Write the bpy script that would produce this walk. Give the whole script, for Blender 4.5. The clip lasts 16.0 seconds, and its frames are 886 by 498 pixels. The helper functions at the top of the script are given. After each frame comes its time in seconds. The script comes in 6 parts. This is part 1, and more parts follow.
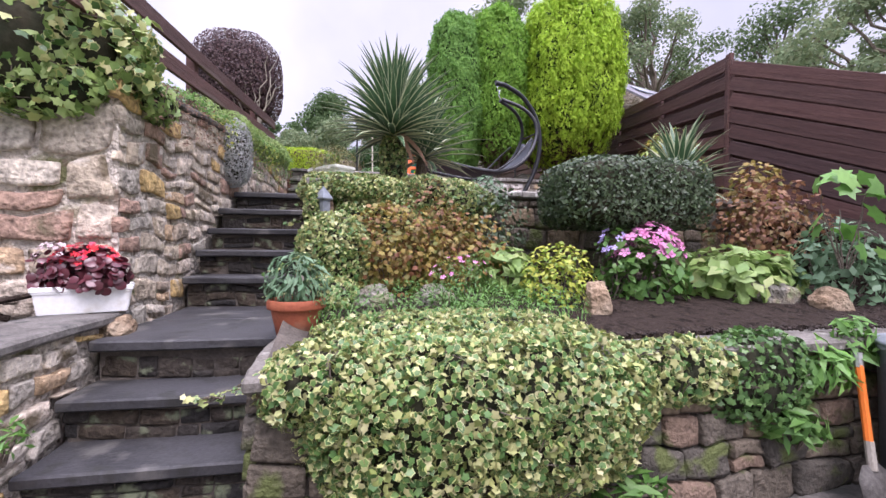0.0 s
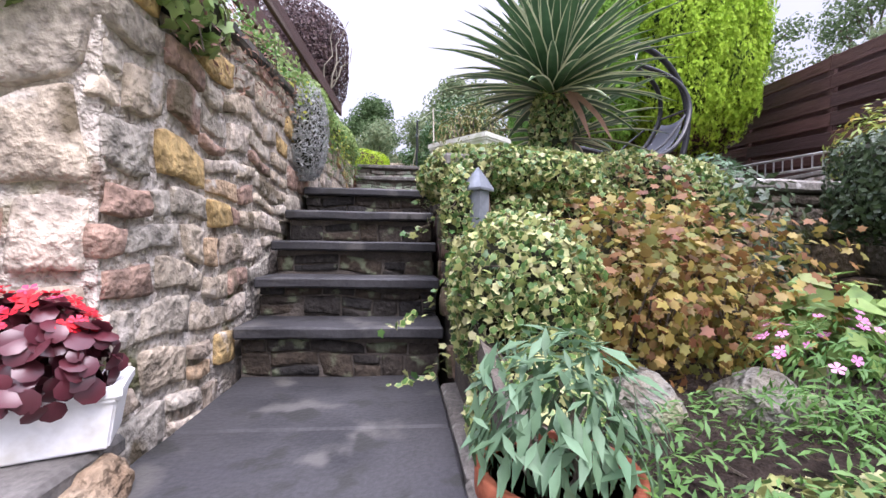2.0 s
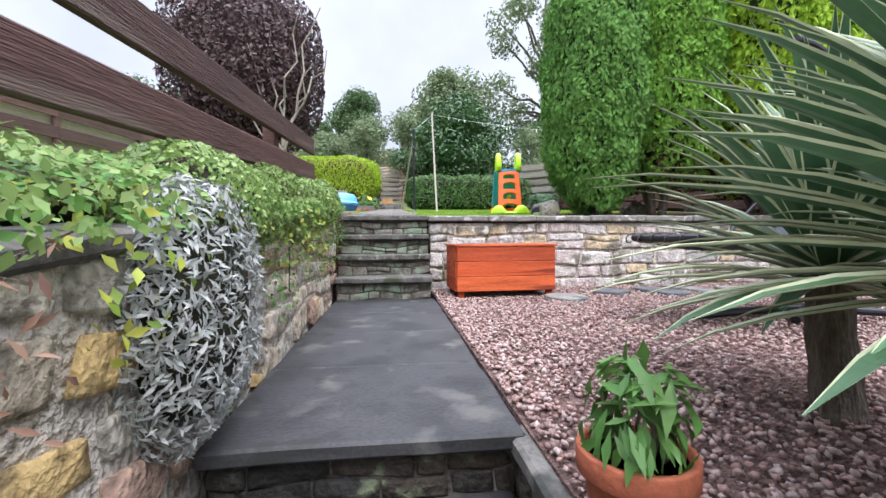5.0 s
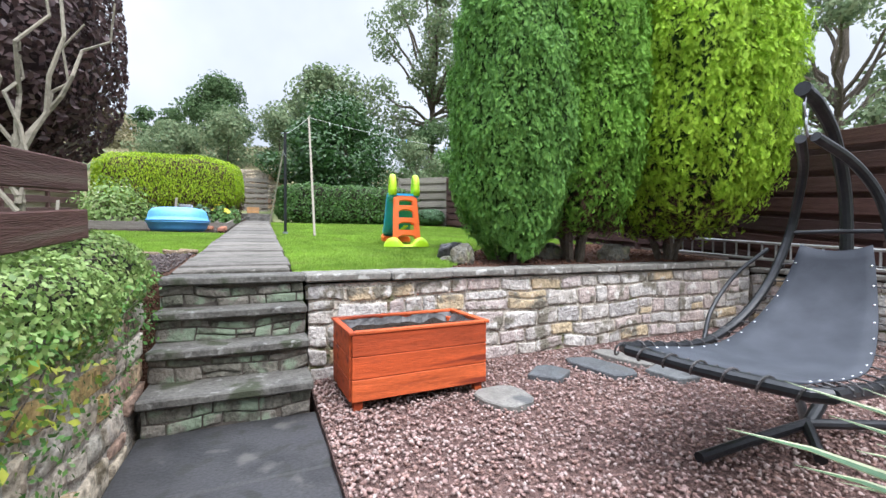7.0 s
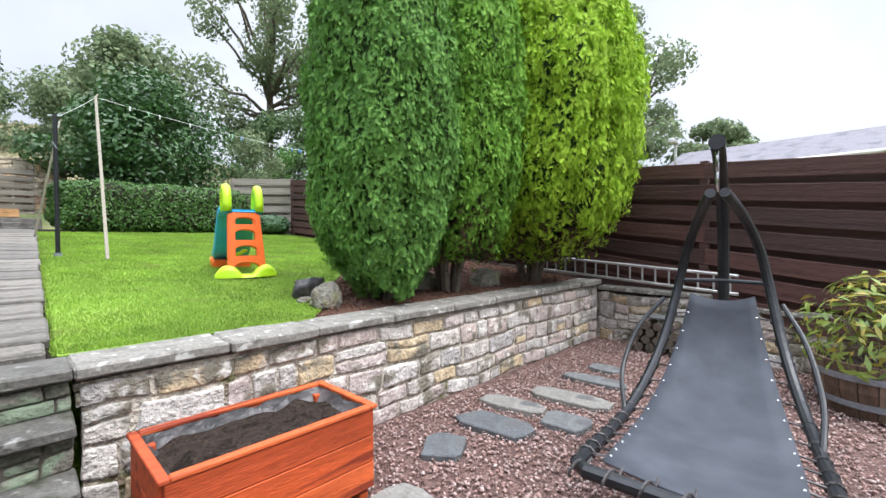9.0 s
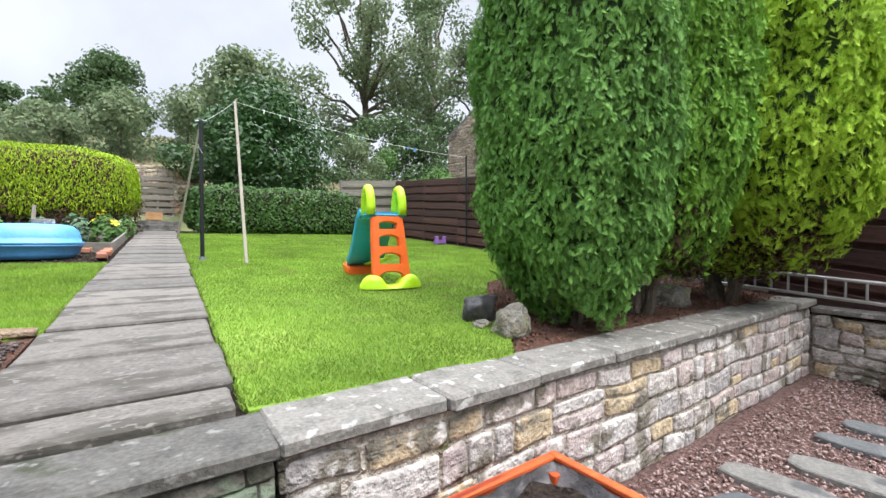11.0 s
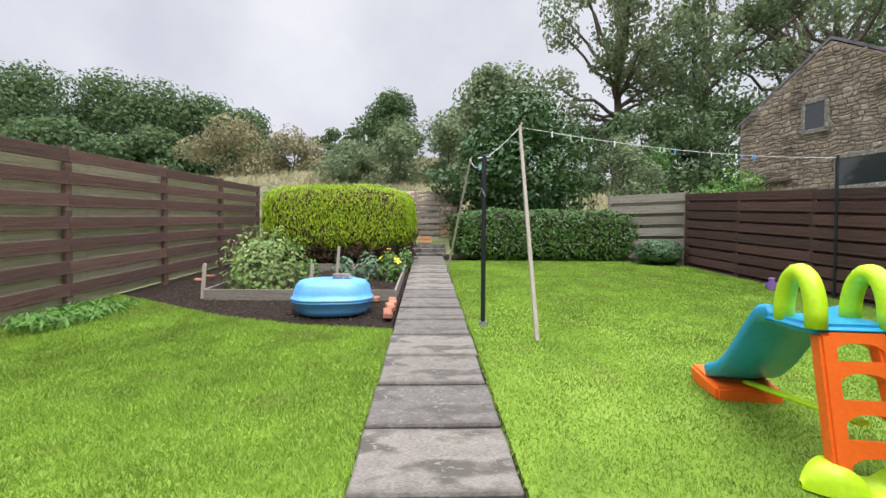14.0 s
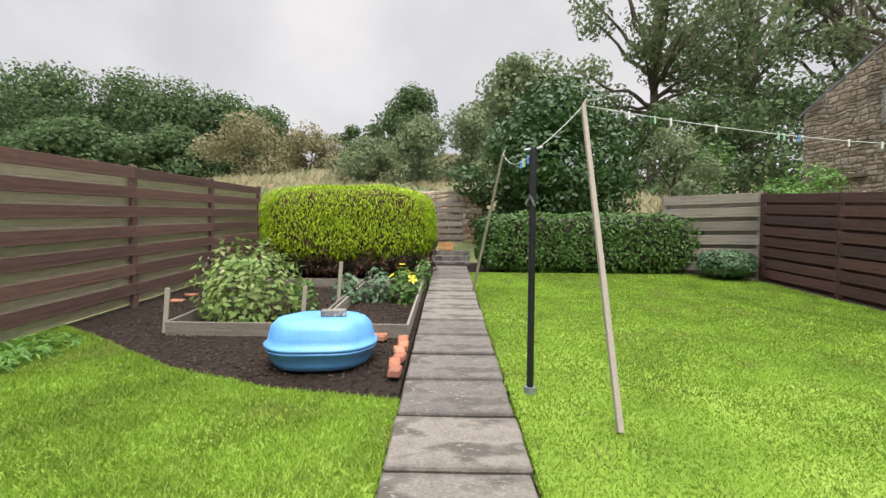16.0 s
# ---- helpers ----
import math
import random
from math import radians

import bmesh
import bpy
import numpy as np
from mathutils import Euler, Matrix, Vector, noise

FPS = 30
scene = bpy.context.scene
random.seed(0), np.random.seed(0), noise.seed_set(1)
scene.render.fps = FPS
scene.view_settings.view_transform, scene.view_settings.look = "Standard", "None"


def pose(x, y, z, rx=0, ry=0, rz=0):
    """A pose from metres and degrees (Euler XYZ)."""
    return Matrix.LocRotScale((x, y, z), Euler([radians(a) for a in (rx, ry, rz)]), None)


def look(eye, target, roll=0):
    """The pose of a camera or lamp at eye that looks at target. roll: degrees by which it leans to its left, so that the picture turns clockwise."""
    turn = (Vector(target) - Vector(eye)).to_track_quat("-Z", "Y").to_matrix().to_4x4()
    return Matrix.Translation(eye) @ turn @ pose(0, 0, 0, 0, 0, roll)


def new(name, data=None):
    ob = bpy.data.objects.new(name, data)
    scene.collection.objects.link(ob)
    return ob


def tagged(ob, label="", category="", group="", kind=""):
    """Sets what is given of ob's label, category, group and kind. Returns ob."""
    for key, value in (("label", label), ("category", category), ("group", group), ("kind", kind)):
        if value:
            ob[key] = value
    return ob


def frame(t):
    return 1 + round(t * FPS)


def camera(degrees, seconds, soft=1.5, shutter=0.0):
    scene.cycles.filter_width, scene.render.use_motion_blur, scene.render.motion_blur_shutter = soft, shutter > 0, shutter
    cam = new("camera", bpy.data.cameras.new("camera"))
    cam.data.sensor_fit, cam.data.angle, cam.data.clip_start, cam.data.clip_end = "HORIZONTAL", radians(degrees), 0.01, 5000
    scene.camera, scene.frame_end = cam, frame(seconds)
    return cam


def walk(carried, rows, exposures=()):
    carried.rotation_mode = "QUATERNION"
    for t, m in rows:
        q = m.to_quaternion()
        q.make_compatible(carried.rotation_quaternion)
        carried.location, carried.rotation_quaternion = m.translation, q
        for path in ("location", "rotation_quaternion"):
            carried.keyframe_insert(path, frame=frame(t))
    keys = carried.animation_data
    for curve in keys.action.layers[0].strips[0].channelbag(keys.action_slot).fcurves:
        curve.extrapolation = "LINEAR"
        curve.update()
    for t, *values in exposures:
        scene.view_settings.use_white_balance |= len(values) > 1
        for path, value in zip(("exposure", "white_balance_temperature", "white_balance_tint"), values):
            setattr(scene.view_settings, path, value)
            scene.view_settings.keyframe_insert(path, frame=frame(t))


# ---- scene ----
cam = camera(93.7, 16.0)
PATH = [
    (0, (0.88, -7.613, -0.504), (1.242, -5.646, -0.529), 0.7),
    (0.5, (0.789, -7.257, -0.486), (1.125, -5.286, -0.506), 0.7),
    (1, (0.676, -6.94, -0.458), (0.974, -4.962, -0.476), 0.9),
    (1.5, (0.5, -6.554, -0.453), (0.744, -4.569, -0.462), 0.9),
    (2, (0.286, -6.143, -0.425), (0.47, -4.152, -0.428), 0.9),
    (2.5, (0.165, -5.713, -0.235), (0.325, -3.719, -0.238), 0.7),
    (3, (0.101, -5.456, -0.03), (0.241, -3.461, -0.05), 0.8),
    (3.5, (0.138, -5.248, 0.099), (0.287, -3.254, 0.068), 0.8),
    (4, (0.169, -5.002, 0.261), (0.329, -3.008, 0.215), 0.1),
    (4.2, (0.157, -4.903, 0.313), (0.323, -2.91, 0.267), -0.3),
    (6.3, (0.095, -3.359, 0.872), (0.615, -1.429, 0.818), 0.3),
    (6.5, (0.11, -3.281, 0.903), (0.699, -1.37, 0.872), 0.1),
    (7, (0.186, -3.122, 1.02), (0.983, -1.287, 0.983), 0.2),
    (7.5, (0.325, -2.944, 1.151), (1.359, -1.233, 1.113), -0.0),
    (8, (0.386, -2.772, 1.2), (1.645, -1.218, 1.167), -0.2),
    (8.2, (0.378, -2.702, 1.229), (1.716, -1.216, 1.194), -0.3),
    (10.3, (0.231, -1.819, 1.395), (1.652, -0.413, 1.353), -0.3),
    (10.5, (0.184, -1.695, 1.397), (1.535, -0.22, 1.36), -0.1),
    (11, (0.179, -1.346, 1.403), (1.286, 0.32, 1.363), -0.0),
    (11.5, (0.12, -1.009, 1.422), (0.96, 0.806, 1.381), 0.2),
    (12, (0.057, -0.601, 1.465), (0.649, 1.309, 1.42), 0.2),
    (12.5, (0.014, -0.125, 1.595), (0.415, 1.834, 1.551), 0.4),
    (13, (-0.079, 0.139, 1.783), (0.182, 2.121, 1.744), 0.5),
    (13.5, (-0.068, 0.307, 1.922), (0.087, 2.3, 1.88), 0.4),
    (14, (-0.049, 0.516, 2.081), (0.027, 2.514, 2.041), 0.4),
    (14.5, (-0.088, 0.738, 2.195), (-0.06, 2.737, 2.151), 0.4),
    (15, (-0.051, 0.988, 2.245), (-0.055, 2.988, 2.197), 0.5),
    (15.5, (-0.013, 1.421, 2.303), (-0.034, 3.42, 2.248), 0.4),
    (16, (-0.064, 1.925, 2.324), (-0.089, 3.924, 2.27), 0.5),
]
walk(cam, [(t, look(eye, at, roll)) for t, eye, at, roll in PATH], [(0.0, 1.1, 6050, 29), (3.0, 1.42, 5950, 23), (4.2, 1.22, 5950, 17), (7.0, 1.13, 5950, 10), (10.5, 1.1, 6200, 10), (12.5, 0.9, 6150, 13), (16.0, 0.76, 6850, 12)])

# ---------------------------------------------------------------- light
world = bpy.data.worlds.new("overcast_sky")
world.use_nodes = True
scene.world = world
wn, wl = world.node_tree.nodes, world.node_tree.links
wbg = wn["Background"]
wsky = wn.new("ShaderNodeTexSky")
wsky.sky_type, wsky.sun_disc = "NISHITA", False
wsky.sun_elevation, wsky.sun_rotation = radians(59), radians(162)
wtc = wn.new("ShaderNodeTexCoord")
wno = wn.new("ShaderNodeTexNoise")
wno.inputs["Scale"].default_value, wno.inputs["Detail"].default_value = 2.2, 5.0
wra = wn.new("ShaderNodeValToRGB")
wra.color_ramp.elements[0].position, wra.color_ramp.elements[0].color = 0.3, (0.60, 0.625, 0.69, 1)
wra.color_ramp.elements[1].position, wra.color_ramp.elements[1].color = 0.7, (0.93, 0.94, 0.97, 1)
wsc = wn.new("ShaderNodeVectorMath")
wsc.operation = "SCALE"
wsc.inputs["Scale"].default_value = 0.1
wmx = wn.new("ShaderNodeMix")
wmx.data_type = "RGBA"
wmx.inputs[0].default_value = 0.9
wl.new(wtc.outputs["Generated"], wno.inputs["Vector"])
wl.new(wno.outputs["Fac"], wra.inputs[0])
wl.new(wsky.outputs[0], wsc.inputs[0])
wl.new(wsc.outputs[0], wmx.inputs["A"])
wl.new(wra.outputs[0], wmx.inputs["B"])
wxyz = wn.new("ShaderNodeSeparateXYZ")
wgr = wn.new("ShaderNodeMapRange")
for wk, wv in (("From Min", 0.52), ("From Max", 1.0), ("To Min", 0.60), ("To Max", 3.6)):
    wgr.inputs[wk].default_value = wv
wl.new(wtc.outputs["Generated"], wxyz.inputs[0])
wl.new(wxyz.outputs["Z"], wgr.inputs[0])
wl.new(wgr.outputs[0], wbg.inputs[1])
wl.new(wmx.outputs["Result"], wbg.inputs[0])
sun = new("sun", bpy.data.lights.new("sun", "SUN"))
sun.data.energy, sun.data.angle, sun.data.color = 1.75, radians(30), (1.0, 0.96, 0.9)
sun.matrix_world = look((3, -9, 16), (0, 0, 0))


# ---------------------------------------------------------------- materials
def ramp(nt, cols, constant=False):
    r = nt.nodes.new("ShaderNodeValToRGB")
    el = r.color_ramp.elements
    if constant:
        r.color_ramp.interpolation = "CONSTANT"
    n = len(cols)
    for i, c in enumerate(cols):
        p = i / n if constant else i / max(1, n - 1)
        e = el[i] if i < 2 else el.new(p)
        e.position, e.color = p, (*c, 1)
    return r


def surface(name, cols, scale=6.0, fine=60.0, var=0.35, rough=0.8, bump=0.3, rnd=None, metal=0.0, stain=None, stain2=None, leaf=0.0, spec=0.3, stretch=(1, 1, 1), relief=0.01):
    """cols: palette, picked by chance per piece (rnd 'object' or 'island') or by a broad noise. stain: colour, share, scale."""
    m = bpy.data.materials.new(name)
    m.use_nodes = True
    nt = m.node_tree
    b = nt.nodes["Principled BSDF"]
    tc = nt.nodes.new("ShaderNodeTexCoord")
    mp = nt.nodes.new("ShaderNodeMapping")
    mp.inputs["Scale"].default_value = stretch
    nt.links.new(tc.outputs["Object"], mp.inputs[0])

    def noi(s, d=5.0):
        k = nt.nodes.new("ShaderNodeTexNoise")
        k.inputs["Scale"].default_value, k.inputs["Detail"].default_value = s, d
        nt.links.new(mp.outputs[0], k.inputs["Vector"])
        return k
    broad, small = noi(scale), noi(fine, 3.0)
    if len(cols) == 1:
        cols = [cols[0], cols[0]]
    r = ramp(nt, cols, rnd == "object")
    if rnd == "object":
        nt.links.new(nt.nodes.new("ShaderNodeObjectInfo").outputs["Random"], r.inputs[0])
    elif rnd == "island":
        nt.links.new(nt.nodes.new("ShaderNodeNewGeometry").outputs["Random Per Island"], r.inputs[0])
    else:
        st = nt.nodes.new("ShaderNodeMapRange")
        st.inputs["From Min"].default_value, st.inputs["From Max"].default_value = 0.3, 0.7
        nt.links.new(broad.outputs["Fac"], st.inputs[0])
        nt.links.new(st.outputs[0], r.inputs[0])
    col = r.outputs[0]
    if var:
        ad = nt.nodes.new("ShaderNodeMath")
        ad.operation = "ADD"
        nt.links.new(broad.outputs["Fac"], ad.inputs[0])
        nt.links.new(small.outputs["Fac"], ad.inputs[1])
        mr = nt.nodes.new("ShaderNodeMapRange")
        for k, v in (("From Min", 0.65), ("From Max", 1.35), ("To Min", 1 - var), ("To Max", 1 + var * 0.6)):
            mr.inputs[k].default_value = v
        nt.links.new(ad.outputs[0], mr.inputs[0])
        mu = nt.nodes.new("ShaderNodeVectorMath")
        mu.operation = "SCALE"
        nt.links.new(col, mu.inputs[0])
        nt.links.new(mr.outputs[0], mu.inputs["Scale"])
        col = mu.outputs[0]
    for sc, share, ss in [q for q in (stain, stain2) if q]:
        k = noi(ss, 6.0)
        mk = nt.nodes.new("ShaderNodeMapRange")
        mk.inputs["From Min"].default_value, mk.inputs["From Max"].default_value = 0.68 - 0.35 * share, 0.76 - 0.35 * share
        nt.links.new(k.outputs["Fac"], mk.inputs[0])
        mx = nt.nodes.new("ShaderNodeMix")
        mx.data_type = "RGBA"
        nt.links.new(mk.outputs[0], mx.inputs[0])
        nt.links.new(col, mx.inputs["A"])
        mx.inputs["B"].default_value = (*sc, 1)
        col = mx.outputs["Result"]
    nt.links.new(col, b.inputs["Base Color"])
    b.inputs["Roughness"].default_value, b.inputs["Metallic"].default_value = rough, metal
    b.inputs["Specular IOR Level"].default_value = spec
    if bump:
        bp = nt.nodes.new("ShaderNodeBump")
        bp.inputs["Strength"].default_value, bp.inputs["Distance"].default_value = bump, relief
        ad2 = nt.nodes.new("ShaderNodeMath")
        ad2.operation = "MULTIPLY_ADD"
        ad2.inputs[1].default_value = 2.0
        nt.links.new(broad.outputs["Fac"], ad2.inputs[0])
        nt.links.new(small.outputs["Fac"], ad2.inputs[2])
        nt.links.new(ad2.outputs[0], bp.inputs["Height"])
        nt.links.new(bp.outputs[0], b.inputs["Normal"])
    if leaf:
        tr = nt.nodes.new("ShaderNodeBsdfTranslucent")
        nt.links.new(col, tr.inputs[0])
        ms = nt.nodes.new("ShaderNodeMixShader")
        ms.inputs[0].default_value = leaf
        nt.links.new(b.outputs[0], ms.inputs[1])
        nt.links.new(tr.outputs[0], ms.inputs[2])
        nt.links.new(ms.outputs[0], nt.nodes["Material Output"].inputs[0])
    return m


STONE = surface("sandstone", [(0.504, 0.419, 0.308), (0.432, 0.392, 0.324), (0.603, 0.507, 0.381), (0.522, 0.375, 0.235), (0.468, 0.410, 0.324), (0.405, 0.332, 0.251), (0.585, 0.498, 0.397), (0.380, 0.255, 0.190), (0.648, 0.576, 0.470), (0.486, 0.410, 0.308), (0.585, 0.410, 0.178)],
                11, 38, .7, .9, 1, "object", stain=((.58, .52, .44), .22, 7), stain2=((.15, .12, .075), .28, 4.5), relief=.018)
STONE_PALE = surface("pale_sandstone", [(.56, .51, .46), (.47, .44, .41), (.58, .46, .30), (.52, .44, .41), (.62, .58, .54), (.44, .41, .39), (.56, .51, .47), (.52, .43, .39)],
                     9, 45, .5, .9, .8, "object", stain=((.20, .18, .14), .42, 4), stain2=((.70, .67, .62), .3, 9), relief=.025)
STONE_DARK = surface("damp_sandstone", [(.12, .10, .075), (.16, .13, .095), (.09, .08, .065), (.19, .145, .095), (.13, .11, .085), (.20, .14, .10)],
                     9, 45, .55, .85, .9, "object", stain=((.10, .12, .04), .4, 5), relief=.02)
# base tones of the risers darkened to carry the shade under the nosings
STONE_STEP_SHADED = surface("riser_stone", [(0.0372, 0.03286, 0.02852), (0.0527, 0.0434, 0.0341), (0.0279, 0.02604, 0.02418), (0.062, 0.04836, 0.03472)], 9, 45, .6, .85, .9, "object", stain=((.14, .16, .10), .35, 9), relief=.015)
STONE_MOSSY = surface("mossy_riser_stone", [(.17, .16, .13), (.21, .19, .16), (.13, .13, .10)], 9, 45, .6, .9, .9, "object", stain=((.22, .27, .19), .45, 6), relief=.015)
MORTAR = surface("lime_mortar", [(.54, .47, .39), (.62, .56, .48), (.42, .36, .28)], 6, 38, .6, .95, 1, stain=((.15, .15, .07), .25, 3), stain2=((.20, .15, .11), .22, 8), relief=.04)
MORTAR_DARK = surface("damp_mortar", [(.08, .07, .06), (.13, .11, .09)], 5, 70, .4, .95, .8)
SLATE = surface("dark_stone_slab", [(0.0289, 0.0289, 0.03145), (0.0476, 0.04675, 0.04845), (0.03825, 0.0374, 0.0408)], 3, 70, .45, .62, .4, stain=((.09, .086, .08), .28, 4), stain2=((.028, .028, .026), .3, 9), spec=.35, relief=.006)
COPING = surface("coping_stone", [(.17, .16, .14), (.24, .225, .20), (.14, .135, .12)], 6, 60, .45, .85, .6, stain=((.46, .45, .42), .25, 14), relief=.01)
COPING_OLD = surface("old_border_coping", [(.12, .11, .095), (.17, .155, .135), (.10, .093, .08)], 6, 60, .5, .85, .6, stain=((.27, .26, .23), .22, 14), relief=.012)
STEP_OLD = surface("weathered_step_slab", [(.085, .08, .072), (.125, .118, .105), (.10, .094, .085)], 5, 60, .5, .8, .6, stain=((.045, .05, .03), .35, 5), stain2=((.22, .215, .20), .2, 18), relief=.01)
COPING_DARK = surface("dark_coping_stone", [(.11, .10, .09), (.17, .16, .145)], 6, 60, .45, .8, .5, stain=((.05, .05, .045), .4, 5))
SLAB = surface("concrete_slab", [(0.162, 0.148, 0.132), (0.213, 0.193, 0.168), (0.185, 0.168, 0.148), (0.146, 0.134, 0.121)], 4, 80, .5, .9, .6, "object", stain=((.085, .078, .066), .5, 3.5), stain2=((.215, .198, .176), .25, 45), stretch=(.6, 1.4, 1), relief=.008)
_nt = SLAB.node_tree
_tc, _sx = _nt.nodes.new("ShaderNodeTexCoord"), _nt.nodes.new("ShaderNodeSeparateXYZ")
_ab, _no, _ad, _mr, _mx = (_nt.nodes.new("ShaderNode" + k) for k in ("Math", "TexNoise", "Math", "MapRange", "Mix"))
_ab.operation, _ad.operation, _mx.data_type = "ABSOLUTE", "MULTIPLY_ADD", "RGBA"
_no.inputs["Scale"].default_value, _ad.inputs[1].default_value = 9, 0.16
_mr.inputs["From Min"].default_value, _mr.inputs["From Max"].default_value, _mr.inputs["To Max"].default_value = 0.29, 0.40, 0.8
_nt.links.new(_tc.outputs["Object"], _sx.inputs[0])
_nt.links.new(_tc.outputs["Object"], _no.inputs["Vector"])
_nt.links.new(_sx.outputs["Y"], _ab.inputs[0])
_nt.links.new(_no.outputs["Fac"], _ad.inputs[0])
_nt.links.new(_ab.outputs[0], _ad.inputs[2])
_nt.links.new(_ad.outputs[0], _mr.inputs[0])
_bs = _nt.nodes["Principled BSDF"].inputs["Base Color"]
_nt.links.new(_bs.links[0].from_socket, _mx.inputs["A"])
_mx.inputs["B"].default_value = (.05, .044, .036, 1)
_nt.links.new(_mr.outputs[0], _mx.inputs[0])
_nt.links.new(_mx.outputs["Result"], _bs)
GRAVEL = surface("pink_gravel", [(.34, .21, .19), (.46, .33, .30), (.25, .15, .13), (.50, .40, .37), (.30, .22, .20), (.20, .12, .10), (.42, .27, .23)], 12, 90, .25, .85, .3, "island")
GRAVEL_BED = surface("gravel_base", [(.14, .085, .075), (.24, .15, .13)], 40, 120, .5, .95, 1, relief=.02)
SOIL = surface("dark_soil", [(.022, .017, .014), (.045, .034, .028), (.03, .023, .019)], 14, 60, .6, 1, 1, stain=((.06, .045, .03), .2, 40), spec=.05, relief=.03)
BARK_MULCH = surface("bark_mulch", [(.10, .05, .035), (.17, .085, .055), (.07, .04, .03)], 30, 90, .5, 1, 1, relief=.03)
TURF = surface("turf", [(.13, .225, .025), (.17, .275, .03), (.21, .30, .05)], 1.2, 60, .35, .95, .6, relief=.02)
GRASS = surface("grass_blades", [(.125, .245, .02), (.185, .335, .028), (.26, .40, .045), (.315, .425, .085), (.158, .29, .025)], .9, 3, .4, .6, 0, "island", stain=((.21, .28, .055), .3, 1.6), leaf=.3)
WOOD_BROWN = surface("brown_stained_boards", [(0.072, 0.036, 0.0312), (0.0984, 0.048, 0.0408), (0.06, 0.0324, 0.03), (0.084, 0.0432, 0.0372)], 5, 40, .45, .75, .5, "object", stretch=(.35, 6, 6), stain=((.11, .075, .06), .2, 2))
WOOD_OLD = surface("faded_brown_boards", [(0.130, 0.074, 0.060), (0.155, 0.088, 0.072), (0.112, 0.066, 0.055)], 5, 40, .45, .85, .5, "object", stretch=(.35, 6, 6), stain=((.19, .15, .12), .25, 2))
WOOD_MOSS = surface("green_weathered_boards", [(0.46, 0.43, 0.29), (0.52, 0.48, 0.35), (0.40, 0.39, 0.25)], 5, 40, .4, .9, .5, "object", stretch=(.35, 6, 6))
WOOD_GREY = surface("weathered_grey_boards", [(.20, .18, .15), (.26, .235, .20)], 5, 40, .4, .9, .5, "object", stretch=(.35, 6, 6))
WOOD_POST = surface("pale_timber", [(.42, .38, .32), (.33, .29, .24)], 5, 50, .35, .85, .4, stretch=(5, 5, .5))
WOOD_RED = surface("orange_red_stained_planks", [(.50, .085, .022), (.42, .07, .02), (.57, .11, .03)], 4, 40, .45, .6, .4, "object", stretch=(.5, 6, 6), stain=((.20, .03, .012), .3, 2.2))
# next two: near-black core fills, the shade deep inside foliage put into their colour
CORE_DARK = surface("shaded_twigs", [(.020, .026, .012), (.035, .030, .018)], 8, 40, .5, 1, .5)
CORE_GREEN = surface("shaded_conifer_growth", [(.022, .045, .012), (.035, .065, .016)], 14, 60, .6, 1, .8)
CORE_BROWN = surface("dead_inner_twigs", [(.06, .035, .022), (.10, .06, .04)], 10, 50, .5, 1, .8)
BARK = surface("bark", [(.11, .085, .065), (.17, .14, .11), (.08, .065, .05)], 8, 50, .5, .95, 1, stretch=(2, 2, .5), relief=.02)
BARK_PALE = surface("pale_bark", [(.34, .31, .25), (.26, .23, .18)], 8, 50, .4, .9, .6)


def leafmat(name, cols, leaf=.3, rough=.5, spec=.35):
    return surface(name, cols, 3, 30, .25, rough, 0, "island", leaf=leaf, spec=spec)


L_CON_DARK = leafmat("dark_conifer_scales", [(0.1045, 0.242, 0.055), (0.154, 0.3245, 0.066), (0.22, 0.418, 0.077), (0.132, 0.2805, 0.088)], .25, .7, .2)
L_CON_MID = leafmat("green_conifer_scales", [(.13, .29, .04), (.19, .38, .05), (.26, .47, .06)], .25, .7, .2)
L_CON_LIME = leafmat("lime_conifer_scales", [(.25, .43, .03), (.36, .56, .04), (.46, .64, .055), (.30, .48, .04)], .3, .7, .2)
L_TWIG = leafmat("brown_twig", [(.075, .045, .03), (.11, .065, .042), (.05, .032, .024)], .1, .85, .1)
L_GOLD = leafmat("golden_hedge_leaf", [(.18, .32, .012), (.30, .46, .015), (.42, .55, .02), (.23, .37, .02)], .25, .6, .25)
L_BOX = leafmat("small_dark_leaf", [(0.04725, 0.07425, 0.03375), (0.07425, 0.1148, 0.04725), (0.03375, 0.06075, 0.0297), (0.108, 0.135, 0.081)], .15, .45)
L_HEDGE = leafmat("laurel_leaf", [(.025, .075, .018), (.045, .11, .028), (.035, .09, .02), (.07, .15, .04)], .2, .4, .45)
L_LAUREL = leafmat("hedge_leaf", [(.05, .12, .025), (.08, .17, .035), (.06, .14, .03), (.12, .21, .05)], .25, .45, .4)
L_PURPLE = leafmat("copper_leaf", [(.085, .05, .055), (.12, .07, .07), (.06, .038, .042), (.15, .10, .09)], .2, .5)
L_IVY_G = leafmat("ivy_green", [(0.065, 0.14, 0.035), (0.105, 0.20, 0.05), (0.16, 0.25, 0.07), (0.08, 0.155, 0.055)], .2, .4, .4)
L_IVY_C = leafmat("ivy_cream_margin", [(0.4104, 0.432, 0.1512), (0.5076, 0.5076, 0.2376), (0.3132, 0.378, 0.108), (0.4644, 0.4536, 0.2052), (0.5616, 0.54, 0.3024)], .25, .45)
L_IVY_D = leafmat("plain_ivy", [(.05, .12, .03), (.08, .17, .045), (.12, .22, .06)], .2, .4, .4)
L_IVY_P = leafmat("pale_ivy", [(.28, .40, .11), (.36, .47, .17), (.22, .34, .09), (.14, .24, .06)], .3, .45)
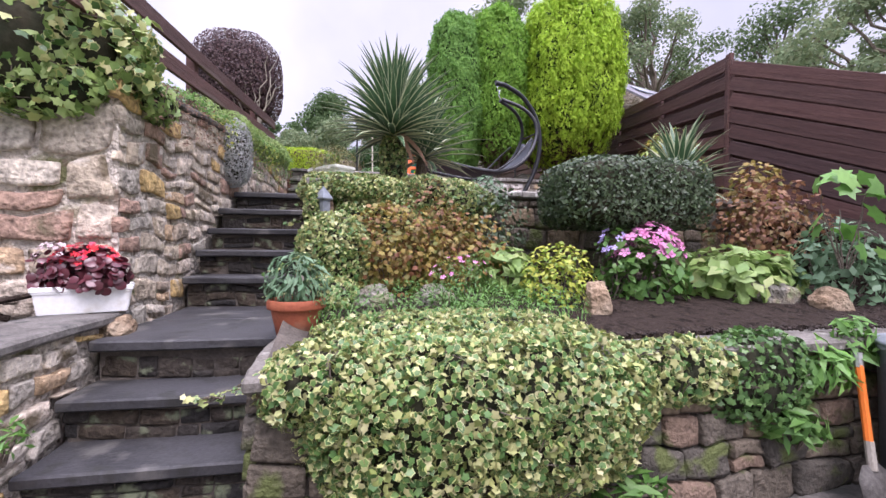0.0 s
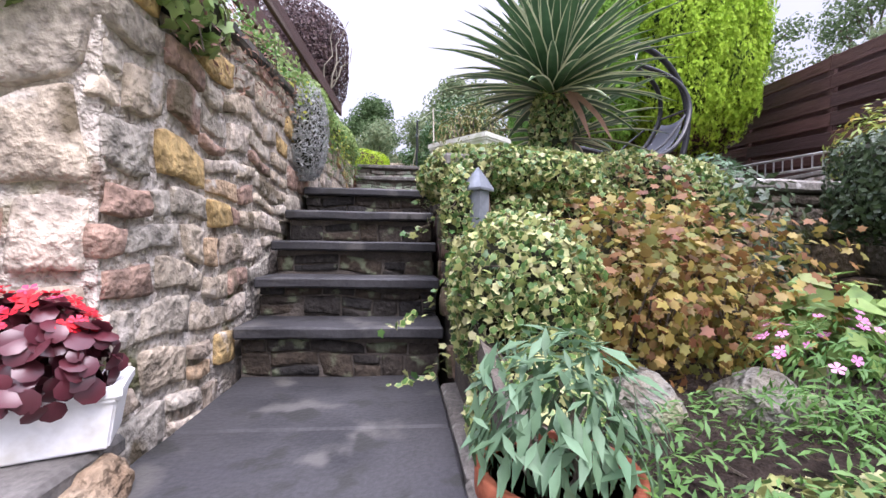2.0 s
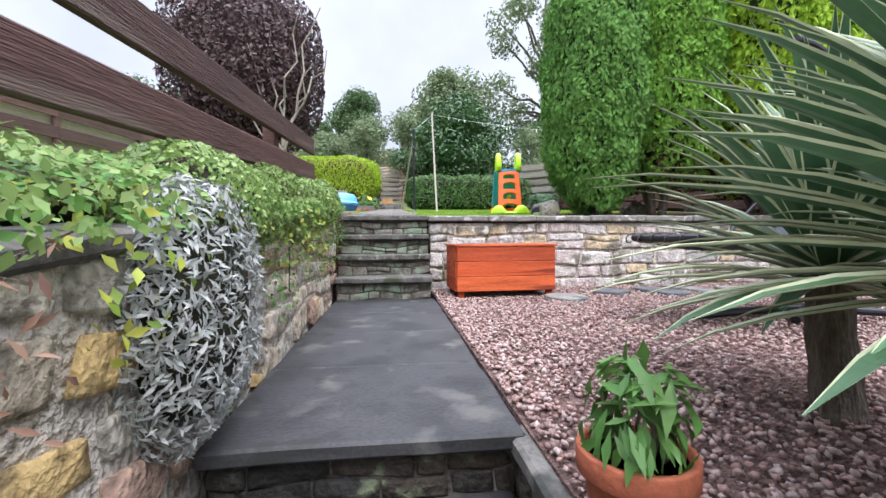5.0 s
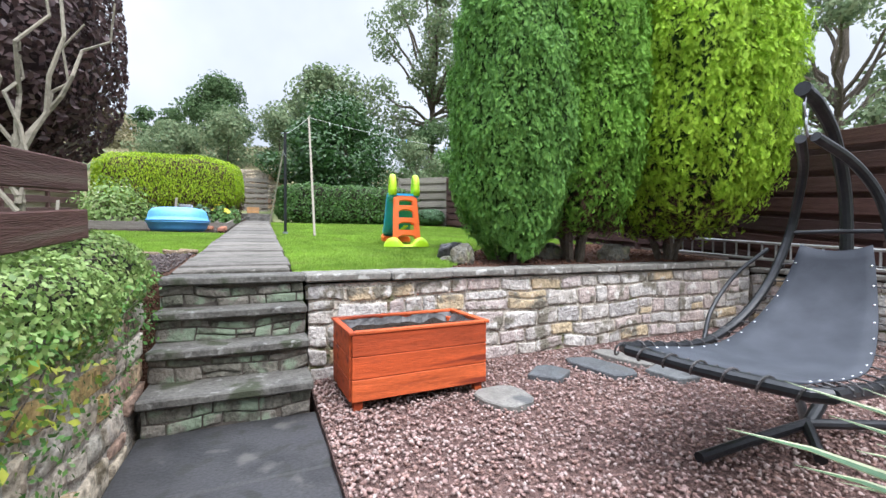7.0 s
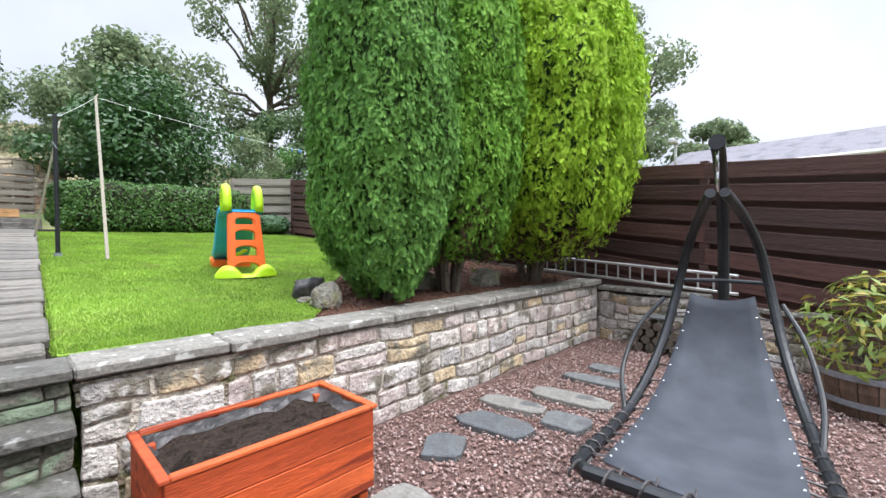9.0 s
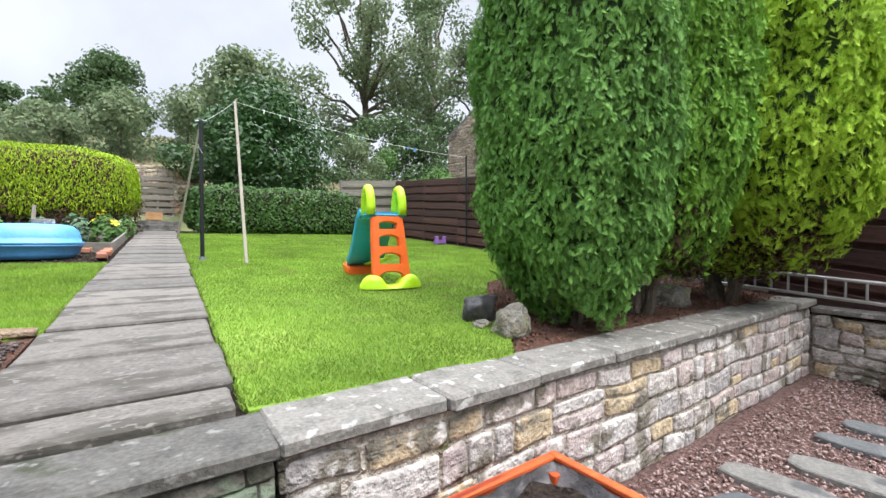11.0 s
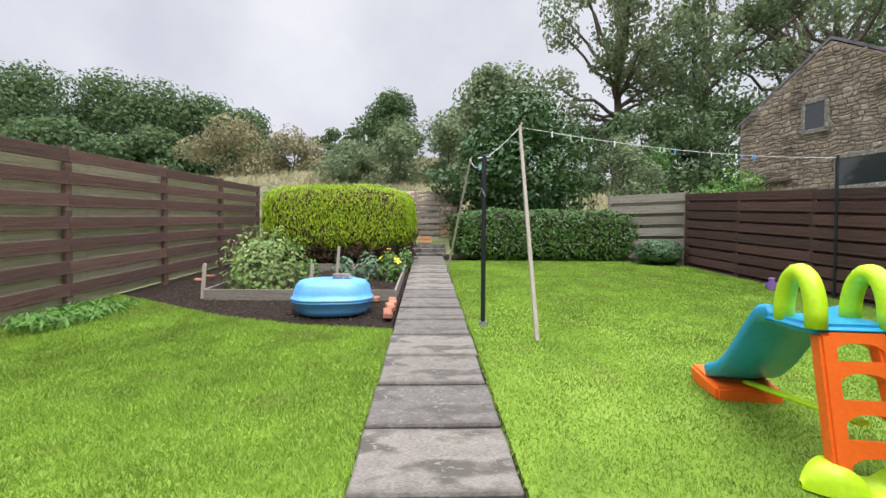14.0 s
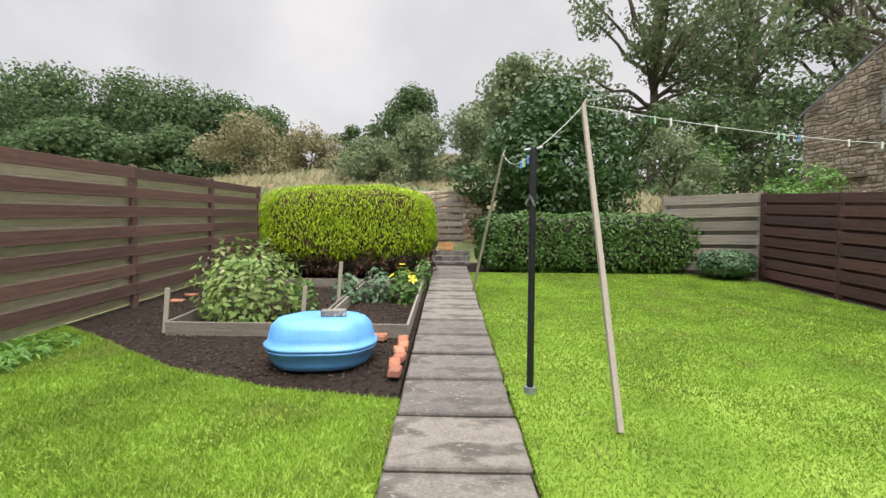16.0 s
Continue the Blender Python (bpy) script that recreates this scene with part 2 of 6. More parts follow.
L_FRESH = leafmat("fresh_green_leaf", [(.10, .24, .04), (.15, .32, .06), (.08, .19, .04), (.20, .36, .09)], .3, .5)
L_BANK = leafmat("pale_groundcover_leaf", [(.20, .32, .08), (.27, .38, .12), (.15, .26, .06), (.33, .38, .14)], .3, .5)
L_MID = leafmat("mid_green_leaf", [(.06, .15, .03), (.09, .20, .04), (.13, .24, .06)], .25, .5)
L_YELLOW = leafmat("yellow_green_leaf", [(.38, .42, .05), (.46, .46, .08), (.24, .34, .04), (.16, .26, .04)], .3, .5)
L_AUTUMN = leafmat("autumn_leaf", [(.24, .17, .04), (.30, .24, .05), (.22, .10, .04), (.16, .18, .04), (.34, .26, .07), (.20, .07, .035), (.18, .22, .05)], .3, .55)
L_RUST = leafmat("rust_leaf", [(.20, .09, .05), (.26, .14, .06), (.15, .06, .045), (.22, .18, .06)], .25, .6)
L_SILVER = leafmat("silver_leaf", [(.40, .42, .40), (.50, .50, .48), (.30, .33, .30)], .15, .7)
L_GREY = leafmat("grey_green_leaf", [(.10, .19, .10), (.15, .25, .14), (.08, .15, .07)], .25, .5)
L_YUC_G = leafmat("yucca_green", [(.055, .12, .055), (.075, .15, .07), (.045, .10, .05)], .12, .4, .4)
L_YUC_C = leafmat("yucca_cream_edge", [(.55, .56, .36), (.48, .52, .32)], .15, .45)
L_DEAD = leafmat("dead_leaf", [(.20, .10, .07), (.28, .17, .11), (.24, .13, .10)], .15, .7)
L_TREE = leafmat("far_tree_leaf", [(0.075, 0.131, 0.056), (0.112, 0.175, 0.075), (0.150, 0.213, 0.106), (0.056, 0.106, 0.044)], .3, .85, .06)
L_TREE_TALL = leafmat("tall_tree_leaf", [(.10, .155, .075), (.14, .20, .10), (.19, .245, .13), (.08, .13, .06)], .35, .85, .06)
L_TREE_PALE = leafmat("far_pale_leaf", [(0.156, 0.216, 0.120), (0.204, 0.264, 0.144), (0.240, 0.276, 0.156)], .3, .85, .06)
L_SCRUB = leafmat("dry_scrub", [(.26, .24, .13), (.32, .28, .16), (.20, .21, .10), (.36, .30, .20)], .25, .8)
F_PINK = leafmat("pink_petal", [(.72, .22, .48), (.80, .36, .60), (.64, .20, .46)], .3)
F_RED = leafmat("red_petal", [(.62, .012, .02), (.72, .03, .05), (.70, .10, .20)], .25)
F_WHITE = leafmat("white_petal", [(.75, .72, .70), (.78, .60, .64)], .3)
F_YELLOW = leafmat("yellow_petal", [(.85, .72, .03), (.88, .78, .08)], .3)
F_LILAC = leafmat("lilac_petal", [(.45, .36, .70), (.55, .46, .78)], .3)
L_BEGONIA = leafmat("dark_red_leaf", [(.085, .018, .028), (.13, .03, .04), (.06, .018, .022)], .15, .3, .5)


# ---------------------------------------------------------------- builders
def thing(name, label, category, at=(0, 0, 0), turn=0, group="", kind=""):
    e = new(name)
    e.matrix_world = pose(*at, 0, 0, turn)
    return tagged(e, label, category, group, kind)


def mesh(name, verts, faces, mats, idx=None, smooth=False):
    me = bpy.data.meshes.new(name)
    me.from_pydata([tuple(v) for v in verts], [], faces)
    for m in (mats if isinstance(mats, (list, tuple)) else [mats]):
        me.materials.append(m)
    if idx is not None:
        me.polygons.foreach_set("material_index", idx)
    if smooth:
        me.polygons.foreach_set("use_smooth", [True] * len(me.polygons))
    me.update()
    return me


def link(name, me, parent=None, label="", m=None):
    ob = new(name, me)
    if parent is not None:
        ob.parent = parent
    if m is not None:
        ob.matrix_basis = m
    return tagged(ob, label)


def part(name, bm, material, parent, label="", smooth=False):
    me = bpy.data.meshes.new(name)
    bm.to_mesh(me)
    bm.free()
    me.materials.append(material)
    if smooth:
        me.polygons.foreach_set("use_smooth", [True] * len(me.polygons))
    return link(name, me, parent, label)


def box_bm(x0, x1, y0, y1, z0, z1, bevel=0.008, segments=1):
    bm = bmesh.new()
    bmesh.ops.create_cube(bm, size=1, matrix=Matrix.LocRotScale(((x0 + x1) / 2, (y0 + y1) / 2, (z0 + z1) / 2), None, (x1 - x0, y1 - y0, z1 - z0)))
    if bevel:
        bmesh.ops.bevel(bm, geom=bm.edges[:], offset=bevel, segments=segments, affect="EDGES")
    return bm


def worn(bm, amp, freq=6.0, cuts=0):
    """Uneven edges: shift every vertex a little by smooth noise."""
    if cuts:
        bmesh.ops.subdivide_edges(bm, edges=[e for e in bm.edges if e.calc_length() > 0.12], cuts=cuts, use_grid_fill=True)
    for v in bm.verts:
        v.co += noise.noise_vector(v.co * freq) * amp
    return bm


def tube_bm(pts, radii, sides=8, closed=False, bm=None, caps=True):
    """A round bar through the points; radii one number or one for each point."""
    bm = bm or bmesh.new()
    pts = [Vector(p) for p in pts]
    n = len(pts)
    if not isinstance(radii, (list, tuple)):
        radii = [radii] * n
    rings, ref = [], None
    for i, p in enumerate(pts):
        a = pts[(i - 1) % n] if closed or i else pts[0]
        b = pts[(i + 1) % n] if closed or i < n - 1 else pts[-1]
        t = (b - a).normalized()
        if ref is None:
            ref = t.orthogonal().normalized()
        ref = (ref - t * ref.dot(t))
        ref = ref.normalized() if ref.length > 1e-6 else t.orthogonal().normalized()
        s = t.cross(ref)
        rings.append([bm.verts.new(p + (ref * math.cos(k) + s * math.sin(k)) * radii[i]) for k in [2 * math.pi * j / sides for j in range(sides)]])
    for i in range(n if closed else n - 1):
        A, B = rings[i], rings[(i + 1) % n]
        for j in range(sides):
            bm.faces.new((A[j], A[(j + 1) % sides], B[(j + 1) % sides], B[j]))
    if caps and not closed:
        bm.faces.new(rings[0][::-1])
        bm.faces.new(rings[-1])
    return bm


def lathe_bm(profile, sides=32, bm=None):
    """Turned shape about z from (radius, height) pairs."""
    bm = bm or bmesh.new()
    rings = [[bm.verts.new((r * math.cos(2 * math.pi * j / sides), r * math.sin(2 * math.pi * j / sides), z)) for j in range(sides)] for r, z in profile]
    for A, B in zip(rings, rings[1:]):
        for j in range(sides):
            bm.faces.new((A[j], A[(j + 1) % sides], B[(j + 1) % sides], B[j]))
    bm.faces.new(rings[0][::-1])
    bm.faces.new(rings[-1])
    return bm


def bez(*c, n=12):
    """Points of a smooth curve through the given points (Catmull-Rom)."""
    c = [Vector(p) for p in c]
    c = [c[0] * 2 - c[1]] + c + [c[-1] * 2 - c[-2]]
    out = []
    for i in range(1, len(c) - 2):
        for k in range(n):
            t = k / n
            a, b, d, e = c[i - 1], c[i], c[i + 1], c[i + 2]
            out.append(0.5 * ((2 * b) + (d - a) * t + (2 * a - 5 * b + 4 * d - e) * t * t + (3 * b - a - 3 * d + e) * t ** 3))
    return out + [c[-2]]


# leaf shapes: points, triangles, material slot of each triangle
def star(n, depth, lobes_long=1.0):
    pts = []
    for i in range(2 * n):
        a = math.pi / 2 + math.pi * i / n
        r = (1.0 if i % 2 == 0 else depth) * (lobes_long if i == 0 else 0.82 if i % 2 == 0 else 1)
        pts.append((0.5 * r * math.cos(a), 0.5 * r * math.sin(a)))
    return pts


def fan(pts, z=0.0, dish=0.06):
    v = [(0, 0, z)] + [(x, y, z - dish * (x * x + y * y) * 4) for x, y in pts]
    n = len(pts)
    return v, [(0, i + 1, (i + 1) % n + 1) for i in range(n)]


def ivy_shape():
    o = star(5, 0.60, 1.2)
    v, f = fan(o)
    v2, f2 = fan([(x * .74, y * .74) for x, y in o[::2]], 0.03)
    k = len(v)
    return v + v2, f + [tuple(i + k for i in t) for t in f2], [0] * len(f) + [1] * len(f2)


def one(vf):
    return vf[0], vf[1], [0] * len(vf[1])


IVY = ivy_shape()
IVY_PLAIN = one(fan(star(5, 0.60, 1.2)))
LOBED = one(fan(star(6, 0.55, 1.1)))
OVAL = ([(0, -.5, 0), (.27, -.05, .06), (0, -.02, 0), (-.27, -.05, .06), (0, .5, -.06)], [(0, 1, 2), (0, 2, 3), (2, 1, 4), (3, 2, 4)], [0] * 4)
ROUND = one(fan([(.5 * math.cos(a), .5 * math.sin(a)) for a in [k * math.pi / 4 for k in range(8)]], 0, .12))
LANCE = ([(0, -.5, 0), (.13, 0, .04), (0, 0, 0), (-.13, 0, .04), (0, .5, -.1)], [(0, 1, 2), (0, 2, 3), (2, 1, 4), (3, 2, 4)], [0] * 4)
FLOWER = ([(0, 0, 0)] + [(.5 * r * math.cos(a), .5 * r * math.sin(a), .08 * r) for k in range(5) for r, a in ((.8, k * 1.2566 - .45), (1, k * 1.2566), (.8, k * 1.2566 + .45))],
          [t for k in range(5) for t in ((0, 3 * k + 1, 3 * k + 2), (0, 3 * k + 2, 3 * k + 3))], [0] * 10)


def spray_shape():
    v, f = [], []
    for a, l, w, y0 in ((0, 1.1, .075, 0), (.5, .62, .07, .1), (-.5, .62, .07, .1), (.62, .46, .06, .42), (-.62, .46, .06, .42)):
        k = len(v)
        c, s = math.cos(a), math.sin(a)
        for x, y in ((-w, 0), (w, 0), (0, l)):
            v.append((x * c + y * s, -x * s + y * c + y0 - .4, .06 * y))
        f.append((k, k + 1, k + 2))
    return v, f, [0] * len(f)


SPRAY = spray_shape()
FAR_LEAF = ([(0, -.5, 0), (.30, 0, .05), (0, .5, 0), (-.30, 0, .05)], [(0, 1, 2), (0, 2, 3)], [0, 0])


def leaf_mesh(name, P, N, size, shape, mats, seed, tilt=.5, along=None, spread=.35):
    """One mesh of many leaves: places P, facing N, each turned by chance, or with their tips along a direction."""
    rng = np.random.default_rng(seed)
    P, N = np.asarray(P, float), np.asarray(N, float)
    k = len(P)
    N = N / (np.linalg.norm(N, axis=1, keepdims=True) + 1e-9) + rng.normal(0, tilt, (k, 3)) * .6
    N /= np.linalg.norm(N, axis=1, keepdims=True) + 1e-9
    T = rng.normal(0, 1, (k, 3)) if along is None else np.broadcast_to(np.asarray(along, float), (k, 3)) + rng.normal(0, spread, (k, 3))
    B = T - N * np.sum(T * N, axis=1, keepdims=True)
    B /= np.linalg.norm(B, axis=1, keepdims=True) + 1e-9
    A = np.cross(B, N)
    S = (size if np.ndim(size) else size * rng.uniform(.65, 1.3, k))[:, None, None]
    V = np.asarray(shape[0], float)
    pts = P[:, None, :] + S * (V[None, :, 0:1] * A[:, None, :] + V[None, :, 1:2] * B[:, None, :] + V[None, :, 2:3] * N[:, None, :])
    return tri_mesh(name, pts.reshape(-1, 3), (np.asarray(shape[1])[None] + (np.arange(k) * len(V))[:, None, None]).reshape(-1, 3), mats, np.tile(shape[2], k))


def tri_mesh(name, pts, tri, mats, idx=None):
    me = bpy.data.meshes.new(name)
    me.vertices.add(len(pts))
    me.vertices.foreach_set("co", np.ascontiguousarray(pts, dtype=np.float32).ravel())
    me.loops.add(len(tri) * 3)
    me.loops.foreach_set("vertex_index", np.ascontiguousarray(tri, dtype=np.int32).ravel())
    me.polygons.add(len(tri))
    me.polygons.foreach_set("loop_start", np.arange(0, len(tri) * 3, 3, dtype=np.int32))
    for m in (mats if isinstance(mats, (list, tuple)) else [mats]):
        me.materials.append(m)
    if idx is not None:
        me.polygons.foreach_set("material_index", np.asarray(idx, dtype=np.int32))
    me.update(calc_edges=True)
    me.validate()
    return me


def bulge(d, r, p, amp, freq, off):
    """Radius of a bumpy superellipsoid in the direction d."""
    k = (abs(d[0] / r[0]) ** p + abs(d[1] / r[1]) ** p + abs(d[2] / r[2]) ** p) ** (-1 / p)
    q = Vector((d[0] * k * freq + off, d[1] * k * freq, d[2] * k * freq * .55))
    return k * (1 + amp * (noise.noise(q) + .5 * noise.noise(q * 2.7)))


def shell(c, r, n, seed, p=2.0, amp=.08, freq=2.0, low=-1.0, depth=.14):
    """Places and outward directions in the outer layer of a bumpy superellipsoid."""
    rng = np.random.default_rng(seed)
    P, N = [], []
    while len(P) < n:
        # spread by the surface of the box round the shape
        d = rng.normal(0, 1, 3) * np.asarray(r)
        d /= np.linalg.norm(d)
        k = bulge(d, r, p, amp, freq, seed * 3.1) * (1 - depth * rng.random() ** 2)
        if d[2] * k < low * r[2]:
            continue
        P.append((c[0] + d[0] * k, c[1] + d[1] * k, c[2] + d[2] * k))
        g = np.sign(d) * np.abs(d * k / np.asarray(r)) ** (p - 1) / np.asarray(r)
        N.append(g / np.linalg.norm(g))
    return np.array(P), np.array(N)


def core(name, c, r, mat, parent, seed, p=2.0, amp=.08, freq=2.0, k=.86):
    bm = bmesh.new()
    bmesh.ops.create_icosphere(bm, subdivisions=4, radius=1)
    for v in bm.verts:
        d = v.co.normalized()
        v.co = Vector(c) + d * bulge(d, r, p, amp, freq, seed * 3.1) * k
    return part(name, bm, mat, parent, smooth=True)


def limb(a, b, r0, r1, bm, sides=6, bend=.06, seed=0):
    a, b = Vector(a), Vector(b)
    n = 6
    pts = [a.lerp(b, i / n) + noise.noise_vector(Vector((seed * 1.7, i * .7, 0))) * bend * (a - b).length * (i > 0) * (i < n) for i in range(n + 1)]
    return tube_bm(pts, [r0 + (r1 - r0) * i / n for i in range(n + 1)], sides, bm=bm)


# ---------------------------------------------------------------- rubble walls
def stone_mesh(s0, s1, z0, z1, depth, seed, warp, skew=0.0):
    """A rough stone: bulging front, worn corners; s runs along the wall, -y is outwards."""
    n = 5
    rng = random.Random(seed)
    v, f = [], []
    ph = rng.random() * 9
    cut = [[(rng.random() * skew * (s1 - s0) * .5, rng.random() * skew * (z1 - z0)) for _ in range(2)] for _ in range(2)]
    for j in range(n):
        for i in range(n):
            a, b = (0, .09, .5, .91, 1)[i], (0, .12, .5, .88, 1)[j]
            ea, eb = abs(2 * a - 1), abs(2 * b - 1)
            s, z = s0 + (s1 - s0) * a, z0 + (z1 - z0) * b
            ca, cb = (a < .5, b < .5)
            s += (1 if ca else -1) * cut[ca][cb][0] * ea
            z += (1 if cb else -1) * cut[ca][cb][1] * eb
            s += warp * (noise.noise(Vector((s * 5, z * 5, 3.3))) + 1.1 * noise.noise(Vector((s * 1.7, z * 2.6, 1.3))))
            z += warp * (noise.noise(Vector((s * 4, z * 5, 8.8))) + 1.6 * noise.noise(Vector((s * 1.9, z * 1.2, 5.3))))
            round_in = .10 * min(s1 - s0, z1 - z0) * max(0, ea * eb - .7)
            s -= math.copysign(round_in, a - .5)
            z -= math.copysign(round_in, b - .5)
            out = depth * (1 - .3 * max(ea, eb) ** 6) + (.55 if skew else 1.0) * depth * noise.noise(Vector((s * 9 + ph, z * 11, ph)))
            v.append((s, -out, z))
    for j in range(n - 1):
        for i in range(n - 1):
            k = j * n + i
            f.append((k, k + 1, k + n + 1, k + n))
    rim = [i for i in range(n)] + [n - 1 + n * j for j in range(1, n)] + [n * n - 1 - i for i in range(1, n)] + [n * (n - 1 - j) for j in range(1, n - 1)]
    base = len(v)
    v += [(v[i][0], .03, v[i][2]) for i in rim]
    m = len(rim)
    for i in range(m):
        f.append((rim[i], base + i, base + (i + 1) % m, rim[(i + 1) % m]))
    return v, f


def rubble(parent, a, b, zlo, zhi, high, mat, seed, joint=.012, depth=.03, warp=.02, wide=(.9, 2.3), name="stone", joined=False, skew=0.0):
    """Stones in rough courses on the face that runs from a to b (outside to the right of a-b), between the heights zlo(s) and zhi(s)."""
    a, b = Vector((*a, 0)), Vector((*b, 0))
    L = (b - a).length
    ang = math.atan2(b.y - a.y, b.x - a.x)
    m = Matrix.Translation(a) @ Matrix.Rotation(ang, 4, "Z")
    rng = random.Random(seed)
    zmin, zmax = min(zlo(s * L / 20) for s in range(21)), max(zhi(s * L / 20) for s in range(21))
    z, count, jv, jf = zmin, 0, [], []
    while z < zmax - .03:
        h = high * rng.uniform(.75, 1.35)
        s = -rng.random() * .1
        while s < L - .02:
            w = high * rng.uniform(*wide)
            e = L if L - (s + w) < high * .6 else s + w
            s0, mid = max(0, s), (max(0, s) + e) / 2
            lo, hi = max(z, zlo(mid)), min(z + h, zhi(mid))
            if hi - lo > .03:
                cuts = [(lo, hi)]
                if hi - lo > high * .95 and rng.random() < .28:
                    c = lo + (hi - lo) * rng.uniform(.38, .62)
                    cuts = [(lo, c), (c, hi)]
                for u0, u1 in cuts:
                    d = depth * rng.uniform(.45, 1.15)
                    sv, sf = stone_mesh(s0 + joint / 2, e - joint / 2, u0 + joint / 2, u1 - joint / 2, d, seed * 997 + count, warp, skew)
                    if joined:
                        jf += [tuple(k + len(jv) for k in f) for f in sf]
                        jv += [tuple(v) for v in sv]
                    else:
                        link(name, mesh(name, sv, sf, mat, smooth=True), parent, m=m)
                    count += 1
            s = e
        z += h
    if joined:
        tagged(link(name, mesh(name, jv, jf, mat, smooth=True), parent, m=m), kind="stuff")


def prism(name, poly, zlo, zhi, mat, parent=None, label=""):
    """An upright solid over a plan outline; zlo and zhi are functions of (x, y)."""
    n = len(poly)
    v = [(x, y, zlo(x, y)) for x, y in poly] + [(x, y, zhi(x, y)) for x, y in poly]
    f = [tuple(range(n - 1, -1, -1)), tuple(range(n, 2 * n))] + [(i, (i + 1) % n, n + (i + 1) % n, n + i) for i in range(n)]
    return link(name, mesh(name, v, f, mat), parent, label)


def lawn_z(y):
    return .77 + .075 * y


# ---------------------------------------------------------------- ground, lawn, terraces
def far_z(x, y):
    """Height of the open ground: low before the house, rising behind the garden."""
    if y < 2:
        return -1.77
    if y < 12:
        return -1.77 + (lawn_z(12) - .25 + 1.77) * ((y - 2) / 10) ** 2 if abs(x) < 8 else -1.77 + (lawn_z(12) - .25 + 1.77) * (y - 2) / 10
    k = min(y, 60) - 12
    return lawn_z(12) - .25 + k * .23 + (1.2 * math.sin(x * .11 + 1.5) - .02 * x) * min(1, k / 20) + .5 * noise.noise(Vector((x * .12, y * .12, 0))) * min(1, k / 8)


def ground_sheet():
    xs = [-900, -300, -120, -60] + [-40 + 2 * i for i in range(41)] + [60, 120, 300, 900]
    ys = [-900, -200, -60, -20, -8, -4, 0] + [2 + 1 * i for i in range(60)] + [80, 120, 200, 500, 1200]
    v = [(x, y, far_z(x, y)) for y in ys for x in xs]
    n = len(xs)
    f = [(j * n + i, j * n + i + 1, (j + 1) * n + i + 1, (j + 1) * n + i) for j in range(len(ys) - 1) for i in range(n - 1)]
    m = surface("rough_hillside", [(.10, .14, .05), (.17, .18, .08), (.13, .16, .06)], .4, 9, .5, 1, .6)
    return tagged(link("ground", mesh("ground", v, f, m, smooth=True)), "rough grassy ground rising into a hillside", "ground", kind="structure")


ground_sheet()
yard = prism("pavement", [(-3, -12), (9, -12), (9, -5.7), (-3, -5.7)], lambda x, y: -1.9, lambda x, y: -1.765, COPING_DARK)
tagged(yard, "damp grey paved yard below the garden walls", "pavement", kind="structure")
lawn_r = prism("lawn", [(.42, .3), (1.75, .32), (2.0, .62), (2.3, 1.2), (3.2, 2.3), (4.6, 2.9), (6.05, 3.1), (6.05, 10.9), (.42, 10.9)], lambda x, y: -.2, lambda x, y: lawn_z(y) - .012, TURF)
tagged(lawn_r, "bright green mown lawn beside the slab path", "lawn", kind="structure")
lawn_l = prism("lawn", [(-.42, 1.75), (-.42, 4.95), (-1.4, 5.1), (-2.5, 5.5), (-3.9, 6.35), (-4.55, 6.7), (-4.55, 1.0), (-1.15, 1.2), (-.8, 1.5)], lambda x, y: -.2, lambda x, y: lawn_z(y) - .012, TURF)
tagged(lawn_l, "bright green mown lawn between path and brown fence", "lawn", kind="structure")
veg = prism("soil_bed", [(-.43, 4.95), (-.43, 12.4), (-4.6, 12.4), (-4.6, 6.7), (-3.9, 6.35), (-2.5, 5.5), (-1.4, 5.1)], lambda x, y: -.2, lambda x, y: lawn_z(y) - .02, SOIL)
tagged(veg, "dark bare soil of the vegetable bed", "soil bed", kind="structure")
chips = prism("soil_bed", [(-.42, .3), (-.42, 1.75), (-.8, 1.5), (-1.15, 1.2), (-4.6, 1.0), (-4.6, .3)], lambda x, y: -.2, lambda x, y: lawn_z(y) - .015, BARK_MULCH)
tagged(chips, "strip of dark bark mulch beside the path", "soil bed", kind="structure")
conbed = prism("soil_bed", [(.5, .3), (5.9, .45), (6.05, 3.1), (4.6, 2.9), (3.2, 2.3), (2.3, 1.2), (2.0, .62), (1.75, .32)], lambda x, y: -.2, lambda x, y: lawn_z(y) - .02, BARK_MULCH)
tagged(conbed, "brown mulch bed under the conifers", "soil bed", kind="structure")
east = prism("soil_bed", [(5.95, -3.5), (7.5, -3.5), (7.5, 12), (6.05, 12), (6.05, .3), (6.1, .2)], lambda x, y: -1.8, lambda x, y: .7 if y < 1 else lawn_z(y) - .1, SOIL)
tagged(east, "dark soil strip under the brown fence", "soil bed", kind="structure")
back = prism("soil_bed", [(.42, 10.9), (6.05, 10.9), (6.05, 14), (.42, 14)], lambda x, y: -.2, lambda x, y: lawn_z(y) - .05, SOIL)
tagged(back, "dark soil under the clipped hedge", "soil bed", kind="structure")
lbank = prism("soil_bed", [(-.7, -4.85), (-.7, .3), (-7, .3), (-7, -4.85)], lambda x, y: -1.8, lambda x, y: .42 + .085 * (y + 4.3), SOIL)
tagged(lbank, "planted earth bank behind the rubble wall", "soil bed", kind="structure")
lterr = prism("terrace", [(-.62, -9), (-.62, -5.06), (-4, -5.06), (-4, -9)], lambda x, y: -1.9, lambda x, y: -.93, COPING_DARK)
tagged(lterr, "raised side terrace with dark damp paving", "terrace", kind="structure")
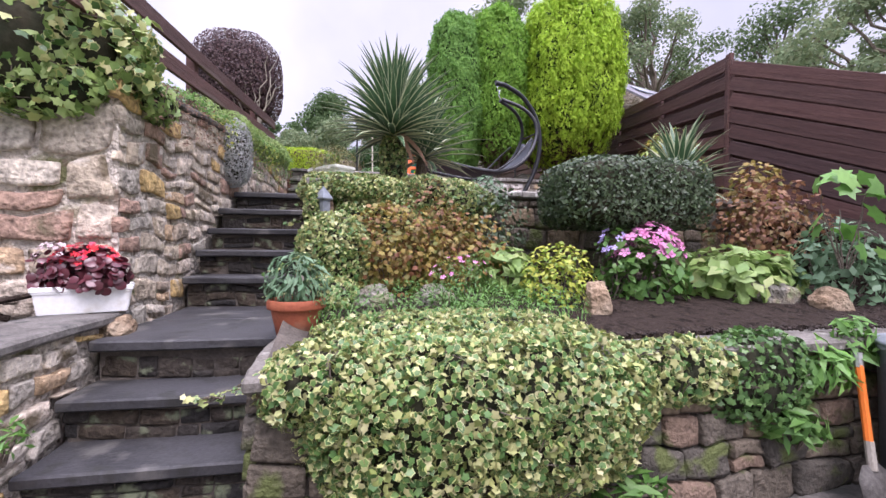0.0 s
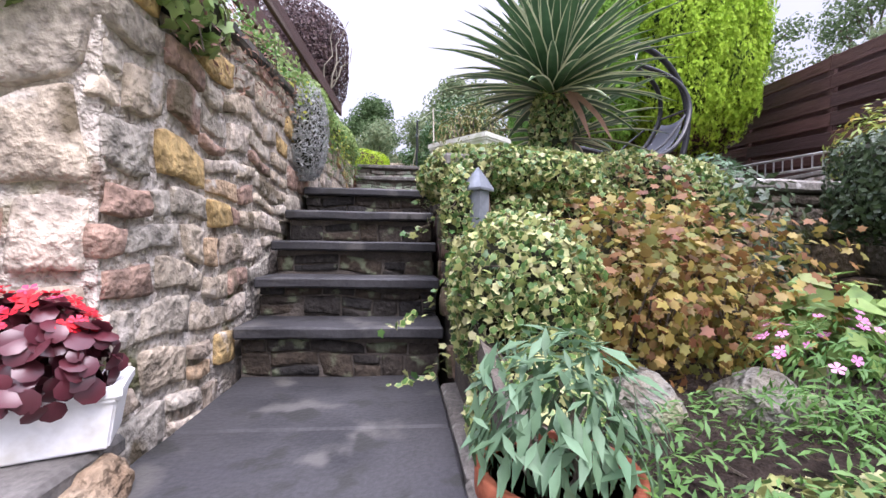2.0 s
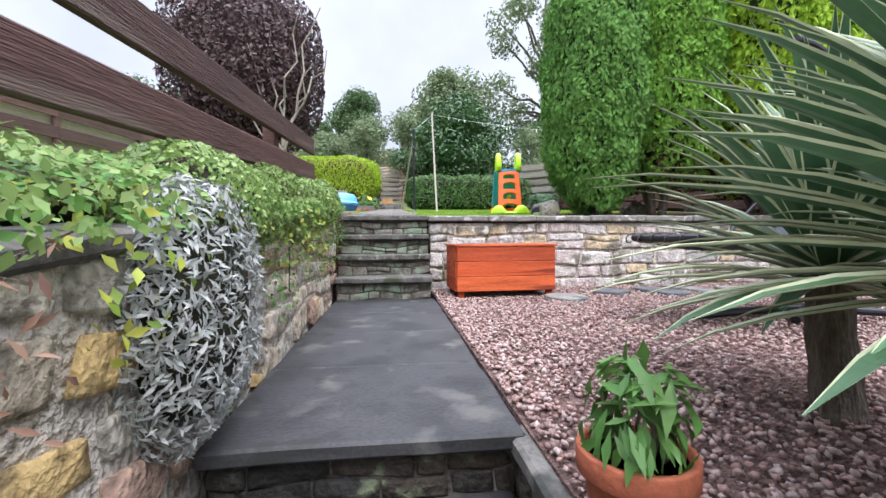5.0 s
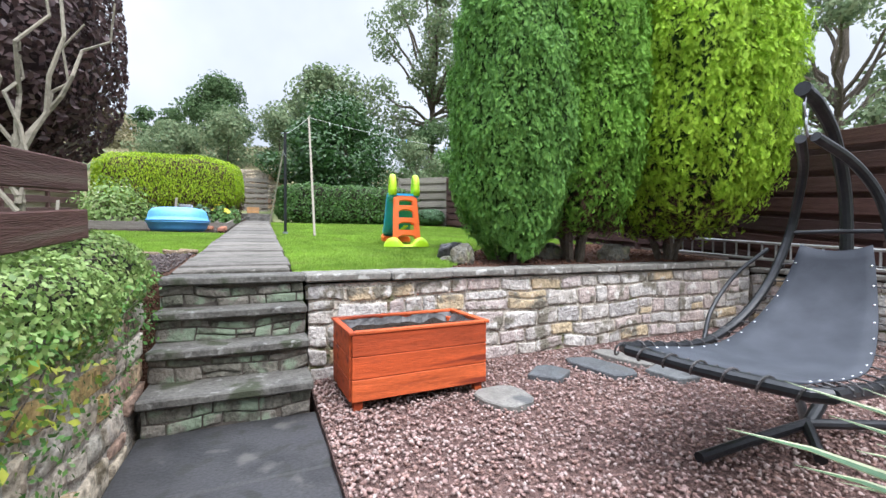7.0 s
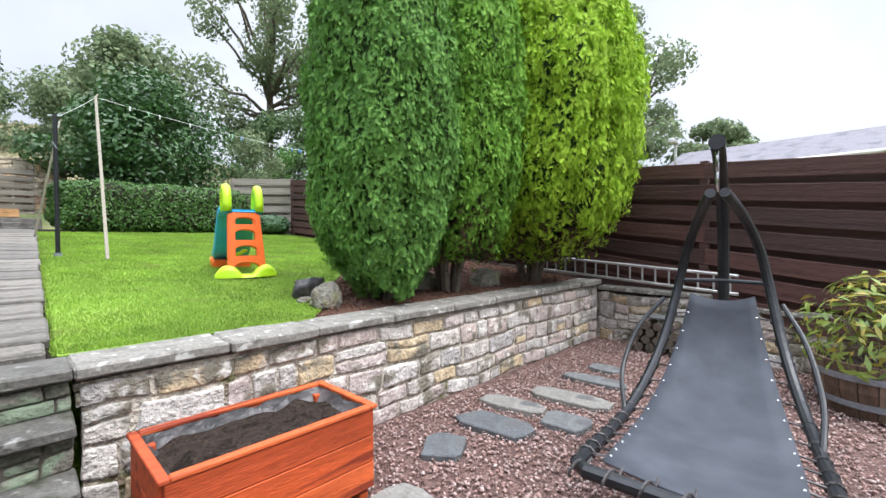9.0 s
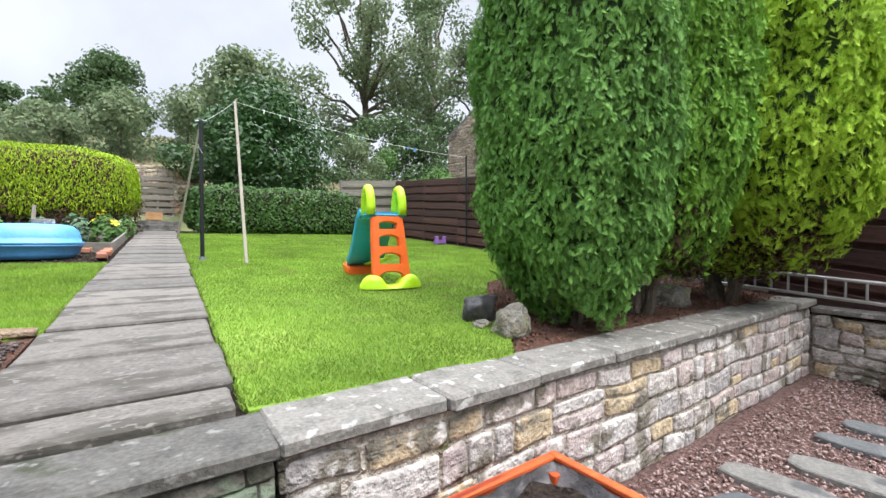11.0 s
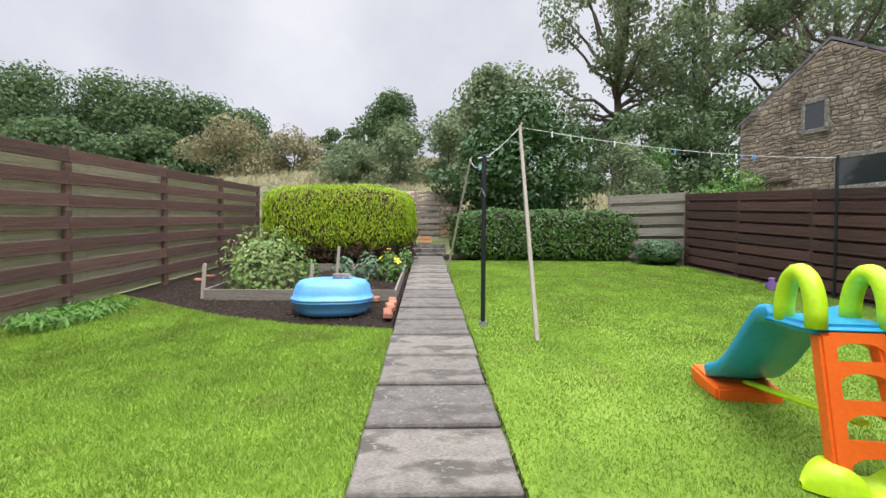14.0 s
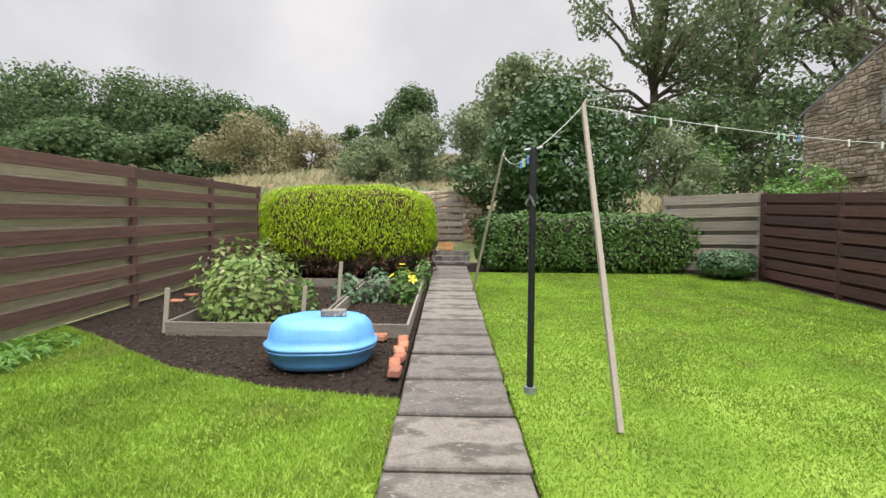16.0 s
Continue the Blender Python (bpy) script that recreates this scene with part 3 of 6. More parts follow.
bed = prism("soil_bed", [(.62, -5.88), (4.9, -5.52), (5.8, -4.0), (.62, -3.95)], lambda x, y: -1.8, lambda x, y: -.95 + .12 * max(0, y + 5.6), SOIL)
tagged(bed, "dark freshly dug soil of the raised border", "soil bed", kind="structure")
rbank = prism("soil_bed", [(4.9, -5.6), (7.5, -5.6), (7.5, -3.3), (4.75, -3.5), (4.75, -4.1)], lambda x, y: -1.8, lambda x, y: -.6 + .28 * max(0, y + 5.6), SOIL)
tagged(rbank, "planted soil bank under the sloping fence", "soil bed", kind="structure")
patio = prism("gravel_base", [(.49, -3.75), (5.8, -3.6), (5.9, .2), (.49, .06)], lambda x, y: -1.8, lambda x, y: -.014, GRAVEL_BED)
tagged(patio, "reddish gravel patio between stone walls", "gravel patio", kind="structure")


def loose_stones(name, n, seed, inside, zed, lo, hi, mat, label):
    """Loose angular chips scattered over an area."""
    rng = np.random.default_rng(seed)
    V = np.array([(1, 0, 0), (-1, 0, 0), (0, 1, 0), (0, -1, 0), (0, 0, .7), (0, 0, -.7)], float)
    F = np.array([(0, 2, 4), (2, 1, 4), (1, 3, 4), (3, 0, 4), (2, 0, 5), (1, 2, 5), (3, 1, 5), (0, 3, 5)])
    pts = inside(rng, n)
    n = len(pts)
    Q = rng.normal(0, 1, (n, 3, 3))
    Q = np.linalg.qr(Q)[0]
    S = rng.uniform(lo, hi, n)[:, None, None] * rng.uniform(.5, 1.1, (n, 6, 1))
    v = (V[None] * S) @ Q
    v[:, :, 2] *= .75
    z = zed(pts) + rng.uniform(-.004, .01, n)
    v += np.column_stack([pts, z])[:, None, :]
    tri = (F[None] + (np.arange(n) * 6)[:, None, None]).reshape(-1, 3)
    return tagged(link(name, tri_mesh(name, v.reshape(-1, 3), tri, mat)), label, "gravel", kind="stuff")


def in_right(x, y):
    edge = np.interp(x, [1.75, 2.0, 2.3, 3.2, 4.6, 6.1], [.32, .62, 1.2, 2.3, 2.9, 3.1])
    return y > np.maximum(.32, edge)


def conifer_bed(r, n):
    p = np.column_stack([1.8 + 4.0 * r.random(n), .35 + 2.4 * r.random(n)])
    return p[~in_right(p[:, 0], p[:, 1])]


loose_stones("gravel", 26000, 5, lambda r, n: np.column_stack([.5 + 5.3 * r.random(n) ** 1.25, -3.7 + 3.72 * r.random(n)]), lambda p: 0 * p[:, 0], .009, .021, GRAVEL, "loose reddish stone chips covering the patio")
loose_stones("mulch", 2600, 6, lambda r, n: np.column_stack([-.43 - .75 * r.random(n), .32 + 1.25 * r.random(n)]), lambda p: .77 + .075 * p[:, 1], .008, .02,
             surface("slate_mulch", [(.07, .055, .055), (.12, .095, .09), (.16, .13, .12), (.05, .04, .04)], 9, 60, .3, .8, 0, "island"), "dark loose chips along the path edge")
loose_stones("mulch", 3000, 7, conifer_bed, lambda p: .77 + .075 * p[:, 1] - .01, .008, .024,
             surface("bark_chips", [(.14, .06, .04), (.20, .10, .06), (.09, .05, .04)], 9, 60, .3, .9, 0, "island"), "brown bark chips under the conifers")
loose_stones("clods", 5000, 8, lambda r, n: np.column_stack([1.9 + 2.6 * r.random(n), -5.75 + .85 * r.random(n)]), lambda p: -.95 + .12 * np.maximum(0, p[:, 1] + 5.6), .006, .022,
             surface("soil_clods", [(.028, .02, .017), (.05, .037, .03), (.02, .015, .013)], 9, 60, .3, 1, 0, "island"), "crumbly dark soil clods in the border")
loose_stones("clods", 5000, 9, lambda r, n: np.column_stack([-.5 - 3.6 * r.random(n), 5.3 + 4.4 * r.random(n)]), lambda p: .75 + .075 * p[:, 1], .01, .03,
             surface("bed_clods", [(.05, .037, .028), (.08, .06, .045), (.035, .026, .02)], 9, 60, .3, 1, 0, "island"), "crumbly soil clods in the vegetable bed")


def grass(name, n, seed, ok, box, high, label):
    rng = np.random.default_rng(seed)
    x0, x1, y0, y1 = box
    p = np.column_stack([x0 + (x1 - x0) * rng.random(n), y0 + (y1 - y0) * rng.random(n) ** 1.35])
    p = p[ok(p[:, 0], p[:, 1])]
    k = len(p)
    h = rng.uniform(.5, 1.25, k) * high
    a = rng.random(k) * 6.283
    w = .0032 + .0012 * np.maximum(0, p[:, 1] - 2)
    base = np.column_stack([p, .752 + .075 * p[:, 1]])
    side = np.column_stack([np.cos(a) * w, np.sin(a) * w, 0 * a])
    lean = rng.normal(0, .45, (k, 2)) * h[:, None]
    tip = base + np.column_stack([lean, h])
    pts = np.stack([base - side, base + side, tip], axis=1).reshape(-1, 3)
    return tagged(link(name, tri_mesh(name, pts, np.arange(3 * k).reshape(-1, 3), GRASS)), label, "grass", kind="stuff")


def in_left(x, y):
    near = np.interp(x, [-4.6, -1.15, -.8, -.42], [1.0, 1.2, 1.5, 1.75])
    far = np.interp(x, [-4.55, -3.9, -2.5, -1.4, -.4], [6.7, 6.35, 5.5, 5.1, 4.95])
    return (y > near) & (y < far)


grass("grass", 420000, 21, in_right, (.40, 6.05, .3, 10.9), .026, "short mown grass of the lawn")
grass("grass", 300000, 22, in_left, (-4.55, -.40, .9, 6.75), .034, "short mown grass of the lawn")

# ---------------------------------------------------------------- stairs
RISES = [(-6.05, -1.575), (-5.83, -1.38), (-5.60, -1.185), (-5.38, -.985), (-4.33, -.765), (-4.09, -.575), (-3.845, -.395), (-3.60, -.21), (-3.16, -.012)]


def stair_z(y):
    z = -1.77
    for yy, zz in RISES:
        if y > yy:
            z = zz
    return z if y < -.56 else .195 if y < -.33 else .39 if y < -.16 else .585 if y < .0 else .78


def flight(label, rises, x0, x1, end, mat_riser, seed, under, mat_tread=SLATE):
    st = thing("stone_stairs", label, "stairs")
    y_last, z_last = end
    for i, (y, z) in enumerate(rises):
        yb = rises[i + 1][0] + .06 if i + 1 < len(rises) else y_last
        zb = rises[i - 1][1] if i else under
        joints = [y - .03]
        if yb - y > .7:
            k = max(1, round((yb - y) / .62))
            joints += [y + (yb - y) * (q + 1) / k for q in range(k - 1)]
        joints.append(yb)
        for a, b in zip(joints, joints[1:]):
            part("tread", worn(box_bm(x0, x1, a + .003, b - .003, z - .052, z, .009), .006, 9, 3), mat_tread, st)
        prism("riser_core", [(x0 + .02, y + .03), (x1 - .02, y + .03), (x1 - .02, yb - .004), (x0 + .02, yb - .004)], lambda a, b: zb - .1, lambda a, b: z - .055, MORTAR_DARK, st)
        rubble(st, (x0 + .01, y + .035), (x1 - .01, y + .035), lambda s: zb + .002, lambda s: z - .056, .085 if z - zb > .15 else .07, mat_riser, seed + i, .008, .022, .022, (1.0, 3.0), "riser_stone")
    return st


flight("worn dark stone stairs between rubble walls", RISES[:4], -.40, .44, (-4.30, 0), STONE_STEP_SHADED, 100, -1.77)
flight("steep dark stone stairs up to the landing", RISES[4:8], -.42, .46, (-3.10, 0), STONE_STEP_SHADED, 140, -.985)
flight("long stone landing of dark damp slabs", RISES[8:], -.42, .48, (-.52, 0), STONE_STEP_SHADED, 160, -.21)
flight("short mossy stone stairs up to the lawn", [(-.56, .195), (-.33, .39), (-.16, .585), (.0, .782)], -.42, .46, (.28, 0), STONE_MOSSY, 180, -.012, STEP_OLD)


def path():
    p = thing("slab_path", "weathered grey concrete slab path up the lawn", "path", kind="structure")
    rng = random.Random(4)
    y = .29
    ends = [.53, 1.13] + [1.13 + .592 * i for i in range(1, 19)]
    for e in ends:
        me = bpy.data.meshes.new("slab")
        c = (y + e) / 2
        b = worn(box_bm(-.40 + rng.uniform(-.012, .012), .39 + rng.uniform(-.012, .012), y + .017 - c, e - .017 - c, -.05, .012, .012), .006, 7, 3)
        b.to_mesh(me)
        b.free()
        me.materials.append(SLAB)
        c = (y + e) / 2
        link("slab", me, p, m=Matrix.Translation((0, c, lawn_z(c) + rng.uniform(-.004, .006))) @ Matrix.Rotation(.075 + rng.uniform(-.008, .008), 4, "X") @ Matrix.Rotation(rng.uniform(-.006, .006), 4, "Y"))
        y = e
    prism("path_bed", [(-.42, .285), (.415, .285), (.415, 12.4), (-.42, 12.4)], lambda a, b: -.2, lambda a, b: lawn_z(b) - .04, SOIL, p)


path()


# ---------------------------------------------------------------- walls
def cap_z(y):
    return .5 + .08 * (y + 4.3)


def coping(parent, a, b, z, inner, outer, thick, mat, piece, seed, name="coping_slab", drop=0.0):
    """Coping slabs end to end along a-b; outer reaches to the right of a-b, inner to the left; drop: fall of height along it."""
    a, b = Vector((*a, 0)), Vector((*b, 0))
    L = (b - a).length
    n = max(1, round(L / piece))
    rng = random.Random(seed)
    m = Matrix.Translation((a.x, a.y, z)) @ Matrix.Rotation(math.atan2(b.y - a.y, b.x - a.x), 4, "Z") @ Matrix.Rotation(math.asin(drop / L), 4, "Y")
    s = 0
    for i in range(n):
        e = L if i == n - 1 else (i + 1 + rng.uniform(-.12, .12)) * L / n
        bm = worn(box_bm(s + .003, e - .003, -outer + rng.uniform(-.012, .012), inner, -thick, rng.uniform(-.006, .004), .012), .008, 8, 3)
        ob = part(name, bm, mat, parent)
        ob.matrix_basis = m
        s = e


def left_wall():
    w = thing("wall_west", "tall rubble sandstone wall beside the stairs", "wall", kind="structure")
    prism("mortar_core", [(-.452, -5.068), (-.452, -.3), (-.8, -.3), (-.8, -4.8), (-2.7, -4.8), (-2.7, -5.06)], lambda x, y: -1.8, lambda x, y: cap_z(max(y, -5.1)) - .06, MORTAR, w)
    rubble(w, (-.45, -5.09), (-.45, -.3), lambda s: stair_z(-5.09 + s) - .06, lambda s: cap_z(-5.09 + s) - .055, .15, STONE, 11, .020, .024, .045, (.7, 2.4), skew=.15)
    rubble(w, (-2.7, -5.075), (-.46, -5.075), lambda s: -.95, lambda s: cap_z(-5.1) - .055, .23, STONE, 12, .016, .022, .04, (1.0, 2.4), skew=.12)
    coping(w, (-.46, -5.1), (-.46, -.3), cap_z(-5.1), .30, .05, .055, COPING_DARK, .8, 3, drop=-(cap_z(-.3) - cap_z(-5.1)))


def low_wall():
    w = thing("low_wall", "low rubble side wall with dark flat coping", "wall", kind="structure")
    prism("mortar_core", [(-.43, -9), (-.43, -5.1), (-.68, -5.1), (-.68, -9)], lambda x, y: -1.9, lambda x, y: -.93, MORTAR, w)
    rubble(w, (-.42, -8.2), (-.42, -5.1), lambda s: stair_z(-8.2 + s) - .02, lambda s: -.932, .12, STONE, 13, .020, .022, .035, skew=.14)
    coping(w, (-.42, -8.2), (-.42, -5.06), -.878, .30, .03, .05, COPING_DARK, .9, 5)


def lawn_wall():
    w = thing("wall_north", "pale coursed sandstone retaining wall below the lawn", "wall", kind="structure")
    prism("mortar_core", [(.49, .04), (5.87, .172), (5.9, .5), (.50, .36)], lambda x, y: -.2, lambda x, y: .70, MORTAR, w)
    rubble(w, (.485, .035), (5.87, .165), lambda s: -.02, lambda s: .715, .15, STONE_PALE, 14, .014, .014, .024, (.8, 2.9), skew=.08)
    coping(w, (.46, .02), (5.9, .16), .782, .30, .035, .065, COPING, .62, 6)
    rubble(w, (.475, .33), (.475, .03), lambda s: .6, lambda s: .715, .12, STONE_PALE, 15, .012, .008)
    prism("mortar_core", [(5.9, .2), (5.75, -2.7), (6.1, -2.7), (6.2, .2)], lambda x, y: -.2, lambda x, y: .60, MORTAR, w)
    rubble(w, (5.885, .14), (5.74, -2.7), lambda s: -.02, lambda s: .62 - .1 * (s > 1.5), .17, STONE_PALE, 16, .02, .02, .03)
    coping(w, (5.90, .16), (5.82, -1.2), .70, .30, .03, .06, COPING, .6, 7)
    coping(w, (5.82, -1.2), (5.74, -2.7), .60, .30, .03, .06, COPING, .6, 8)


def border_walls():
    w = thing("wall_south", "damp dark sandstone retaining wall of the border", "wall", kind="structure")
    prism("mortar_core", [(.5, -6.04), (4.9, -5.68), (4.9, -5.45), (.62, -5.8), (.62, -3.2), (.5, -3.2)], lambda x, y: -1.9, lambda x, y: -1.02 if y < -4.4 else -.09, MORTAR_DARK, w)
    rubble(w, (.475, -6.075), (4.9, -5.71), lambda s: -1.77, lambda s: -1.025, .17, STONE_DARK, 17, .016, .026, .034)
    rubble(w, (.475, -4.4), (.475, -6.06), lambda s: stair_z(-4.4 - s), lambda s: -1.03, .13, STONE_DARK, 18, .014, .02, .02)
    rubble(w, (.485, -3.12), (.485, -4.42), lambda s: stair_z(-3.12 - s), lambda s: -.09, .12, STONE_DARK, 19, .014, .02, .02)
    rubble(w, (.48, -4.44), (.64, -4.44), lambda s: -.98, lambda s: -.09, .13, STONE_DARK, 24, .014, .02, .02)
    coping(w, (.46, -6.09), (4.95, -5.72), -.968, .26, .03, .06, COPING_OLD, .7, 9)
    coping(w, (.455, -4.46), (.455, -5.83), -.968, .2, .01, .06, COPING_OLD, .7, 10)
    coping(w, (.46, -3.1), (.46, -4.46), -.028, .18, .02, .06, COPING_DARK, .6, 11)
    u = thing("wall_terrace", "old sandstone wall between border and gravel patio", "wall", kind="structure")
    prism("mortar_core", [(.66, -4.06), (4.75, -4.06), (4.75, -3.75), (.66, -3.75)], lambda x, y: -1.2, lambda x, y: -.09, MORTAR_DARK, u)
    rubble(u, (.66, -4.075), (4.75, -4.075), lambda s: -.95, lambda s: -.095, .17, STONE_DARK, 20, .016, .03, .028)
    coping(u, (.66, -4.1), (4.75, -4.1), -.03, .38, .03, .06, COPING, .75, 12)


left_wall()
low_wall()
lawn_wall()
border_walls()


# ---------------------------------------------------------------- fences
def board(parent, a, b, z0, z1, high, thick, off, mat, name="board"):
    """A board from plan point a to b, its lower edge at z0 and z1; off: sideways to the right."""
    a, b = Vector((a[0], a[1], z0)), Vector((b[0], b[1], z1))
    L = (b - a).length
    ob = part(name, worn(box_bm(0, L, -thick / 2, thick / 2, 0, high, .005), .004, 3, 1), mat, parent)
    d = b - a
    ob.matrix_basis = Matrix.Translation(a) @ Matrix.Rotation(math.atan2(d.y, d.x), 4, "Z") @ Matrix.Rotation(-math.asin(d.z / L), 4, "Y") @ Matrix.Translation((0, -off, 0))


def fence(label, a, b, panels, bottom, top, rows, mat, name="board_fence", gap=.42, post_high=0.0, behind=True, pmat=None, bmat=None):
    """Hit-and-miss fence; the face that is seen is to the right of a-b. bottom, top: heights as functions of the share along it."""
    f = thing(name, label, "fence", kind="structure")
    A, B = Vector((*a, 0)), Vector((*b, 0))
    rnd = random.Random(rows * 7 + panels)
    for i in range(panels):
        p, q = A.lerp(B, i / panels), A.lerp(B, (i + 1) / panels)
        u, v = i / panels, (i + 1) / panels
        for r in range(rows):
            h0, h1 = bottom(u) + (top(u) - bottom(u)) * r / rows, bottom(v) + (top(v) - bottom(v)) * r / rows
            h = (top(u) - bottom(u)) / rows
            j = rnd.uniform(-.006, .006)
            board(f, p, q, h0 + h * gap / 2 + j, h1 + h * gap / 2 + j, h * (1 - gap * .75), .02, .035, mat)
            if behind:
                board(f, p, q, h0 - h * .22, h1 - h * .22, h * .62, .018, -.05, bmat or mat)
    for i in range(panels + 1):
        p = A.lerp(B, i / panels)
        u = i / panels
        d = (B - A).normalized()
        ob = part("post", box_bm(-.045, .045, -.04, .022, bottom(u) - .25, top(u) + post_high, .006), pmat or mat, f)
        ob.matrix_basis = Matrix.Translation((p.x, p.y, 0)) @ Matrix.Rotation(math.atan2(d.y, d.x), 4, "Z")
    return f


def rtop(y):
    return 2.3 + .09 * (y + .4)


fence("tall dark brown horizontal board fence beside the lawn", (-4.55, .2), (-4.42, 11.4), 6, lambda u: lawn_z(.2 + 11.2 * u) + .08, lambda u: 2.95 + .045 * (.2 + 11.2 * u), 7, WOOD_OLD, gap=.58, bmat=WOOD_MOSS, pmat=WOOD_OLD)
fence("dark brown horizontal board fence along the lawn", (6.15, 10.2), (6.25, .6), 6, lambda u: lawn_z(10.2 - 9.6 * u) + .04, lambda u: rtop(10.2 - 9.6 * u), 8, WOOD_BROWN, gap=.3)
fence("dark brown board fence above the gravel patio", (6.25, .6), (5.65, -2.8), 2, lambda u: .72 - .45 * u, lambda u: rtop(.6 - 3.4 * u), 7, WOOD_BROWN, gap=.36)
fence("dark brown board fence stepping down the slope", (5.65, -2.8), (6.25, -6.4), 2, lambda u: .3 - 1.5 * u, lambda u: 2.0 - 1.85 * u, 8, WOOD_BROWN, gap=.3)
fence("weathered grey board fence at the lawn's end", (4.75, 11.3), (6.15, 10.3), 1, lambda u: 1.62, lambda u: 3.3, 6, WOOD_GREY)


def rail_fence():
    f = thing("rail_fence", "dark brown two-rail fence on the rubble wall", "fence", kind="structure")
    for z0, z1, h in ((.62, 1.03, .13), (.84, 1.24, .125)):
        board(f, (-.55, -5.6), (-.55, -.75), z0, z1, h, .03, 0, WOOD_BROWN, "rail")
    for y in (-3.7, -1.75):
        k = (y + 5.6) / 4.85
        part("post", box_bm(-.64, -.57, y - .045, y + .045, cap_z(y) - .3, .98 + .4 * k, .006), WOOD_BROWN, f)


rail_fence()


# ---------------------------------------------------------------- conifers, hedges, clipped trees
def conifer(label, at, r, top, n, leafm, seed, low, size=.12, brown=True, wide=.09, plume=60):
    x, y, z = at
    t = thing("conifer", label, "conifer", at)
    bm = bmesh.new()
    for i in range(4):
        a = seed + i * 1.6
        limb((.06 * math.cos(a), .06 * math.sin(a), -.05), (r * .45 * math.cos(a), r * .45 * math.sin(a), low + .5 + .2 * i), .05, .025, bm, seed=seed + i)
    part("trunk", bm, BARK, t)
    H = (top - z - low) / 2
    c = (0, 0, low + H)
    rr = (r, r * 1.22, H)
    # solid core in dark green, standing for the shade between the plumes
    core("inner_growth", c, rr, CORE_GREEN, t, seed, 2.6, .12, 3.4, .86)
    # ascending plumes with dark gaps between them
    rng = np.random.default_rng(seed)
    k = int(n / plume)
    coat = shell(c, (r * .97, r * 1.18, H * .98), int(n * .42), seed, 2.6, .12, 3.4, -1, .1)
    C, O = shell(c, (r * .93, r * 1.13, H * .95), k, seed, 2.6, .12, 3.4, -1, .16)
    who = rng.integers(0, k, n)
    e = rng.normal(0, 1, (n, 3))
    e /= np.linalg.norm(e, axis=1, keepdims=True)
    grow = rng.uniform(.65, 1.35, k)[who][:, None]
    off = e * (rng.random(n) ** .45)[:, None] * np.array([wide, wide, wide * 1.8]) * grow
    off[:, :2] += O[who, :2] * off[:, 2:3] * .35
    P, N = np.vstack([C[who] + off, coat[0]]), np.vstack([e * .8 + O[who] * .7, coat[1]]) + np.array([0, 0, .15])
    who = np.concatenate([who, rng.integers(0, k, len(coat[0]))])
    dead = (P[:, 2] < low + 2 * H * .06 + rng.random(k)[who] * H * .42) & (rng.random(k)[who] < .7) & brown
    link("crown", leaf_mesh("crown", P[~dead], N[~dead], size, SPRAY, leafm, seed + 1, .7, along=(0, 0, 1), spread=.45), t)
    if brown:
        link("dead_growth", leaf_mesh("dead_growth", P[dead][::2] * [.9, .9, 1], N[dead][::2], size, SPRAY, L_TWIG, seed + 2, .8), t, "bare brown inner twigs")
    return t


conifer("tall dark green columnar conifer in the mulch bed", (2.62, .68, .78), .60, 4.15, 60000, L_CON_DARK, 3, .02, .062, False, .065, 45)
conifer("tall mid-green conifer with bare brown base", (3.45, .66, .78), .66, 4.3, 52000, L_CON_MID, 5, .30, .07, True, .075, 50)
conifer("tall lime-green conifer beside the brown fence", (4.9, .58, .78), 1.08, 4.6, 66000, L_CON_LIME, 7, .26, .08, True, .09, 60)


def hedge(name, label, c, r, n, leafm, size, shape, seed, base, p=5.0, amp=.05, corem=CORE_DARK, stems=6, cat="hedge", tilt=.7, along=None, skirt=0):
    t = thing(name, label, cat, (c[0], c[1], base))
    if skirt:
        # solid skirt for the bare twigs, near black for the shade under the overhang
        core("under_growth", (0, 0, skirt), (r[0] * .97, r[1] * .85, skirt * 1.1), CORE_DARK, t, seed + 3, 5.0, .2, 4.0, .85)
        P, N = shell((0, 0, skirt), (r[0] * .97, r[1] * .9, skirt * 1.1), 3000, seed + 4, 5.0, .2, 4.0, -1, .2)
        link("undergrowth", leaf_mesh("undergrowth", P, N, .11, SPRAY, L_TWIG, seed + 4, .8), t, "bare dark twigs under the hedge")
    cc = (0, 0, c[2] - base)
    # solid core; its default near-black stands for shade inside the hedge
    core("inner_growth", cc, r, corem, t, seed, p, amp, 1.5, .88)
    P, N = shell(cc, r, n, seed, p, amp, 1.5, -1, .12)
    link("foliage", leaf_mesh("foliage", P, N, size, shape, leafm, seed, tilt, along), t)
    rng = random.Random(seed)
    for i in range(stems):
        x = (i + .5) / stems * 2 - 1
        bm = limb((x * r[0] * .8, rng.uniform(-.2, .2) * r[1], -.06), (x * r[0] * .7, 0, cc[2] - r[2] * .5), .03, .018, bmesh.new(), seed=i)
        part("stem", bm, BARK, t)
    return t


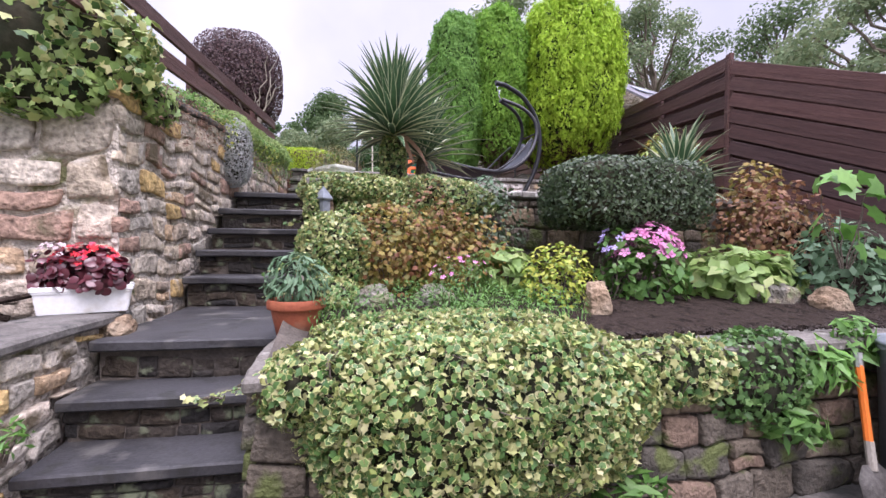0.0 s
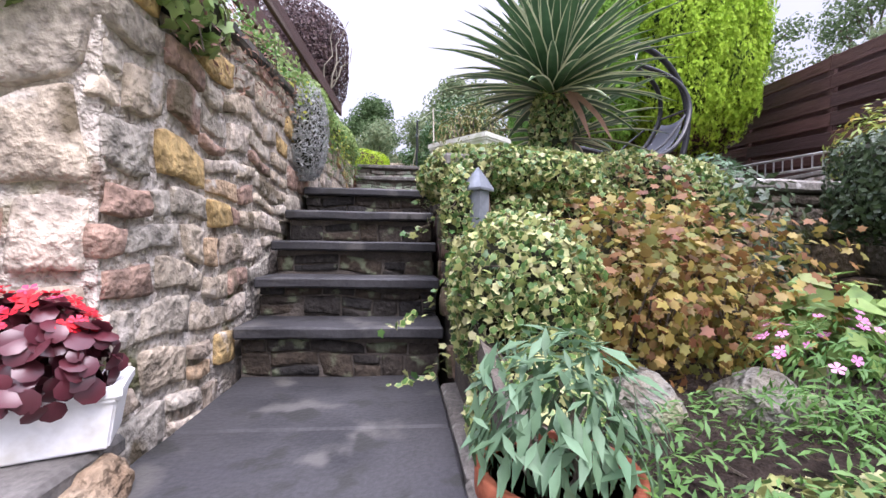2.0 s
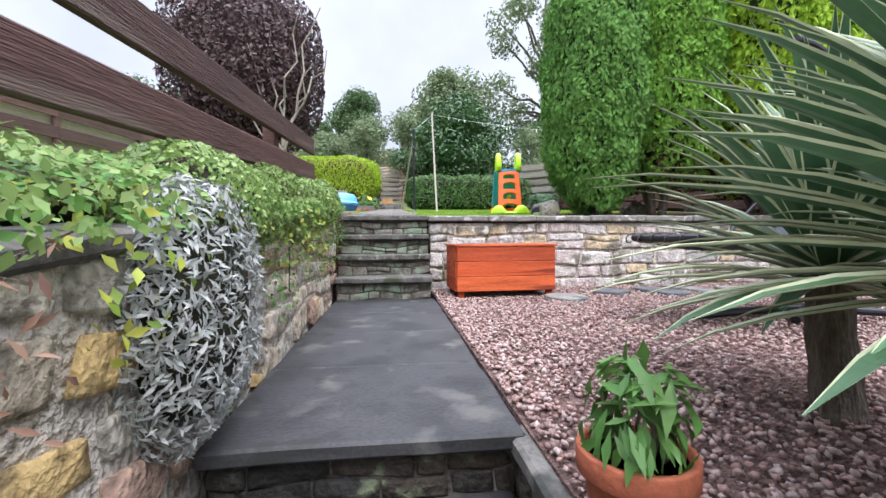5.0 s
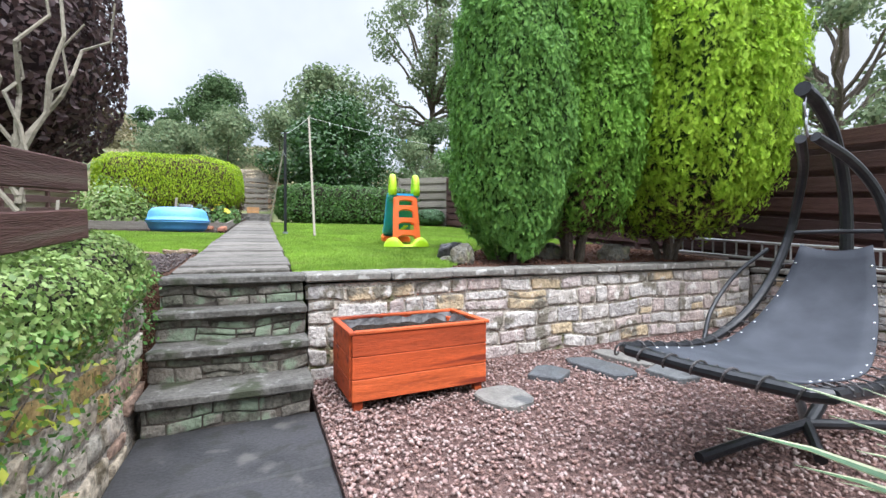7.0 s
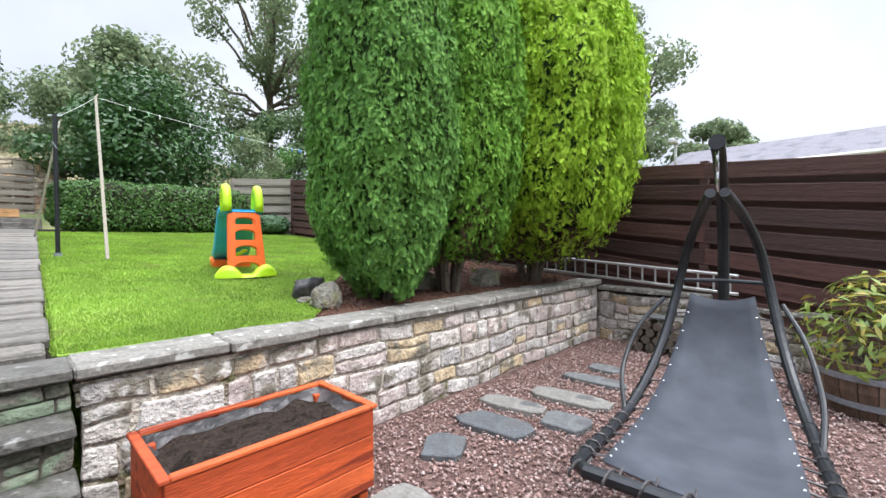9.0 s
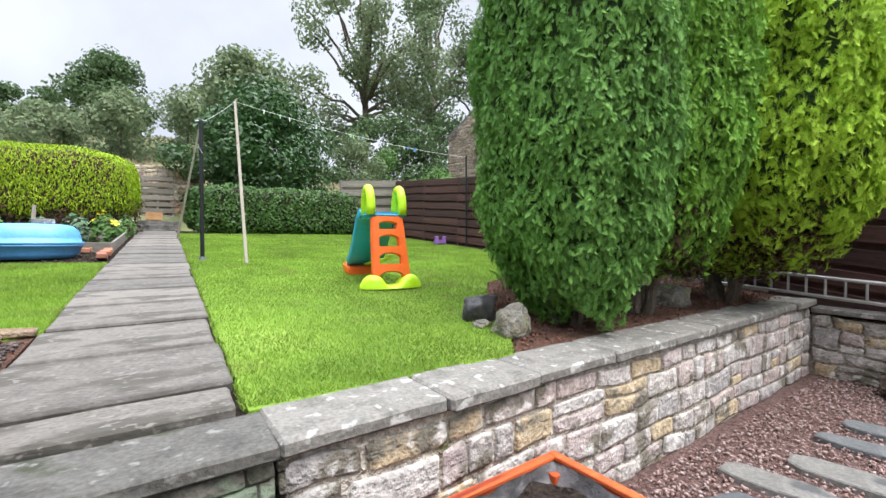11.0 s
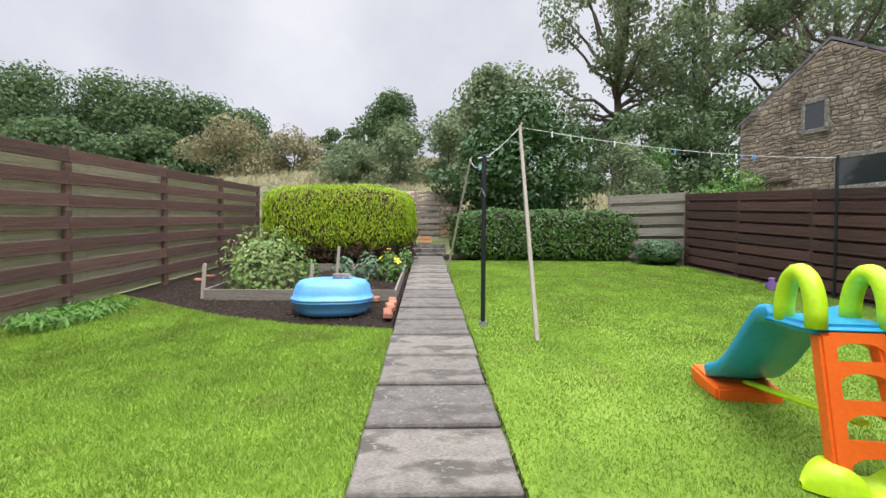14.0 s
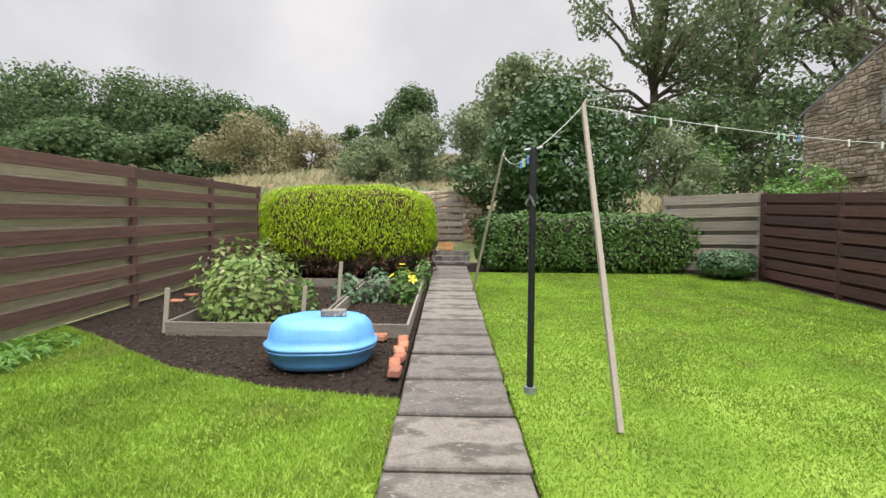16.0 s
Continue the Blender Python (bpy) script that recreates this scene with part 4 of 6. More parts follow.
hedge("golden_hedge", "rounded golden-green clipped hedge with bare stems", (-2.08, 10.5, 2.58), (1.74, .75, .78), 30000, L_GOLD, .075, LANCE, 31, lawn_z(10.5), 4.2, .05, CORE_BROWN, 7, along=(0, 0, 1), skirt=.42)
hedge("laurel_hedge", "dark green clipped hedge along the lawn's end", (3.1, 11.35, 2.22), (2.6, .55, .70), 17000, L_LAUREL, .085, OVAL, 32, lawn_z(11.3), 4.2, .13)
hedge("box_hedge", "dark clipped evergreen bush with flat sides", (2.86, -4.62, -.115), (.60, .40, .27), 12000, L_BOX, .034, OVAL, 33, -.9, 5, .03, stems=4)
hedge("rounded_shrub", "low grey-green rounded shrub beside the fence", (5.55, 10.35, 1.85), (.5, .42, .28), 1800, L_GREY, .09, OVAL, 34, lawn_z(10.3), 2.4, .12, stems=3, cat="shrub")


def purple_tree():
    t = thing("copper_beech", "clipped copper-leaved tree with pale forked trunk", "tree", (-1.2, -.25, .72))
    bm = bmesh.new()
    limb((0, 0, -.1), (.05, -.1, .75), .05, .035, bm, 8, seed=1)
    rng = random.Random(8)
    for i in range(16):
        a = i * 2.4
        s = (.05 * math.cos(a), -.1 + .03 * math.sin(a), .55 + .05 * i)
        twig = bmesh.new()
        limb(s, (.52 * math.cos(a), .5 * math.sin(a) - .05, .9 + .075 * i + rng.uniform(-.1, .1)), .022, .008, twig, 5, .1, seed=i + 3)
        part("branch", twig, BARK_PALE, t)
    part("trunk", bm, BARK_PALE, t)
    # crown core coloured well below the leaves, as shade within the crown
    core("inner_growth", (0, 0, 1.38), (.62, .62, .72), surface("shaded_inner_copper", [(.03, .02, .022), (.05, .03, .03)], 9, 40, .5, 1, .5), t, 9, 2.8, .06, 1.5, .86)
    P, N = shell((0, 0, 1.38), (.66, .66, .76), 19000, 9, 2.8, .05, 1.5, -1, .22)
    for i in range(9):
        a = -2.7 + i * .3
        part("branch", limb((.42, -.50, .42 + .035 * i), (.42 + .38 * math.cos(a), -.50 - .03 * (i % 3), 1.0 + .09 * ((i * 5) % 9)), .012, .004, bmesh.new(), 6, .12, i + 40), BARK_PALE, t)
    part("branch", limb((.38, -.4, -.12), (.42, -.50, .75), .024, .016, bmesh.new(), 8, .04, 77), BARK_PALE, t)
    link("crown", leaf_mesh("crown", P, N, .042, OVAL, L_PURPLE, 9, .8), t)


purple_tree()


# ---------------------------------------------------------------- ivy and wall plants
def mixed_ivy(P, N, size, seed, origin, parent):
    """Variegated ivy is never even: edged leaves, with some nearly all cream and some plain green."""
    rng = np.random.default_rng(seed + 7)
    k = rng.random(len(P))
    for nm, lo, hi, shp, mt in (("edged_leaf", 0, .54, IVY, [L_IVY_C, L_IVY_G]), ("cream_leaf", .54, .82, IVY_PLAIN, [L_IVY_C]), ("green_leaf", .82, 1.01, IVY_PLAIN, [L_IVY_D])):
        s = (k >= lo) & (k < hi)
        link("foliage", leaf_mesh("foliage", P[s] - origin, N[s], size, shp, mt, seed + int(lo * 10), 1.35), parent)


def drape(name, label, cat, P, N, size, shape, mats, seed, tilt=.55, along=None, group=""):
    """Foliage that lies on a wall or bank: leaves, with a few bare runners under them."""
    P = np.asarray(P)
    c = P.mean(0)
    lo = P[:, 2].min()
    t = thing(name, label, cat, (c[0], c[1], lo), group=group)
    o = np.array([c[0], c[1], lo])
    if shape is IVY:
        mixed_ivy(P, np.asarray(N), size, seed, o, t)
    else:
        link("foliage", leaf_mesh("foliage", P - o, N, size, shape, mats, seed, max(tilt, .8), along), t)
    rng = np.random.default_rng(seed)
    bm = bmesh.new()
    for i in range(14):
        k = rng.integers(len(P))
        q = P[np.argsort(np.linalg.norm(P - P[k], axis=1))[:: max(1, len(P) // 60)][:5]] - o
        q = q[np.argsort(q[:, 2])]
        tube_bm([Vector(v) for v in q], .003, 4, bm=bm)
    tagged(part("runner", bm, BARK, t), kind="stuff")
    return t


def mound(cx, cy, cz, rx, ry, rz, n, seed, amp=.18, freq=3.0, low=-.15, depth=.25, p=2.2):
    return shell((cx, cy, cz), (rx, ry, rz), n, seed, p, amp, freq, low, depth)


def mound_core(label, cx, cy, cz, rx, ry, rz, seed, mat=None, amp=.18, freq=3.0, parent=None):
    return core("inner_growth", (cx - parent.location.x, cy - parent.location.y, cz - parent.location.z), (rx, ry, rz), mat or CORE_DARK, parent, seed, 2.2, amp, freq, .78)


def ivy_mass(label, c, r, n, seed, size=.05, low=-1.0, p=2.4, depth=.2, shape=None, mats=None):
    P, N = mound(*c, *r, n, seed, .16, 3.0, low, depth, p)
    t = drape("ivy", label, "ivy", P, N, size, shape or IVY, mats or [L_IVY_C, L_IVY_G], seed, .5)
    # near-black solid under the leaves, coloured as the shade behind them
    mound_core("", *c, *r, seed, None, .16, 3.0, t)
    return t


# the great cushion over the border wall, its fringe, and the ivy on the pier and beside the stairs
ivy_mass("cream-edged variegated ivy cushion over the border wall", (1.33, -5.98, -1.19), (.77, .34, .35), 15000, 41, .035)
ivy_mass("cream-edged variegated ivy spilling over coping", (1.32, -5.66, -.96), (.68, .34, .13), 8000, 42, .033)
ivy_mass("variegated ivy over the coping corner", (.74, -6.02, -1.03), (.24, .22, .16), 2000, 52, .034)
ivy_mass("variegated ivy hanging over the border wall", (2.25, -5.93, -1.08), (.36, .12, .16), 1500, 43, .04)
ivy_mass("dark ivy trailing down the border wall", (2.75, -5.90, -1.15), (.34, .10, .24), 1500, 44, .038, shape=IVY_PLAIN, mats=[L_IVY_D])
ivy_mass("variegated ivy covering the stair pier", (.78, -4.22, -.10), (.43, .30, .14), 6800, 45, .030)
ivy_mass("thin variegated ivy on the pier face", (.51, -4.47, -.26), (.08, .07, .18), 900, 53, .028)
ivy_mass("variegated ivy along the terrace wall", (1.45, -4.12, -.16), (.50, .28, .22), 5600, 46, .032)
ivy_mass("variegated ivy trailing beside the stairs", (.68, -4.72, -.62), (.24, .36, .30), 5600, 47, .031)
ivy_mass("variegated ivy hanging over the pier edge", (.50, -4.29, -.09), (.13, .17, .12), 2200, 49, .029)
ivy_mass("variegated ivy curtain hanging below the pier", (1.02, -4.42, -.48), (.44, .10, .33), 4600, 50, .031)
ivy_mass("variegated ivy on the low stair coping", (.66, -5.05, -.86), (.2, .2, .16), 1100, 48, .037)


def trailing():
    rng = np.random.default_rng(51)
    P, N = [], []
    for sx, sy, sz, dx, dz in ((.5, -4.6, -.48, -.28, -.22), (.5, -4.25, -.2, -.22, -.16), (.48, -4.75, -.72, -.24, -.12), (.5, -4.05, -.08, -.16, -.12), (.5, -6.0, -.99, -.22, -.03)):
        for i in range(26):
            u = i / 26
            P.append((sx + dx * u + rng.normal(0, .012), sy - .1 * u + rng.normal(0, .02), sz + dz * u - .05 * math.sin(3 * u) + rng.normal(0, .01)))
            N.append((-.2, -.5, 1))
    drape("ivy", "thin pale ivy shoots reaching over the steps", "ivy", P, np.array(N), .034, IVY, [L_IVY_C, L_IVY_G], 51)


trailing()


def wall_green(label, n, seed, y0, y1, size, shape, mats, hang, high, x=-.43, cat="ivy", name="ivy", thick=.16):
    """Plants along the top of the west wall: a band over its coping that hangs down the face."""
    rng = np.random.default_rng(seed)
    y = rng.uniform(y0, y1, n)
    u = rng.random(n) ** .8
    edge = np.array([noise.noise(Vector((v * 2.3, seed, 0))) for v in y]) * .5 + .7
    ang = u * (1 + hang * edge)
    top = .5 + .08 * (y + 4.3)
    xx = np.where(ang < 1, x - .75 * (1 - ang), x + .03 + thick * .5 * rng.random(n))
    zz = np.where(ang < 1, top + high * (.35 + .65 * np.sin(np.clip(ang, 0, 1) * 2.6)) * edge * (.7 + .3 * rng.random(n)), top + high * .3 - (ang - 1) * .75)
    P = np.column_stack([xx, y, zz])
    N = np.where((ang < 1)[:, None], np.array([.4, -.3, 1.0]), np.array([1.0, -.3, .3]))
    return drape(name, label, cat, P, N, size, shape, mats, seed, .6)


wall_green("green ivy and small plants trailing over the wall top", 5600, 61, -4.5, -.35, .026, FAR_LEAF, L_FRESH, .12, .2)
wall_green("fresh green groundcover along the wall top", 8000, 62, -4.2, -.5, .026, FAR_LEAF, L_BANK, .16, .26, cat="groundcover", name="groundcover")
wall_green("pale yellow-green creeper along the wall top", 1000, 66, -3.6, -1.0, .035, OVAL, L_YELLOW, .5, .14, cat="creeper", name="creeper")
wall_green("variegated ivy draped over the wall corner", 1100, 63, -5.1, -4.85, .045, IVY, [L_IVY_C, L_IVY_G], .32, .22)
wall_green("dry brown creeper stems on the wall", 900, 64, -4.9, -3.7, .035, LANCE, L_DEAD, .6, .05, cat="creeper", name="creeper")
ivy_mass("silvery bush hanging from the wall top", (-.40, -3.18, .36), (.13, .27, .36), 5200, 65, .034, shape=LANCE, mats=[L_SILVER])
wall_green("mossy green creeper hanging down the wall", 2600, 72, -2.9, -.4, .022, FAR_LEAF, L_MID, .75, .12, cat="creeper", name="creeper")
for k in range(4):
    ivy_mass("bushy fresh green plant spilling over the wall", (-.55 - .04 * (k % 2), -2.75 + .72 * k, .66 + .06 * k), (.24, .46, .19 + .03 * (k % 2)), 8000, 120 + k, .024, shape=FAR_LEAF, mats=[(L_IVY_P, L_BANK, L_IVY_P, L_BANK)[k]])
ivy_mass("dense ivy crowning the wall corner", (-1.35, -5.02, .55), (1.0, .28, .42), 2600, 67, .066, shape=IVY_PLAIN, mats=[L_IVY_P])
ivy_mass("cream-edged ivy shoots over the wall corner", (-1.2, -5.05, .5), (.95, .30, .40), 1500, 73, .06)
ivy_mass("pale green ivy clump hanging from the wall", (-.72, -5.12, .32), (.26, .12, .2), 420, 68, .06, shape=IVY_PLAIN, mats=[L_IVY_P])
ivy_mass("pale ivy at the wall edge", (-.42, -4.75, .34), (.1, .2, .12), 200, 69, .07, shape=IVY_PLAIN, mats=[L_IVY_P])
ivy_mass("low green plants on the earth bank", (-1.3, -2.0, .66), (.7, 1.5, .26), 9000, 70, .032, shape=FAR_LEAF, mats=[L_BANK])


# ---------------------------------------------------------------- border plants
def bush(name, label, at, r, n, size, shape, mats, seed, cat="plant", amp=.2, depth=.5, along=None, tilt=.6, stems=7, p=2.0, flowers=None):
    t = thing(name, label, cat, at)
    c = (0, 0, r[2] * .55)
    P, N = shell(c, r, n, seed, p, amp, 3.0, -.55, depth)
    link("foliage", leaf_mesh("foliage", P, N + np.array([0, 0, .5]), size, shape, mats, seed, tilt, along), t)
    bm = bmesh.new()
    for i in range(stems):
        a = i * 2.4
        limb((.02 * math.cos(a), .02 * math.sin(a), -.04), (r[0] * .6 * math.cos(a), r[1] * .6 * math.sin(a), r[2] * (.7 + .3 * math.sin(i))), .006, .003, bm, 4, seed=i)
    tagged(part("stem", bm, BARK, t), kind="stuff")
    if flowers:
        fm, fn, fs, fl = flowers
        Q, M = shell((0, 0, r[2] * .6), (r[0] * .9, r[1] * .9, r[2] * 1.05), fn, seed + 50, 2, .1, 3, .35, .1)
        tagged(link("flower_head", leaf_mesh("flower_head", Q, M + np.array([0, -.3, .6]), fs, FLOWER, fm, seed, .3), t, fl), fl, kind="stuff")
    return t


bush("cranesbill", "autumn-coloured cranesbill with red and yellow leaves", (1.05, -4.75, -.86), (.38, .34, .40), 2000, .042, LOBED, L_AUTUMN, 71, amp=.5, depth=.7, stems=16, tilt=.9)
bush("cranesbill", "autumn-coloured cranesbill spreading beside the ivy", (1.5, -4.65, -.84), (.36, .3, .38), 1700, .042, LOBED, L_AUTUMN, 72, amp=.5, depth=.7, stems=16, tilt=.9)
bush("cranesbill", "rusty brown-leaved plant against the terrace wall", (1.25, -4.4, -.6), (.4, .2, .36), 900, .046, LOBED, L_RUST, 73, amp=.5, depth=.7, stems=16, tilt=.9)
bush("variegated_shrub", "small yellow variegated shrub in the border", (2.12, -5.05, -.92), (.26, .22, .28), 1000, .04, OVAL, L_YELLOW, 74, cat="shrub")
bush("hosta", "pale-edged hosta clump in the border", (1.85, -4.75, -.84), (.26, .24, .22), 190, .12, OVAL, L_BANK, 75, tilt=.5)
bush("hydrangea", "pink-flowered hydrangea bush in the border", (2.85, -4.98, -.9), (.30, .24, .34), 330, .09, OVAL, L_MID, 76, cat="shrub", flowers=(F_PINK, 120, .075, "pink hydrangea flower heads"))
bush("lilac_flowers", "pale lilac flowers beside the hydrangea", (2.55, -5.0, -.88), (.14, .12, .32), 90, .06, OVAL, L_MID, 77, flowers=(F_LILAC, 16, .05, "pale lilac flowers"))
bush("hosta", "large bright green hosta in dark soil", (3.55, -4.92, -.9), (.38, .32, .26), 330, .13, OVAL, L_BANK, 78, tilt=.5)
bush("hosta", "bright green hosta beside the hydrangea", (3.95, -4.85, -.88), (.3, .28, .22), 240, .12, OVAL, L_BANK, 79, tilt=.5)
bush("mat_plant", "low feathery green mat plant over coping", (1.2, -5.42, -.97), (.72, .3, .17), 3000, .032, LANCE, L_MID, 80, along=(0, 0, 1))
bush("mat_plant", "low feathery green mat plant in the border", (1.75, -5.35, -.97), (.4, .25, .16), 1600, .03, LANCE, L_FRESH, 81, along=(0, 0, 1))
bush("sedum", "small pink-tipped sedum beside a stone", (1.45, -5.12, -.92), (.24, .2, .22), 900, .035, LANCE, L_MID, 82, along=(0, 0, 1), flowers=(F_PINK, 26, .03, "small pink flowers"))
bush("rust_shrub", "rust-leaved shrub under the sloping fence", (4.35, -4.5, -.62), (.5, .36, .5), 1500, .05, LOBED, L_RUST, 83, cat="shrub", amp=.5, depth=.7, tilt=.9)
bush("rust_shrub", "brown and gold leaved shrub at the wall end", (4.6, -4.15, -.3), (.32, .24, .42), 420, .07, LOBED, L_AUTUMN, 84, cat="shrub")
bush("green_shrub", "grey-green leafy shrub at the border end", (4.35, -5.1, -.9), (.36, .3, .42), 520, .08, OVAL, L_GREY, 85, cat="shrub")
bush("green_shrub", "small dark green shrub at the wall foot", (1.95, -4.3, -.55), (.26, .16, .36), 420, .05, OVAL, L_BOX, 86, cat="shrub")
bush("fig_branch", "large pale green leaves on a leaning branch", (4.05, -5.35, -.6), (.22, .2, .5), 14, .2, LOBED, L_FRESH, 87, cat="shrub")
bush("fern", "small fern tuft growing from the wall", (3.15, -5.9, -1.2), (.16, .1, .14), 110, .12, LANCE, L_FRESH, 88, cat="fern")
bush("fern", "grassy fern tuft hanging from the wall", (2.95, -5.93, -1.45), (.16, .1, .12), 90, .13, LANCE, L_MID, 89, cat="fern")
bush("fern", "leafy fern under the coping", (3.4, -5.87, -1.1), (.14, .09, .16), 110, .11, LANCE, L_FRESH, 90, cat="fern")
bush("fern", "grassy tuft on the dark border wall", (1.95, -6.1, -1.62), (.18, .1, .12), 80, .12, LANCE, L_MID, 91, cat="fern")
bush("wall_weed", "small green weed growing from the wall", (-.36, -5.95, -1.25), (.09, .09, .08), 60, .06, LANCE, L_FRESH, 92, cat="weed")
bush("blue_conifer", "low blue-grey creeping conifer on the wall", (1.95, -4.0, -.18), (.2, .2, .18), 700, .05, SPRAY, L_GREY, 93, cat="shrub")
bush("raspberry_bush", "leafy pale green fruit bush in the bed", (-2.55, 7.05, lawn_z(7) - .05), (.62, .5, .66), 1700, .085, OVAL, L_BANK, 94, cat="shrub", amp=.45, stems=14, flowers=(F_WHITE, 10, .03, "tiny white flowers"))
bush("raspberry_bush", "small leafy shoot beside the fruit bush", (-1.95, 7.3, lawn_z(7.3) - .05), (.2, .2, .36), 160, .08, OVAL, L_FRESH, 95, cat="shrub")
bush("dahlia", "yellow-flowered dahlia beside the path", (-.72, 8.1, lawn_z(8.1) - .03), (.24, .24, .36), 260, .1, OVAL, L_MID, 96, flowers=(F_YELLOW, 9, .14, "large yellow flowers"))
bush("dahlia", "green dahlia plant with few buds", (-1.15, 8.2, lawn_z(8.2) - .03), (.22, .22, .32), 200, .1, OVAL, L_GREY, 97, flowers=(F_WHITE, 4, .04, "pale buds"))
bush("dahlia", "green leafy plant in the raised bed", (-1.55, 8.0, lawn_z(8) - .03), (.2, .2, .3), 180, .1, OVAL, L_GREY, 98)
bush("edge_plants", "small flowering plants along the path", (-.52, 9.6, lawn_z(9.6) - .03), (.16, 1.0, .3), 500, .06, OVAL, L_MID, 99, flowers=(F_WHITE, 18, .04, "small white flowers"))
bush("weed_patch", "long grass and weeds at the fence foot", (-4.1, 5.6, lawn_z(5.6) - .06), (.4, .9, .12), 1100, .11, LANCE, L_FRESH, 100, along=(0, 0, 1), cat="weeds")


def yucca_head(t, o, n, length, seed, width):
    """A rosette of stiff sword leaves with cream edges about the point o."""
    rng = random.Random(seed)
    V, F, I = [], [], []
    for i in range(n):
        a = i * 2.39996
        el = math.radians(-9 + 97 * (i / n) ** .8 + rng.uniform(-7, 7))
        L = length * rng.uniform(.82, 1.12)
        d = Vector((math.cos(a), math.sin(a), 0))
        s = Vector((-math.sin(a), math.cos(a), 0))
        q0 = Vector(o) + d * .03 + Vector((0, 0, .16 * (i / n)))
        k = len(V)
        nseg = 5
        for j in range(nseg + 1):
            u = j / nseg
            p = q0 + (d * math.cos(el - .16 * u * u) + Vector((0, 0, math.sin(el - .16 * u * u)))) * L * u
            up = (d * -math.sin(el) + Vector((0, 0, math.cos(el))))
            w = width * (1 - u ** 3) * (.55 + .9 * u * (1 - u) * 2) * .5 + .001
            for q, lift in ((-1, .35), (-.8, .15), (0, 0), (.8, .15), (1, .35)):
                V.append(p + s * q * w + up * lift * w)
        for j in range(nseg):
            for q in range(4):
                b = k + j * 5 + q
                F.append((b, b + 1, b + 6, b + 5))
                I.append(1 if q in (0, 3) else 0)
    link("leaves", mesh("leaves", V, F, [L_YUC_G, L_YUC_C], I), t)


def yucca(label, at, trunk_h, n, length, seed, width=.05, trunk_r=.09, cat="yucca"):
    t = thing("yucca", label, cat, at)
    if trunk_h > .1:
        part("trunk", limb((0, 0, -.12), (.02, -.02, trunk_h), trunk_r * 1.1, trunk_r, bmesh.new(), 10, .02, seed), BARK, t)
    yucca_head(t, (.02, -.02, trunk_h), n, length, seed, width)
    return t


yuc = yucca("tall variegated yucca with ivy-clad trunk", (1.09, -3.82, -.02), .47, 190, .64, 4, .062, .065)
# a second head on a leaning stem behind the first
part("trunk", limb((.34, .58, -.05), (.37, .64, .40), .07, .06, bmesh.new(), 10, .03, 9), BARK, yuc)
yucca_head(yuc, (.37, .64, .40), 110, .66, 9, .066)
for k in range(2):
    bend = bez((0, -.05, .55), (.07 + .03 * k, -.10, .47), (.14 + .09 * k, -.13, .34), (.19 + .12 * k, -.15, .2), n=3)
    V = [p + Vector((q * .034 * (1 - (i / 9.5) ** 2), 0, .006 * q * q)) for i, p in enumerate(bend) for q in (-1, 0, 1)]
    link("dead_leaf", mesh("dead_leaf", V, [(i * 3 + q, i * 3 + q + 1, i * 3 + q + 4, i * 3 + q + 3) for i in range(len(bend) - 1) for q in (0, 1)], L_DEAD), yuc, "withered brown hanging leaf")
ivy_mass("ivy clothing the yucca trunk", (1.10, -3.83, .2), (.115, .115, .34), 1700, 111, .036)
yucca("small variegated yucca beside the clipped bush", (3.85, -4.0, -.06), .12, 70, .55, 6, .06)


# ---------------------------------------------------------------- trees and hillside beyond the garden
def far_tree(label, at, high, r, clumps, leafm, seed, size=.28, n=420, trunk=True, cat="tree", name="tree", low=.35, spread=1.0, tuft=1.0):
    x, y = at
    z = far_z(x, y)
    t = thing(name, label, cat, (x, y, z))
    rng = random.Random(seed)
    bm = bmesh.new()
    limb((0, 0, -.3), (0, 0, high * .6), high * .018, high * .01, bm, 7, .03, seed)
    PP, NN = [], []
    for i in range(clumps):
        a, u = rng.random() * 6.283, (i + .5) / clumps
        zz = high * (low + (1 - low) * u)
        rad = r * math.sqrt(max(.05, 1 - (2 * u - .85) ** 2)) * rng.uniform(.35, .85) * spread
        c = (rad * math.cos(a), rad * math.sin(a), zz - high * .08)
        cr = r * rng.uniform(.3, .5) * tuft
        P, N = shell(c, (cr, cr, cr * .8), n, seed * 31 + i, 2, .25, 1.2 / cr, -1, .6)
        PP.append(P)
        NN.append(N)
        if trunk:
            limb((0, 0, high * (.25 + .3 * u)), c, high * .008, high * .003, bm, 5, .08, seed + i)
    part("trunk", bm, BARK, t)
    link("crown", leaf_mesh("crown", np.vstack(PP), np.vstack(NN), size, FAR_LEAF if y > 20 else OVAL, leafm, seed, .8), t)
    return t


far_tree("round far tree on the hillside", (-3.5, 44), 7.4, 3.5, 26, L_TREE, 201, .30, 520, False, low=.15)
far_tree("leafy tree behind the garden end", (4.6, 30), 7.7, 4.0, 30, L_TREE_PALE, 202, .34, 420, low=.2)
for k, (x, y, h, r) in enumerate(((13.5, 30, 19, 5.5), (20.5, 31, 21, 6.5), (27, 27, 20, 6), (33, 20, 17, 6), (28.5, 9, 16.5, 4.6), (30, 33, 22, 7), (31.5, 4.5, 10.5, 3.2))):
    far_tree("tall open-crowned dark tree beyond the fence", (x, y), h, r, 32, (L_TREE_PALE, L_TREE_TALL)[k % 2], 210 + k, .32, 300, low=.3, spread=1.45, tuft=.64)
